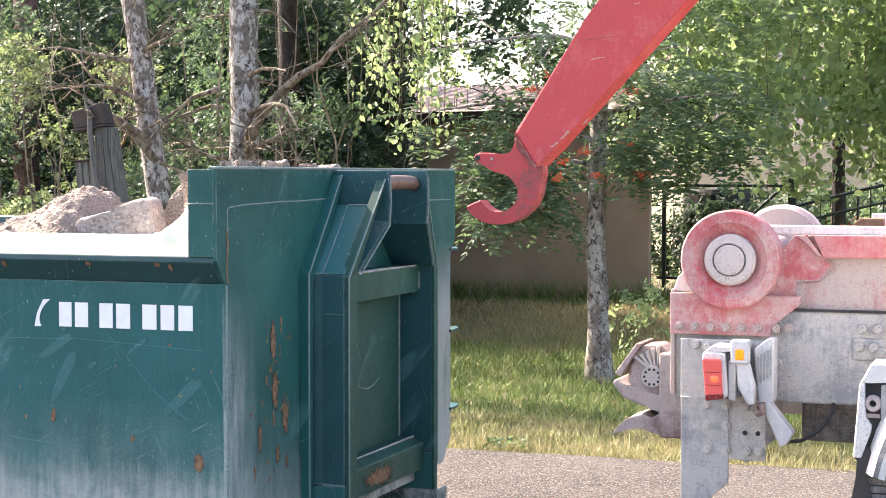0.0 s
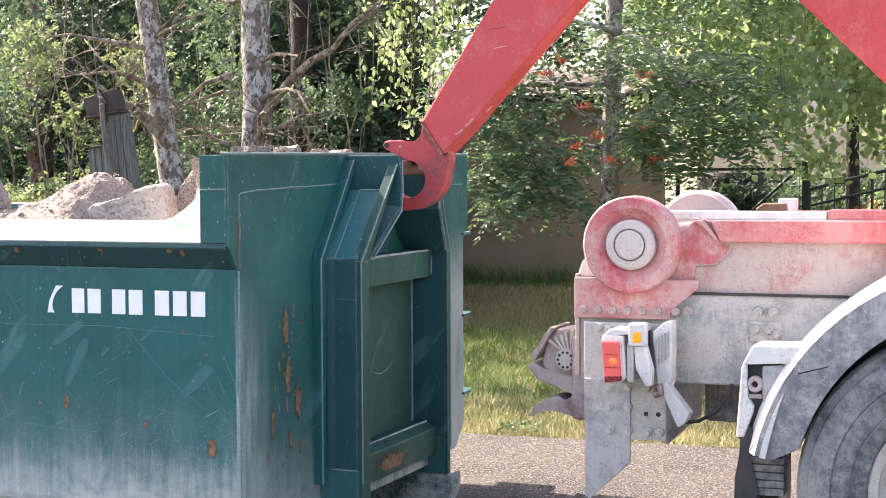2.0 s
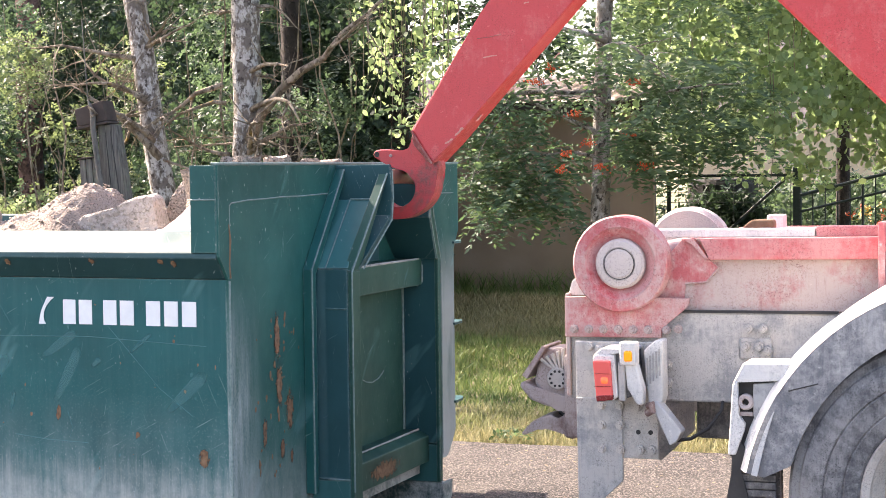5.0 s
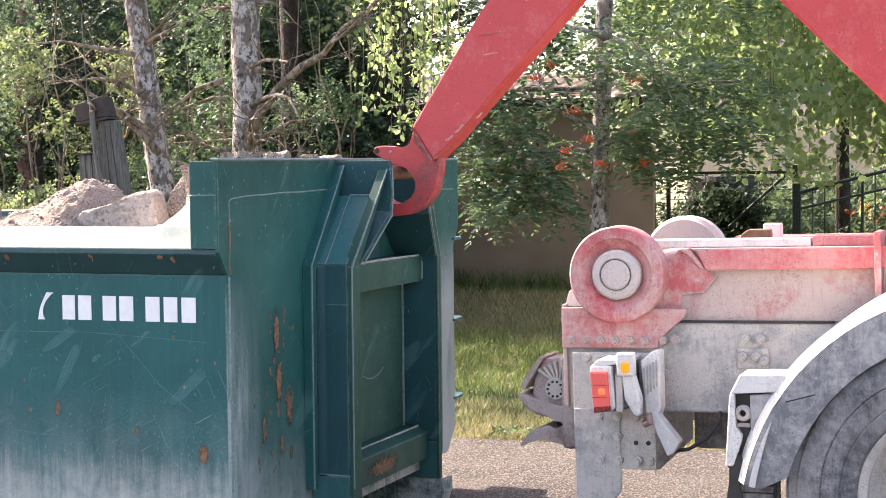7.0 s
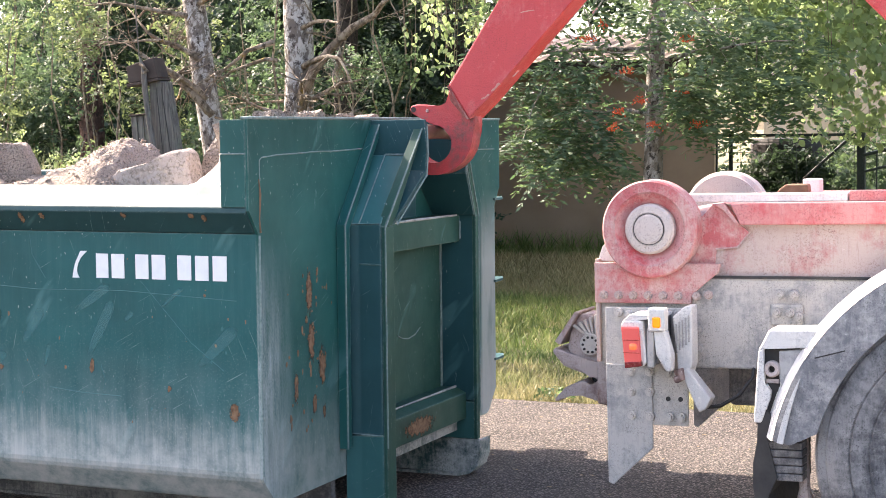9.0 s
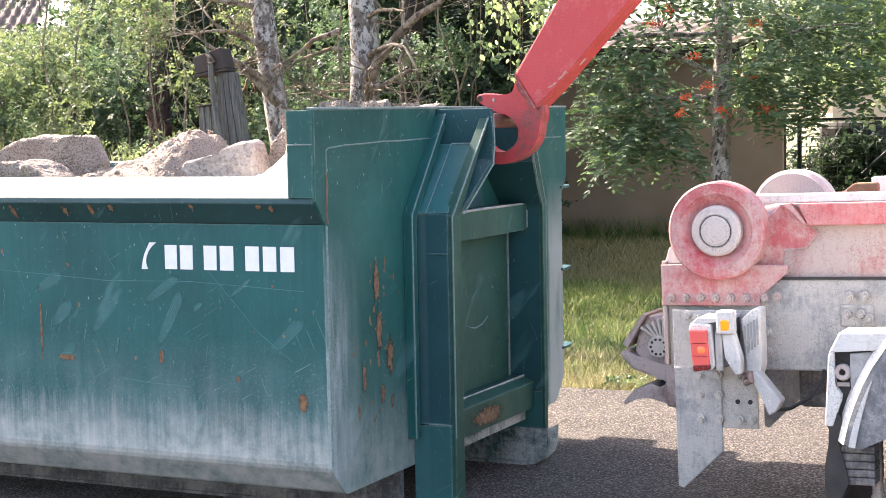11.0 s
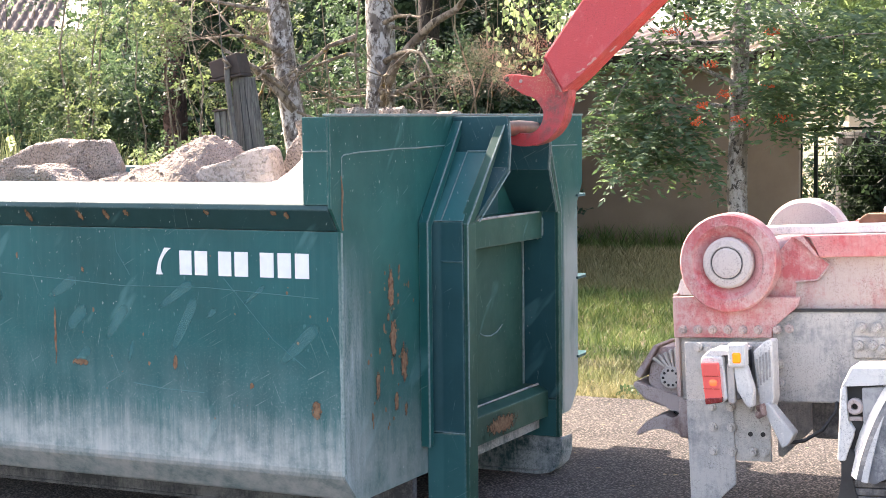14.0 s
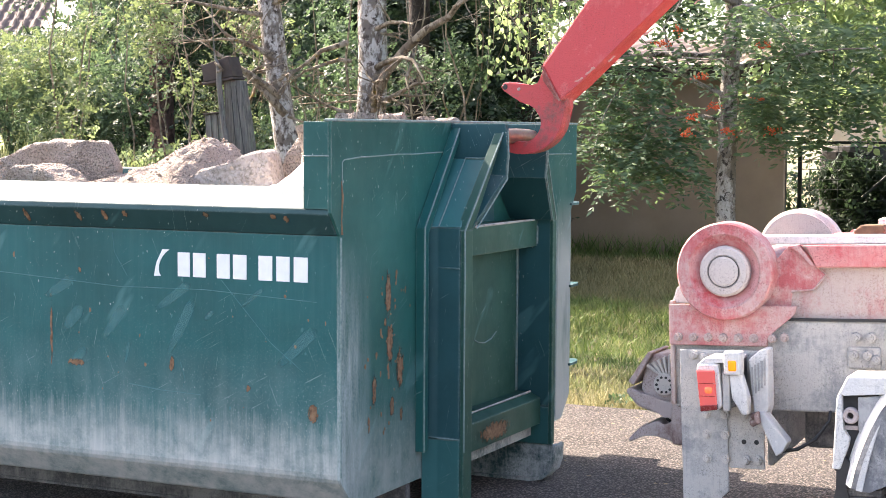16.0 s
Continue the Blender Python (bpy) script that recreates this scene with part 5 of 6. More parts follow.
    part("coupling_pin", L([(0, -0.10), (0.03, -0.10), (0.03, 0.1), (0, 0.1)], (0.925, MID, 0.66), "z", 16), M_BLACK, cp)
    cap = part("coupling_cap", L([(0.0, -0.112), (0.042, -0.112), (0.046, -0.106), (0.046, -0.08), (0, -0.08)], (0.925, MID, 0.80), "y", 24), M_ALU, cp)
    for i in range(10):
        a = i * 0.6283
        part("cap_hole", L([(0, -0.1145), (0.0055, -0.1145), (0.0055, -0.108), (0, -0.108)], (0.925 + 0.031 * math.cos(a), MID, 0.80 + 0.031 * math.sin(a)), "y", 8), M_BLACK, cap)
    for i in range(5):
        part("cooling_rib", P([(0.845 + 0.024 * i, 0.875 + 0.012 * i), (0.857 + 0.024 * i, 0.885 + 0.010 * i), (0.910 + 0.010 * i, 0.842), (0.902 + 0.010 * i, 0.836)], MID - 0.105, MID - 0.080, "y", 0.003), M_ALU, cp)
    part("coupling_neck", B(0.96, 1.14, MID - 0.14, MID + 0.14, 0.56, 0.90, bevel=0.01), M_IRON, t)
    # axle and wheels
    part("axle", L([(0, -0.9), (0.09, -0.9), (0.09, 0.9), (0, 0.9)], (HUB[0], MID, HUB[1]), "y", 20), M_BLACK, t)
    wheels = []
    for s in (0, 1):
        y0, sg = (-0.06, 1) if s == 0 else (CW + 0.06, -1)
        at = (HUB[0], y0, HUB[1])

        def disc2(p, seg=72):
            return L([(r, sg * h) for r, h in p], at, "y", seg)
        wheel = part("wheel", disc2([(0.0, 0.09), (0.16, 0.09), (0.17, 0.12), (0.23, 0.14), (0.262, 0.10), (0.262, 0.02), (0.285, 0.004), (0.295, 0.02), (0.28, 0.04), (0.28, 0.27), (0.0, 0.27)]), M_ALU, t, "dusty grey steel wheel", at=at)
        part("tyre", disc2([(0.285, 0.02), (0.30, 0.004), (0.34, -0.006), (0.345, -0.002), (0.35, -0.006), (0.40, -0.010), (0.405, -0.004), (0.41, -0.009), (0.45, -0.003), (0.48, 0.010), (0.485, 0.018), (0.51, 0.022), (0.52, 0.035), (0.522, 0.09), (0.514, 0.092), (0.514, 0.105), (0.522, 0.107), (0.523, 0.17), (0.515, 0.172), (0.515, 0.185), (0.522, 0.187), (0.52, 0.26), (0.48, 0.285), (0.30, 0.28), (0.285, 0.26)]), M_TYRE, wheel, "black tyre grey with dust", smooth=False)
        for i in range(10):
            a = i * 0.6283
            part("wheel_nut", L([(0, sg * 0.06), (0.014, sg * 0.06), (0.018, sg * 0.09), (0, sg * 0.09)], (at[0] + 0.11 * math.cos(a), at[1], at[2] + 0.11 * math.sin(a)), "y", 6), M_IRON, wheel)
        wheels.append(wheel)
    return t, wheels


# ---- the hook arm ----
JOINT = (0.375, MID, 1.632)


def build_arm():
    a = new("hook_arm")
    a.parent = truck
    a.location = Vector(JOINT) - ORIGIN[truck.name]
    ORIGIN[a.name] = Vector(JOINT)
    tagged(a, "red painted steel hook arm, scratched")
    y0, y1 = MID - 0.08, MID + 0.08
    jib = [(0.282, 1.785), (0.378, 1.640), (0.454, 1.717), (1.41, 2.73), (1.20, 3.05), (0.597, 2.262)]
    part("jib", P(jib, y0, y1, "y", 0.012), M_RED, a, "red box-section jib, scratched")
    main = [(1.41, 2.683), (2.95, 1.143), (3.20, 1.40), (1.62, 3.05), (1.20, 3.06)]
    part("main_arm", P(main, y0 - 0.03, y1 + 0.03, "y", 0.012), M_RED, a, "red main arm of the hoist")
    # hook: a thick curved plate with a throat, a safety nose and an ear
    hy0, hy1 = MID - 0.045, MID + 0.045
    cx, cz = 0.205, 1.545
    outer, inner = [], []
    for i in range(29):
        d = radians(204 + (372 - 204) * i / 28)
        k = i / 28
        ro = 0.160 - 0.030 * math.sin(k * math.pi) ** 1.4 + 0.020 * k
        ri = 0.088 + 0.004 * math.sin(k * math.pi) - 0.008 * k
        outer.append((cx + ro * math.cos(d), cz + ro * math.sin(d)))
        inner.append((cx + ri * math.cos(d), cz + ri * math.sin(d)))
    top_in = [(cx + 0.080 * math.cos(radians(d)), cz + 0.080 * math.sin(radians(d))) for d in (390, 410, 430, 450, 465)]
    nose = [(0.168, 1.634), (0.140, 1.655), (0.105, 1.664), (0.090, 1.682), (0.100, 1.700), (0.130, 1.706), (0.190, 1.700), (0.235, 1.694), (0.262, 1.705), (0.275, 1.735), (0.278, 1.787)]
    shank = [(0.33, 1.76), (0.392, 1.66), (0.394, 1.62)]
    ring = outer + shank[::-1] + nose[::-1] + top_in[::-1] + inner[::-1]
    bm = P(ring, hy0, hy1, "y", 0.006)
    bmesh.ops.triangulate(bm, faces=[f for f in bm.faces if len(f.verts) > 4])
    hook = part("hook", bm, M_HOOK, a, "red lifting hook, paint worn at the throat")
    part("ear_hole", L([(0, -0.047), (0.012, -0.047), (0.012, 0.047), (0, 0.047)], (0.110, MID, 1.683), "y", 16), M_BLACK, a)
    part("grease_nipple", L([(0, -0.052), (0.006, -0.052), (0.008, -0.044), (0, -0.044)], (0.175, MID, 1.678), "y", 10), M_IRON, a)
    part("cheek_weld", T([(0.285, y0 - 0.001, 1.783), (0.33, y0 - 0.001, 1.712), (0.376, y0 - 0.001, 1.643)], 0.005, 6), M_GRIME, a)
    part("cheek_plate", P([(0.275, 1.76), (0.285, 1.72), (0.355, 1.645), (0.376, 1.642), (0.372, 1.672), (0.32, 1.775)], hy0 - 0.012, hy1 + 0.012, "y", 0.004), M_GRIME, a)
    part("scratch", T([(0.585, y0 - 0.001, 2.16), (0.64, y0 - 0.001, 2.165), (0.69, y0 - 0.001, 2.175)], 0.0016, 5), M_GRIME, a)
    rng = random.Random(14)
    for x, z, ln, w, turn in ((0.640, 2.085, 0.060, 0.006, 8), (0.735, 1.945, 0.045, 0.012, 40), (0.500, 1.775, 0.050, 0.013, 42), (0.455, 1.735, 0.040, 0.010, 30), (0.590, 1.830, 0.035, 0.009, 44), (0.930, 2.080, 0.030, 0.008, 45), (0.800, 2.30, 0.022, 0.006, 10)):
        d, n = Vector((math.cos(radians(turn)), math.sin(radians(turn)))), Vector((-math.sin(radians(turn)), math.cos(radians(turn))))
        top = [Vector((x, z)) + d * ln * (t - 0.5) + n * w * rng.uniform(0.1, 0.6) for t in (0, 0.2, 0.4, 0.6, 0.8, 1)]
        low = [Vector((x, z)) + d * ln * (t - 0.5) - n * w * rng.uniform(0.1, 0.6) for t in (1, 0.8, 0.6, 0.4, 0.2, 0)]
        part("scrape", P([tuple(q) for q in top + low], y0 - 0.0012, y0 + 0.001, "y"), M_SCRAPE, a)
    return a


# ---- buildings and fences ----
def build_shed():
    s = thing("shed", (-6, 15.2, 0), "long low shed with brown plastered wall and pale sheet roof", "shed")
    part("wall", B(-16, -2.05, 15.2, 15.30, -0.05, 2.42), M_PLASTER, s, "brown weathered plaster wall")
    part("wall", B(-3.5, -3.4, 15.302, 18.2, -0.05, 2.40), M_PLASTER, s)
    part("eave_board", B(-16.2, -1.8, 15.02, 15.07, 2.30, 2.46), M_DARKWOOD, s)
    part("eave_soffit", B(-16.2, -1.8, 15.07, 15.2, 2.40, 2.44), M_DARKWOOD, s)
    bm = bmesh.new()
    n = 420
    rows = []
    for i in range(n + 1):
        x = -16.3 + 14.6 * i / n
        d = 0.025 * math.cos(i * math.pi / 3)
        rows.append([bm.verts.new((x, 14.98, 2.48 + d)), bm.verts.new((x, 18.4, 2.98 + d))])
    for a, b in zip(rows, rows[1:]):
        bm.faces.new((a[0], b[0], b[1], a[1]))
    part("roof", bm, M_ROOF, s, "corrugated pale sheet roof")
    # grey wooden lean-to by the birches
    p = thing("wooden_post", (-3.75, 5.1, 0), "leaning weathered grey wooden post with boards", "post")
    part("post", P([(-3.806, 1.975), (-3.663, 1.971), (-3.62, 1.70), (-3.575, 1.40), (-3.50, -0.1), (-3.79, -0.1), (-3.785, 1.45)], 5.1, 5.2, "y", 0.008), M_WOOD, p)
    for x, d in ((-3.742, 0.055), (-3.700, 0.085)):
        part("crack", T([(x, 5.099, 1.93), (x + d * 0.4, 5.099, 1.7), (x + d, 5.099, 1.35)], [0.002, 0.005, 0.003], 5), M_BLACK, p)
    for i in range(3):
        x = -3.986 + 0.054 * i
        part("board", P([(x, 1.714 + 0.005 * i), (x + 0.051, 1.719 + 0.005 * i), (x + 0.089, 1.2), (x + 0.115, -0.1), (x + 0.065, -0.1), (x + 0.038, 1.2)], 5.12 + 0.004 * i, 5.155 + 0.004 * i, "y", 0.004), M_WOOD, p)
    part("board_edge", P([(-3.992, 1.716), (-3.825, 1.732), (-3.825, 1.742), (-3.992, 1.728)], 5.105, 5.165, "y", 0.002), M_DARKWOOD, p)
    part("cap_board", P([(-3.985, 2.085), (-3.746, 2.150), (-3.705, 2.0), (-3.963, 1.960)], 5.07, 5.22, "y", 0.006), M_DARKWOOD, p)
    part("cap_board", P([(-3.975, 1.955), (-3.700, 1.997), (-3.697, 1.98), (-3.970, 1.935)], 5.06, 5.23, "y", 0.003), M_DARKWOOD, p)
    part("wire_tie", T([(-3.84, 5.04, 2.10), (-3.80, 5.03, 2.08), (-3.78, 5.05, 2.05), (-3.82, 5.03, 2.03)], 0.012, 6), M_TWIG, p)
    part("pipe", T([(-3.89, 5.05, 2.75), (-3.852, 5.05, 2.154), (-3.815, 5.05, 2.07), (-3.81, 5.05, 1.924), (-3.778, 5.05, 1.673), (-3.741, 5.05, 1.463), (-3.66, 5.05, -0.1)], [0.004, 0.005, 0.02, 0.022, 0.022, 0.022, 0.022], 10), M_WOOD, p)


def build_fences():
    g = thing("mesh_gate", (-1.6, 18, 0), "dark green steel mesh gate beside the shed", "gate")
    part("gate_post", B(-0.72, -0.61, 17.95, 18.06, -0.05, 1.58, bevel=0.006), M_FENCE, g)
    for x in (-2.74, -2.52):
        part("gate_post", B(x, x + 0.05, 17.97, 18.03, -0.05, 1.52), M_FENCE, g)
    part("top_rail", B(-2.74, -0.72, 17.98, 18.02, 1.45, 1.49), M_FENCE, g)
    part("brace", T([(-1.62, 18, 0.70), (-0.78, 18, 1.47)], 0.022, 6), M_FENCE, g)
    part("low_rail", B(-2.6, -0.72, 17.98, 18.02, 0.12, 0.16), M_FENCE, g)
    for i in range(5):
        x = -2.36 + 0.4 * i
        part("wire", T([(x, 18, 0.15), (x, 18, 1.46)], 0.004, 4), M_FENCE, g)
    for i in range(9):
        part("wire", T([(-2.6, 18, 0.25 + 0.14 * i), (-0.72, 18, 0.25 + 0.14 * i)], 0.004, 4), M_FENCE, g)
    r = thing("ramp_railing", (0.6, 17, 0), "black steel ramp railing with upright bars", "railing")
    part("handrail", T([(-0.50, 17.2, 1.20), (0.05, 17.2, 1.34), (1.9, 17.2, 1.80)], 0.024, 8), M_FENCE, r)
    part("mid_rail", T([(-0.50, 17.2, 0.98), (1.9, 17.2, 1.55)], 0.018, 8), M_FENCE, r)
    part("low_rail", T([(-0.50, 17.2, 0.30), (1.9, 17.2, 0.85)], 0.018, 8), M_FENCE, r)
    for i in range(15):
        x = -0.5 + 0.165 * i
        part("upright", T([(x, 17.2, 0.0), (x, 17.2, 1.20 + 0.25 * (x + 0.5))], 0.02 if i % 5 == 0 else 0.010, 6), M_FENCE, r)
    b = thing("water_tank", (-1.6, 19, 0), "dark plastic water butt behind the gate", "barrel")
    part("tank", L([(0, 0), (0.50, 0), (0.52, 0.06), (0.52, 1.29), (0.48, 1.37), (0, 1.38)], (-1.95, 19.2, 0.04), "z", 32), M_BLACK, b)
    # far house
    h = thing("house", (2, 30, 0), "far house with pale boarded gable and yellow walls", "house")
    part("wall", B(-4.6, 9, 30, 36, -0.05, 6.0), M_PINK, h)
    for i in range(60):
        x = -4.6 + 0.225 * i
        part("board", B(x, x + 0.10, 29.96, 30.0, 2.6, 6.0), M_HOUSE if i % 2 else M_PINK, h)
    part("base_wall", B(-4.6, 9, 29.9, 29.96, -0.05, 2.6), M_HOUSE, h)
    part("roof", P([(-5.2, 5.9), (2, 9.5), (9.6, 5.9), (9.6, 6.1), (2, 9.8), (-5.2, 6.1)], 29.4, 36.6, "y"), M_TILE, h)
    for x in (-0.6, 2.5, 5.5):
        w = part("window", B(x, x + 1.0, 29.86, 29.90, 1.0, 2.3), M_BLACK, h)
        part("frame", B(x - 0.07, x + 1.07, 29.84, 29.86, 0.93, 1.0), M_WHITE, w)
    k = thing("cottage", (-17, 20, 0), "far cottage with brown tiled roof", "house")
    part("wall", B(-24, -17.6, 18.5, 24, -0.05, 3.1), M_HOUSE, k)
    bm = bmesh.new()
    nx, ny = 210, 34
    gr = [[bm.verts.new((-24.5 + 8.4 * i / nx - 0.9 * j / ny, 18 + 3.6 * j / ny, 3.1 + 2.9 * j / ny + 0.035 * math.cos(i * math.pi / 3) + (0.04 if j % 2 else 0))) for j in range(ny + 1)] for i in range(nx + 1)]
    for i in range(nx):
        for j in range(ny):
            bm.faces.new((gr[i][j], gr[i + 1][j], gr[i + 1][j + 1], gr[i][j + 1]))
    part("roof", bm, M_TILE, k, "brown tiled roof")


# ---- trees ----
def limb(bm, rng, p, d, length, r, depth, tips, wob=0.25, droop=0.0, seg=6, child=(3, 5)):
    """A crooked tapering limb with side limbs; its ends are added to tips."""
    n = 7
    pts, rad = [Vector(p)], [r]
    d = Vector(d).normalized()
    for i in range(n):
        d = (d + Vector((rng.gauss(0, wob), rng.gauss(0, wob), rng.gauss(0, wob) - droop)) * 0.5).normalized()
        pts.append(pts[-1] + d * length / n)
        rad.append(r * (1 - 0.82 * (i + 1) / n))
    tube(bm, pts, rad, seg)
    if depth > 0:
        for _ in range(rng.randint(*child)):
            i = rng.randint(2, n - 1)
            side = Vector((rng.gauss(0, 1), rng.gauss(0, 1), rng.gauss(0.2, 0.7))).normalized()
            limb(bm, rng, pts[i], (d * 0.5 + side).normalized(), length * rng.uniform(0.4, 0.65), rad[i] * 0.6, depth - 1, tips, wob, droop, max(seg - 1, 4), child)
    tips += pts[3:]


def trunk(pts, r0, r1, seed, seg=14):
    bm = bmesh.new()
    pts = [Vector(p) for p in pts]
    n = 26
    path, rad = [], []
    for i in range(n + 1):
        t = i / n * (len(pts) - 1)
        k = min(int(t), len(pts) - 2)
        q = pts[k].lerp(pts[k + 1], t - k)
        path.append(q + Vector((noise.noise((i * 0.4, seed, 0)), noise.noise((i * 0.4, seed, 9)), 0)) * 0.03)
        rad.append((r0 + (r1 - r0) * i / n) * (1 + 0.10 * noise.noise((i * 0.9, seed, 4))) * (1 + 0.5 * max(0, 1 - i / 2.5)))
    tube(bm, path, rad, seg)
    return bm


def build_birch(name, base, mid, top, r0, r1, seed, limbs, label):
    t = thing(name, base, label, "tree", "birches behind the container")
    part("trunk", trunk([base, mid, top], r0, r1, seed), M_BIRCH, t, "pale lichen-spotted birch trunk", smooth=True)
    rng = random.Random(seed)
    tips = []
    more = []
    for _ in range(9):
        z = rng.uniform(1.7, 3.2)
        q = Vector(mid).lerp(Vector(top), (z - mid[2]) / (top[2] - mid[2])) if z > mid[2] else Vector(base).lerp(Vector(mid), (z - base[2]) / (mid[2] - base[2]))
        more.append((q, (rng.choice((-1, 1)), rng.uniform(-0.8, 0.0), rng.uniform(-0.3, 0.6)), rng.uniform(0.35, 0.8), rng.uniform(0.010, 0.018), 1))
    for p, d, ln, r, dep in list(limbs) + more:
        bm = bmesh.new()
        limb(bm, rng, p, d, ln, r, dep + 1, tips, 0.34, 0.02, 6, (3, 5))
        part("branch", bm, M_TWIG, t, "bare dead branch with yellow lichen", smooth=True)
    nr = np.random.default_rng(seed)
    c = np.array([[base[0] + nr.normal() * 1.3, base[1] + abs(nr.normal()) * 0.8 + 0.3, nr.uniform(3.5, 5.6)] for _ in range(34)])
    co, f = sprays(clumps(nr, 330, c, 0.26), 0.042, nr)
    quads("crown", co, f, M_LEAF_R, t)


def build_trees():
    build_birch("birch", (-3.68, 5.95, -0.05), (-3.78, 5.95, 1.62), (-4.62, 6.1, 6.5), 0.115, 0.075, 3,
                [((-3.80, 5.9, 1.85), (-0.8, -0.2, 0.9), 0.8, 0.03, 2), ((-3.92, 5.95, 2.5), (-0.6, -0.5, 0.4), 0.9, 0.025, 2), ((-3.85, 5.9, 2.2), (-1, -0.3, 0.3), 0.8, 0.022, 2),
                 ((-3.9, 5.95, 2.6), (1, -0.4, 0.1), 0.7, 0.02, 2), ((-3.75, 5.9, 1.72), (-0.55, -0.3, 0.85), 0.75, 0.04, 2), ((-3.85, 5.9, 2.15), (-0.4, -0.4, 0.7), 0.8, 0.02, 2), ((-3.8, 5.9, 2.0), (0.7, -0.5, 0.3), 0.6, 0.018, 2)],
                "slender leaning birch with bare dead lower branches")
    build_birch("birch", (-3.22, 6.28, -0.05), (-3.20, 6.28, 1.7), (-3.15, 6.4, 7.0), 0.135, 0.10, 6,
                [((-3.12, 6.2, 1.85), (0.62, -0.1, 0.85), 1.7, 0.05, 2), ((-3.15, 6.2, 1.75), (0.7, -0.3, 0.4), 0.8, 0.03, 2), ((-3.1, 6.2, 2.4), (1, -0.3, 0.35), 0.7, 0.022, 2),
                 ((-3.35, 6.2, 2.3), (-1, -0.3, -0.1), 0.8, 0.025, 2), ((-3.1, 6.2, 1.9), (0.8, -0.4, -0.2), 0.5, 0.02, 2), ((-3.30, 6.2, 1.75), (-0.9, -0.2, 0.2), 0.6, 0.02, 1), ((-3.1, 6.2, 2.1), (0.8, -0.4, 0.3), 0.8, 0.025, 2),
                 ((-3.1, 6.15, 1.8), (0.5, -0.5, 0.7), 0.7, 0.02, 2), ((-3.3, 6.15, 2.15), (-0.9, -0.3, 0.1), 0.7, 0.018, 2), ((-3.05, 6.15, 1.72), (0.9, -0.3, 0.25), 0.7, 0.018, 2), ((-2.75, 6.15, 2.2), (0.2, -0.5, -0.6), 0.5, 0.014, 2)],
                "upright birch with tangled lichen-covered branches")
    # rowan with berries
    rb = (-0.535, 7.23, -0.05)
    t = thing("rowan_tree", rb, "rowan tree with pale trunk and orange berries on the lawn", "tree")
    part("trunk", trunk([rb, (-0.575, 7.25, 1.5), (-0.52, 7.27, 2.9), (-0.45, 7.3, 5.0)], 0.088, 0.05, 11), M_ROWAN, t, "grey mottled trunk", smooth=True)
    rng = random.Random(8)
    tips = []
    for p, d, ln, r in (((-0.6, 7.2, 1.9), (-1, -0.3, 0.35), 1.3, 0.022), ((-0.58, 7.2, 2.2), (-1, -0.2, 0.2), 1.5, 0.022), ((-0.5, 7.2, 2.1), (0.9, -0.3, 0.3), 1.1, 0.02), ((-0.55, 7.2, 2.5), (0.5, -0.9, 0.3), 1.0, 0.02),
                        ((-0.5, 7.2, 2.6), (-0.7, -0.4, 0.5), 1.4, 0.022), ((-0.5, 7.25, 2.9), (0.9, 0.1, 0.5), 1.4, 0.022), ((-0.5, 7.25, 3.2), (-0.6, 0.2, 0.7), 1.5, 0.02), ((-0.6, 7.2, 1.7), (-0.9, 0.2, 0.1), 1.1, 0.018)):
        bm = bmesh.new()
        limb(bm, rng, p, d, ln, r, 1, tips, 0.22, 0.10, 6)
        part("branch", bm, M_ROWAN, t, smooth=True)
    nr = np.random.default_rng(8)
    tp = np.array([tuple(p) for p in tips])
    hubs = []
    for n, xs, ys, zs in ((17, (-1.70, -0.85), (6.7, 7.7), (1.2, 1.95)), (15, (-0.40, 0.25), (6.7, 7.8), (1.60, 2.5)), (8, (-1.0, -0.2), (6.75, 7.1), (1.9, 2.6)), (22, (-0.35, 0.55), (6.9, 8.2), (1.62, 2.4)), (34, (-1.5, 0.9), (7.3, 8.5), (2.3, 4.4))):
        for _ in range(n):
            hubs.append((nr.uniform(*xs), nr.uniform(*ys), nr.uniform(*zs)))
    ex = clumps(nr, 780, np.array(hubs), 0.125, 0.7)
    ex = ex[(ex[:, 0] < -0.76) | (ex[:, 0] > -0.42) | (ex[:, 1] > 7.35)]
    tw = tp[nr.integers(0, len(tp), 200)] + nr.normal(size=(200, 3)) * 0.08

    def fronds(name, anchors, mat, label=""):
        """Feathered leaves: leaflets in pairs along a drooping stalk."""
        pos, dirs, face = [], [], []
        for a in anchors:
            ang = nr.uniform(0, 6.283)
            d = np.array([math.cos(ang), 0.7 * math.sin(ang), nr.uniform(-0.9, 0.2)])
            d /= np.linalg.norm(d)
            s = np.cross(d, [0, 0, 1.0])
            fn = np.array([-0.3, -0.5, 0.6]) + nr.normal(size=3) * 0.40
            ln = nr.uniform(0.17, 0.26)
            for k in range(6):
                c = a + d * ln * k / 5 + np.array([0, 0, -0.06 * (k / 5) ** 2])
                for sg in (-1, 1):
                    pos.append(c + s * sg * 0.036)
                    dirs.append(s * sg + d * 0.45)
                    face.append(fn)
            pos.append(a + d * (ln + 0.03) + np.array([0, 0, -0.07]))
            dirs.append(d)
            face.append(fn)
        pos, dirs = np.array(pos), np.array(dirs) + nr.normal(size=(len(dirs), 3)) * 0.12
        dirs /= np.linalg.norm(dirs, axis=1)[:, None]
        w = np.cross(dirs, np.array(face) + nr.normal(size=dirs.shape) * 0.2)
        w /= np.linalg.norm(w, axis=1)[:, None]
        l2, w2 = 0.040, 0.0135
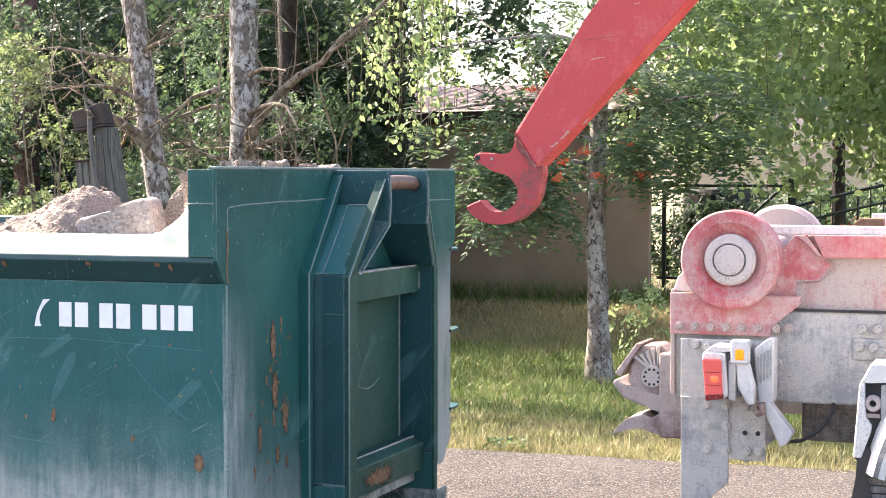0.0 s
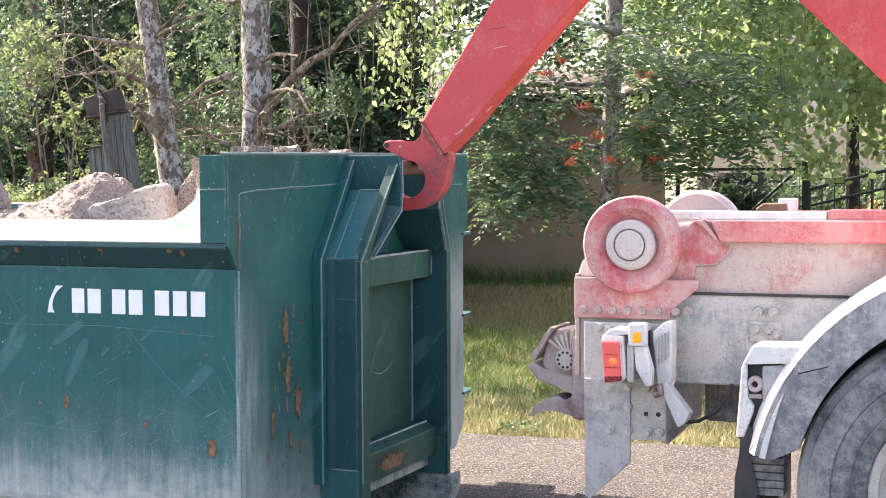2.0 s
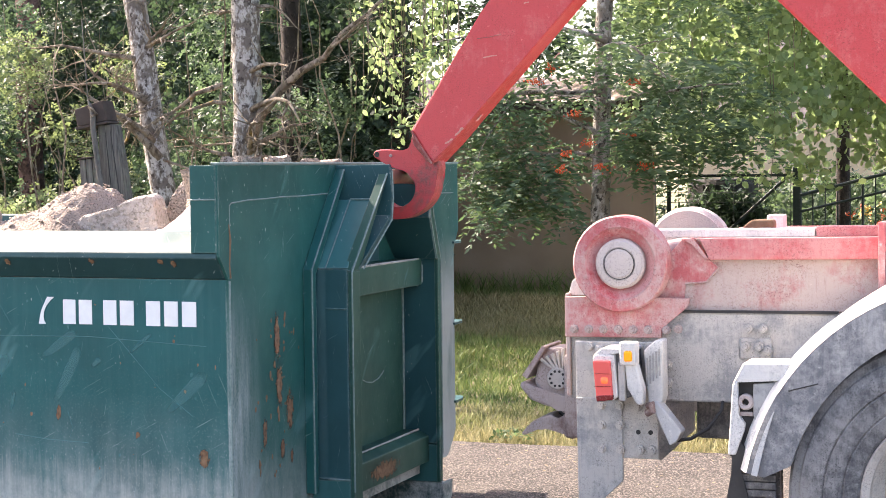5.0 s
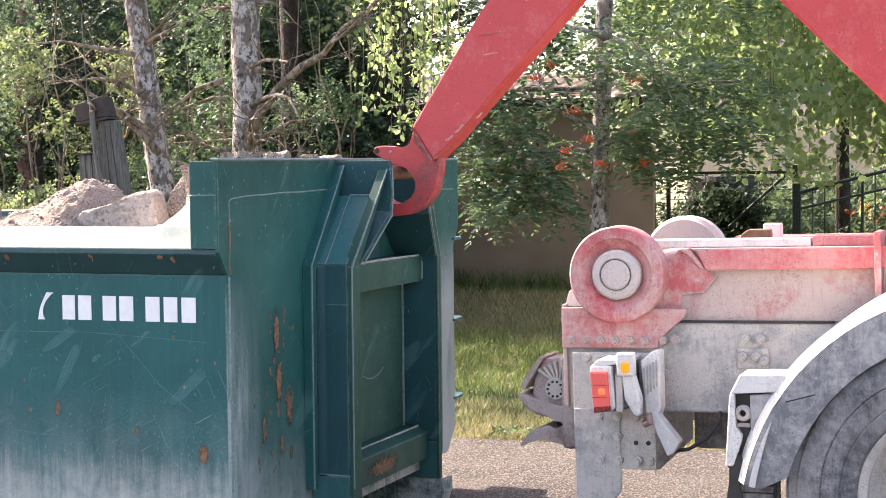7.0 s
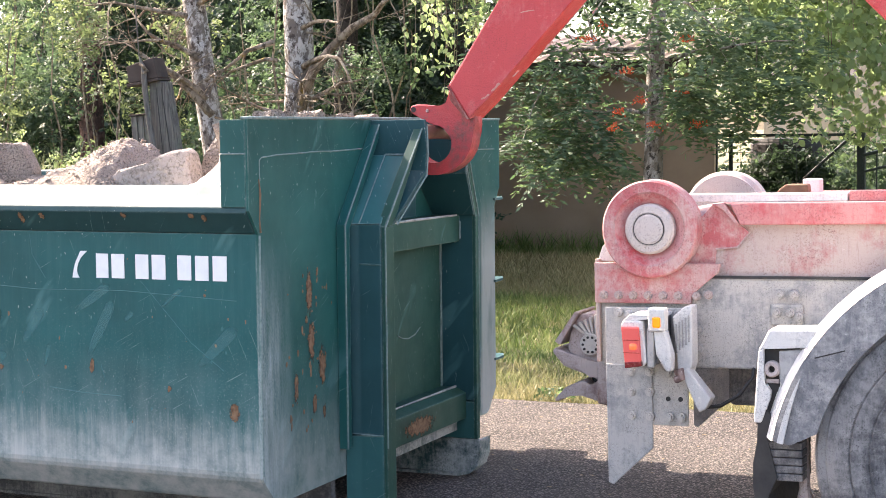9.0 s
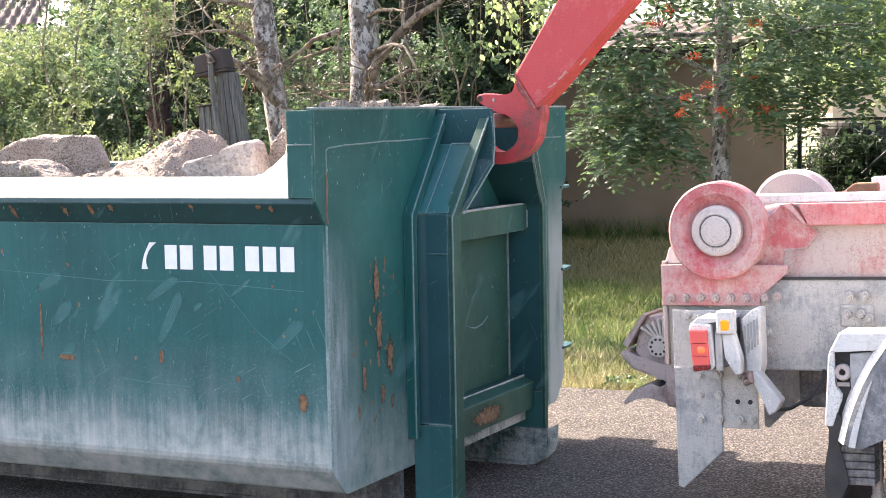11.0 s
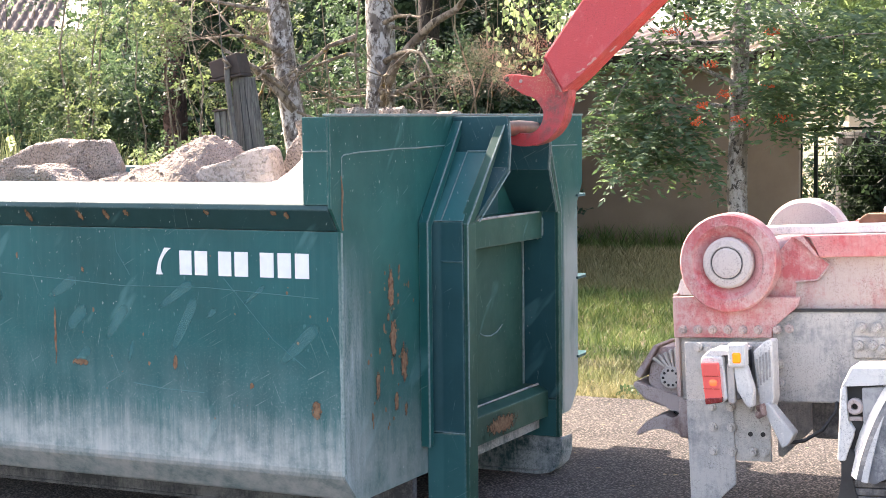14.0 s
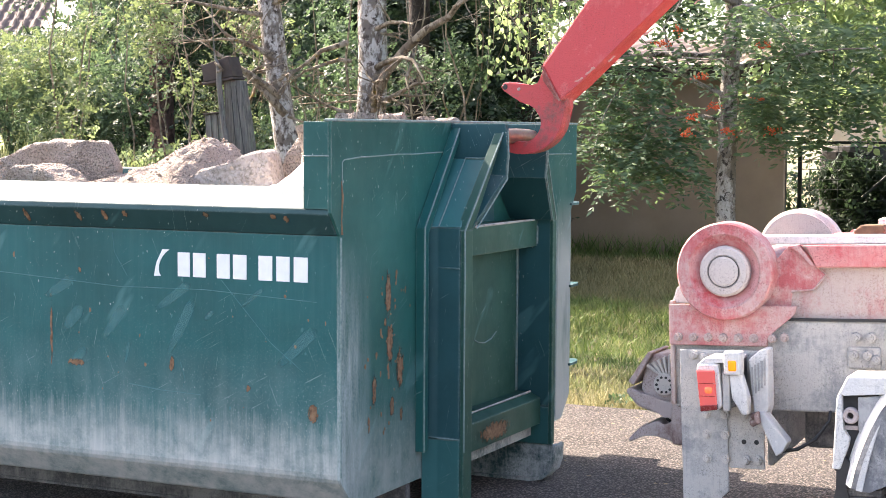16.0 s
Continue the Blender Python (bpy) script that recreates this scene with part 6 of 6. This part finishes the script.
        co = np.stack([pos - dirs * l2, pos + w * w2, pos + dirs * l2, pos - w * w2], 1).reshape(-1, 3)
        quads(name, co, np.arange(len(pos))[:, None] * 4 + np.array([[0, 1, 2, 3]]), mat, t, label)

    fronds("crown", np.concatenate([tw, ex]), M_LEAF_F)
    hub = np.array([(nr.uniform(-1.75, -0.72), nr.uniform(6.9, 7.8), nr.uniform(1.10, 2.15)) for _ in range(40)])
    hub = hub[hub[:, 2] > 1.15 + 0.45 * np.abs(hub[:, 0] + 1.05)]
    fronds("low_bough", clumps(nr, 195, hub, 0.11, 0.65), M_LEAF_S, "low bough, its shade put into a duller green")
    # berries
    base = bmesh.new()
    bmesh.ops.create_icosphere(base, subdivisions=1, radius=1)
    bv = np.array([v.co[:] for v in base.verts])
    bf = np.array([[v.index for v in q.verts] for q in base.faces])
    base.free()
    for x, y, z in ((-0.42, 6.75, 1.62), (-0.52, 6.7, 1.80), (-0.68, 6.75, 1.72), (-0.95, 6.8, 2.28), (-0.62, 6.7, 2.02), (-0.20, 6.8, 1.85), (-0.18, 6.8, 2.25), (-0.80, 6.75, 2.38), (-0.72, 6.7, 1.60), (-0.12, 6.9, 1.62)):
        k = 34
        c = np.array([x, y, z]) + nr.normal(size=(k, 3)) * np.array([0.028, 0.028, 0.016])
        v = (c[:, None, :] + bv[None] * 0.0075).reshape(-1, 3)
        ff = (np.arange(k)[:, None, None] * len(bv) + bf[None]).reshape(-1, 3)
        quads("berry_cluster", v, ff, M_BERRY, t, "orange-red berry cluster", kind="stuff")
    # weeping birch over the yard
    WX = -0.16
    wb = (WX, 19.0, -0.05)
    t = thing("weeping_birch", wb, "weeping birch with hanging light green twigs", "tree")
    part("trunk", trunk([wb, (WX, 19.0, 1.6), (WX + 0.1, 18.6, 7.5)], 0.105, 0.085, 21), M_DARKBARK, t, "trunk with shade put into its bark colour", smooth=True)
    nr = np.random.default_rng(21)
    bm = bmesh.new()
    pos = []
    for _ in range(1080):
        x, y = nr.uniform(-1.0, 3.4), nr.uniform(8.4, 11.2)
        z0 = nr.uniform(1.55, 5.2)
        if noise.noise((x * 1.1, y * 0.8, z0 * 0.9)) < -0.16 or z0 < 1.5 + 0.45 * max(0, -x):
            continue
        m, ln = int(nr.uniform(26, 60)), nr.uniform(0.25, 0.6)
        zz = z0 - nr.uniform(-0.5, 0.5, m) * ln
        wide = 0.05 + 0.10 * nr.uniform(0, 1)
        pos.append(np.stack([x + 0.3 * (zz - z0) * nr.normal() + nr.normal(size=m) * wide, y + nr.normal(size=m) * wide, zz], 1))
        if nr.uniform() < 0.3:
            tube(bm, [(x, y, z0 + ln), (x + 0.02, y, z0), (x, y, z0 - ln * 0.5)], [0.005, 0.004, 0.002], 3)
    for k in range(9):
        x = -1.0 + 0.5 * k
        tube(bm, [(WX + 0.05, 18.8, 5.2), ((x + WX) / 2, 14.2, 6.0), (x, 9.4, 5.4)], [0.05, 0.035, 0.015], 6)
    tagged(part("twigs", bm, M_TWIG, t), kind="stuff")
    co, f = leaves(np.concatenate(pos), 0.056, nr, droop=0.5, long=1.4)
    quads("crown", co, f, M_LEAF_B, t)
    # hanging bough of a nearer birch in the gap of sky
    nr = np.random.default_rng(33)
    ob = thing("overhanging_bough", (-2.1, 7.4, 0), "hanging birch bough with bright green leaves", "tree")
    bm, pos = bmesh.new(), []
    for _ in range(34):
        x, y = nr.uniform(-2.55, -1.75), nr.uniform(6.8, 7.8)
        low, high = nr.uniform(1.75, 2.5), nr.uniform(3.2, 4.2)
        m = 42
        zz = nr.uniform(low, high, m)
        pos.append(np.stack([x + 0.06 * np.sin(zz * 3 + x * 9) + nr.normal(size=m) * 0.04, y + nr.normal(size=m) * 0.04, zz], 1))
        tube(bm, [(x, y, high), (x + 0.03, y, (low + high) / 2), (x, y, low)], [0.006, 0.004, 0.002], 3)
    tube(bm, [(-3.1, 6.4, 4.6), (-2.6, 7.0, 4.4), (-1.7, 7.4, 4.0)], [0.06, 0.04, 0.02], 6)
    tagged(part("twigs", bm, M_TWIG, ob), kind="stuff")
    co, f = leaves(np.concatenate(pos), 0.036, nr, droop=0.8)
    quads("leaves", co, f, M_LEAF_B, ob)
    # dark pine trunk deep in the thicket
    pt = thing("pine_trunk", (-9.4, 12.3, 0), "dark reddish pine trunk in the thicket", "tree")
    part("trunk", trunk([(-9.4, 12.3, -0.1), (-9.4, 12.3, 3), (-9.3, 12.3, 8)], 0.17, 0.14, 41), M_PINE, pt, smooth=True)
    for x, y in ((-5.6, 10.6), (-4.4, 9.4), (-3.9, 11.0)):
        pt = thing("dark_trunk", (x, y, 0), "trunk in the thicket, shade put into its bark colour", "tree")
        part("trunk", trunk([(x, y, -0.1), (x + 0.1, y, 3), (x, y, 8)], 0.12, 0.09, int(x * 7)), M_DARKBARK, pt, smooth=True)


def build_thicket():
    """Shrubs and saplings behind the birches, from low weeds to high crowns."""
    nr = np.random.default_rng(77)

    def mass(name, n, centres, spread, size, mat, label, droop=0.4):
        p = clumps(nr, n // 9, centres, spread)
        # a gap towards the cottage roof
        k = (2.95 - p[:, 0]) / (p[:, 1] + 5.3)
        up = (p[:, 2] - 1.6) / ((p[:, 1] + 5.3) * np.sqrt(1 + k * k))
        p = p[~((k > 0.775 + 0.3 * np.maximum(0, 0.075 - up)) & (up > 0.058) & (nr.uniform(size=len(p)) < 0.96))]
        co, f = sprays(p, size, nr, droop=droop)
        quads(name, co, f, mat, label=label, category="shrubs", kind="stuff")

    def scatter(n, xs, ys, zs, slope):
        """Clump centres left of the line that runs back from the yard along the end of the thicket."""
        c = []
        while len(c) < n:
            p = (nr.uniform(*xs), nr.uniform(*ys), nr.uniform(*zs))
            if (2.9 - p[0]) / (p[1] + 5.4) > slope:
                c.append(p)
        return np.array(c)
    # back wall of leaves, dense and high
    c = scatter(380, (-17, -3.4), (11.8, 16.0), (0, 4.7), 0.425)
    c = c[((2.9 - c[:, 0]) / (c[:, 1] + 5.4) > 0.43) | (c[:, 2] < 2.9)]
    c = c[(c[:, 1] < 14.2) | (c[:, 2] < 3.4)]
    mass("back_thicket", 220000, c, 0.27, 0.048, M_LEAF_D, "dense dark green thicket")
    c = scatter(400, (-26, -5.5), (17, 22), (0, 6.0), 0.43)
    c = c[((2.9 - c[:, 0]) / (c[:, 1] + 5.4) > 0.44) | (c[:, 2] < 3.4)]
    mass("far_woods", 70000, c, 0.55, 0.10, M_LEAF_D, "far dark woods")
    # filling leaves behind the birches, their shade given by the dark leaf colour
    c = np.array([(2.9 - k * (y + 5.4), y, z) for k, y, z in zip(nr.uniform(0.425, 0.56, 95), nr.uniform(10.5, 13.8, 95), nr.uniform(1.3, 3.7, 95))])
    mass("shade_leaves", 42000, c, 0.27, 0.05, M_LEAF_D, "leaves behind the birches, shade put into their dark green")
    # high crowns to the other side of the open sky
    c = np.array([(nr.uniform(-3.2, 5), nr.uniform(12, 20), nr.uniform(2.7, 7)) for _ in range(280)])
    c = c[(2.9 - c[:, 0]) / (c[:, 1] + 5.4) < 0.312]
    mass("high_crowns", 60000, c, 0.42, 0.06, M_LEAF, "high leafy crowns")
    # middle layer of sunlit saplings
    c = scatter(330, (-10.5, -3.2), (7.8, 11), (0.2, 3.6), 0.44)
    c = c[(noise_at(c * 1.3) > 0.0)]
    k = (2.9 - c[:, 0]) / (c[:, 1] + 5.4)
    c, k = c[(k < 0.55) | (k > 0.70) | (c[:, 2] < 2.1)], k[(k < 0.55) | (k > 0.70) | (c[:, 2] < 2.1)]
    c = c[nr.uniform(size=len(c)) < np.where(k > 0.66, 1.0, np.where(k > 0.52, 0.4, 0.12))]
    mass("saplings", 80000, c, 0.16, 0.029, M_LEAF_W, "sunlit leafy saplings")
    # sunlit shrub on the open side of the birches
    c = np.array([(nr.uniform(-9.5, -5.2), nr.uniform(6.6, 9.0), nr.uniform(0.2, 2.7)) for _ in range(110)])
    c = c[noise_at(c * 1.7) > -0.02]
    mass("sunlit_shrub", 38000, c, 0.15, 0.024, M_LEAF_Y, "shrub with sunlight put into its pale green")
    # thin stems and dead twigs through the thicket
    bm, tr = bmesh.new(), random.Random(5)
    for _ in range(48):
        y = tr.uniform(6.4, 11)
        x = 2.9 - tr.uniform(0.44, 0.85) * (y + 5.4)
        lean = tr.gauss(0, 0.3)
        h = tr.uniform(1.6, 4.2)
        pts = [(x + lean * q * q + tr.gauss(0, 0.05), y + tr.gauss(0, 0.05), h * q) for q in (0, 0.2, 0.4, 0.55, 0.7, 0.85, 1.0, 1.15)]
        tube(bm, pts, [0.015, 0.014, 0.012, 0.010, 0.008, 0.006, 0.004, 0.002], 5)
    single("thicket_stems", bm, M_TWIG, "thin bare stems in the thicket", "shrubs", kind="stuff")
    # sprigs against the sky
    c = np.array([(2.9 - k * (y + 5.4), y, z) for k, y, z in zip(nr.uniform(0.28, 0.44, 70), nr.uniform(8.5, 10.5, 70), nr.uniform(2.75, 5.2, 70))])
    mass("sky_sprigs", 7000, c, 0.17, 0.055, M_LEAF_D, "dark leafy sprigs against the sky")
    # ivy-like shrub in front of the shed wall
    c = scatter(120, (-6.5, -3.0), (9.5, 12.5), (0.3, 2.0), 0.415)
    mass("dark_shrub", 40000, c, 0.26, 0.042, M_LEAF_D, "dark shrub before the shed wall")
    # pale weeds on the verge
    c = np.array([(nr.uniform(-11, -4.6), nr.uniform(5.6, 8), nr.uniform(0.1, 1.15)) for _ in range(150)])
    # bright birch leaf gives the weeds their sunlit look by colour
    mass("weeds", 15000, c, 0.2, 0.028, M_LEAF_B, "pale green weeds on the verge")
    n = 9000
    x, y = nr.uniform(-11, -3.6, n), nr.uniform(5.4, 7.6, n)
    h, a = nr.uniform(0.5, 1.45, n) + 0.35 * np.clip((-6.0 - x) / 2, 0, 1), nr.uniform(0, 6.28, n)
    b = np.stack([x, y, np.full(n, -0.03)], 1)
    off = np.stack([np.cos(a), np.sin(a), np.zeros(n)], 1) * 0.007
    mid_ = b + np.stack([nr.normal(size=n) * 0.05, nr.normal(size=n) * 0.05, h * 0.6], 1)
    tip = mid_ + np.stack([nr.normal(size=n) * 0.16, nr.normal(size=n) * 0.1, h * 0.4], 1)
    co = np.stack([b - off, b + off, mid_ + off, tip, mid_ - off], 1).reshape(-1, 3)
    quads("tall_grass", co, np.arange(n)[:, None] * 5 + np.array([[0, 1, 2, 3, 4]]), M_GRASSB, label="tall pale grass on the verge", category="grass", kind="stuff")
    # hedge behind the yard
    c = np.array([(nr.uniform(-4.0, 3.5), nr.uniform(20.5, 22.5), nr.uniform(0.1, 1.25)) for _ in range(60)])
    mass("yard_hedge", 14000, c, 0.25, 0.06, M_LEAF_D, "dark hedge behind the yard")
    # potted plants and flowers by the railing
    c = np.array([(nr.uniform(-2.2, 3), nr.uniform(18.3, 22), nr.uniform(0.1, 1.2)) for _ in range(110)])
    mass("yard_shrubs", 16000, c, 0.24, 0.06, M_LEAF, "garden shrubs in the yard")
    c = np.array([(nr.uniform(-2.2, -1.3), nr.uniform(18.25, 18.6), nr.uniform(0.1, 1.15)) for _ in range(40)])
    mass("tank_shrub", 4200, c, 0.13, 0.05, M_LEAF_D, "dark shrub beside the water butt")
    # flower bed by the railing
    for name, mat, dx, label in (("orange_flowers", M_BERRY, 0.0, "orange flowers in the garden bed"), ("yellow_flowers", M_PETAL, 0.25, "yellow flowers in the garden bed")):
        c = np.array([(0.28 + dx * 0.4 + nr.uniform(-0.3, 0.3), nr.uniform(17.9, 18.4), nr.uniform(0.80, 1.08)) for _ in range(26)])
        mass(name, 90, c, 0.04, 0.024, mat, label)
    # a weed at the road's edge, and dead leaves and straw on the asphalt
    c = np.array([(-0.175 + nr.normal() * 0.06, 3.84 + nr.normal() * 0.05, nr.uniform(0.02, 0.07)) for _ in range(8)])
    mass("roadside_weed", 72, c, 0.022, 0.022, M_LEAF_F, "small green weed at the road's edge")
    n = 420
    p = np.stack([nr.uniform(-1.5, 4.2, n), 3.75 - nr.exponential(1.1, n), np.full(n, 0.006)], 1)
    co, f = leaves(p, 0.016, nr, 0.0, 1.7)
    co[:, 2] = 0.005 + 0.25 * np.abs(co[:, 2] - 0.006)
    quads("leaf_litter", co, f, M_LITTER, label="dead leaves and straw lying on the asphalt", category="litter", kind="stuff")
    # sapling on the lawn by the rowan
    c = np.array([(-0.25 + nr.normal() * 0.12, 7.4 + nr.normal() * 0.1, nr.uniform(0.15, 0.75)) for _ in range(26)])
    mass("young_shoots", 230, c, 0.06, 0.036, M_LEAF_B, "young shoots at the foot of the rowan")


def noise_at(c):
    return np.array([noise.noise((p[0] * 0.7, p[1] * 0.7, p[2] * 0.8)) for p in c])


# ---- dust that bursts from the hook bar ----
PUFFS = []


def build_dust():
    k = Mat("dust_specks")
    k.set(k.mix(k.noise(40, 3), (0.36, 0.27, 0.19), (0.50, 0.39, 0.29)), 1.0, spec=0.0)
    nr = np.random.default_rng(91)
    for i in range(6):
        n = 4200
        p = nr.normal(size=(n, 3)) * np.array([0.045, 0.05, 0.038])
        co, f = leaves(p, 0.0017, nr, 0.0, 1.0)
        ob = quads("dust_puff", co, f, k.m, label="thin puff of pale brown dust rising over the headboard", category="dust", kind="stuff")
        PUFFS.append(ob)


# ---- motion ----
TRUCK = [
    (0.0, 0.422, 0.006), (0.5, 0.243, 0.007), (1.0, 0.070, 0.0), (1.3, 0.010, 0.0), (1.5, 0.0, 0.0), (2.0, 0.005, -0.006), (3.0, 0.004, -0.007), (3.5, 0.002, -0.010),
    (4.0, 0.007, -0.017), (6.5, -0.006, -0.099), (7.0, -0.010, -0.103), (8.0, -0.009, -0.103), (8.5, -0.009, -0.099), (9.0, -0.007, -0.083), (9.5, -0.010, -0.086), (10.0, -0.015, -0.124),
    (12.5, -0.018, -0.142), (12.6, -0.019, -0.146), (12.7, -0.021, -0.160), (12.8, -0.024, -0.178), (12.9, -0.027, -0.186), (13.0, -0.030, -0.154), (13.1, -0.030, -0.158), (13.2, -0.031, -0.172), (13.3, -0.032, -0.190), (13.4, -0.033, -0.205), (13.5, -0.033, -0.213), (14.0, -0.036, -0.213), (15.0, -0.035, -0.213), (15.5, -0.037, -0.208), (16.0, -0.037, -0.205)]
ARM = [
    (0.0, 0.470, 0.006, 0), (0.5, 0.269, 0.006, 0), (1.0, 0.076, -0.002, 0), (1.3, 0.012, 0, 0), (1.5, 0, 0, 0), (2.0, 0.003, -0.003, 0), (3.5, 0.002, -0.004, 0), (4.0, 0.005, -0.003, 0), (6.5, 0.003, -0.008, 0.6),
    (8.0, 0.006, -0.006, 0.6), (10.0, 0.006, -0.006, 0.7), (12.5, 0.010, -0.007, 0.7), (12.9, 0.012, -0.006, 0.8), (13.0, 0.033, 0.079, 3.0), (13.1, 0.046, 0.084, 3.7), (13.2, 0.051, 0.086, 4.0), (13.5, 0.055, 0.088, 4.2), (14.0, 0.054, 0.090, 4.3), (16.0, 0.051, 0.091, 4.3)]


def truck_at(t):
    ts, xs, zs = zip(*TRUCK)
    dx, dz = float(np.interp(t, ts, xs)), float(np.interp(t, ts, zs))
    s = 0.19 * abs(dz) if dz < 0 else 0.0
    zr = dz * (1 - 0.234) if dz < 0 else dz
    return dx, zr, pose(TX + dx + s * 1.3, TY, zr, 0, -math.degrees(s), 0)


def arm_at(t):
    ts, xs, zs, aa = zip(*ARM)
    return pose(JOINT[0] + float(np.interp(t, ts, xs)), JOINT[1], JOINT[2] + float(np.interp(t, ts, zs)), 0, float(np.interp(t, ts, aa)), 0)


def motions():
    times = sorted({r[0] for r in TRUCK} | {r[0] for r in ARM})
    walk(truck, [(t, truck_at(t)[2]) for t in times])
    for w, y in zip(wheels, (-0.06 - TY, CW + 0.06 - TY)):
        walk(w, [(t, pose(HUB[0] - TX, y, HUB[1] - truck_at(t)[1], 0, math.degrees(truck_at(t)[0] / 0.52), 0)) for t in times])
    walk(arm, [(t, truck_at(t)[2].inverted() @ arm_at(t)) for t in times])
    # the dust lies on the mound behind the headboard until the bar drops, then drifts up and apart
    for ob, (dx, dz, turn) in zip(PUFFS, ((0, 0, 30), (-0.10, 0.0, -20), (0.09, -0.01, 50), (-0.05, 0.06, -40), (0.06, 0.07, 20), (0.0, 0.03, 60))):
        rows = [(0, pose(-0.12, 1.15, 1.42)), (12.8, pose(-0.12, 1.15, 1.42)), (12.95, pose(-0.12, 1.15, 1.42))]
        for t, x, z, k in ((13.1, 0.08, 1.66, 0.3), (13.2, 0.12, 1.695, 0.45), (13.4, 0.13, 1.72, 1.0), (13.6, 0.14, 1.76, 1.25), (13.9, 0.13, 1.80, 1.8), (14.3, 0.13, 1.87, 2.6), (15.0, 0.10, 2.08, 4.0), (16.0, 0.05, 2.5, 6.0)):
            rows.append((t, pose(x + 0.03 + dx * k, 1.15, z - 0.02 + dz * k, 0, turn * (t - 12.95) * 0.5, 0)))
        walk(ob, rows)


build_ground()
build_container()
build_rubble()
truck, wheels = build_truck()
arm = build_arm()
build_shed()
build_fences()
build_trees()
build_thicket()
build_grass()
build_dust()
motions()
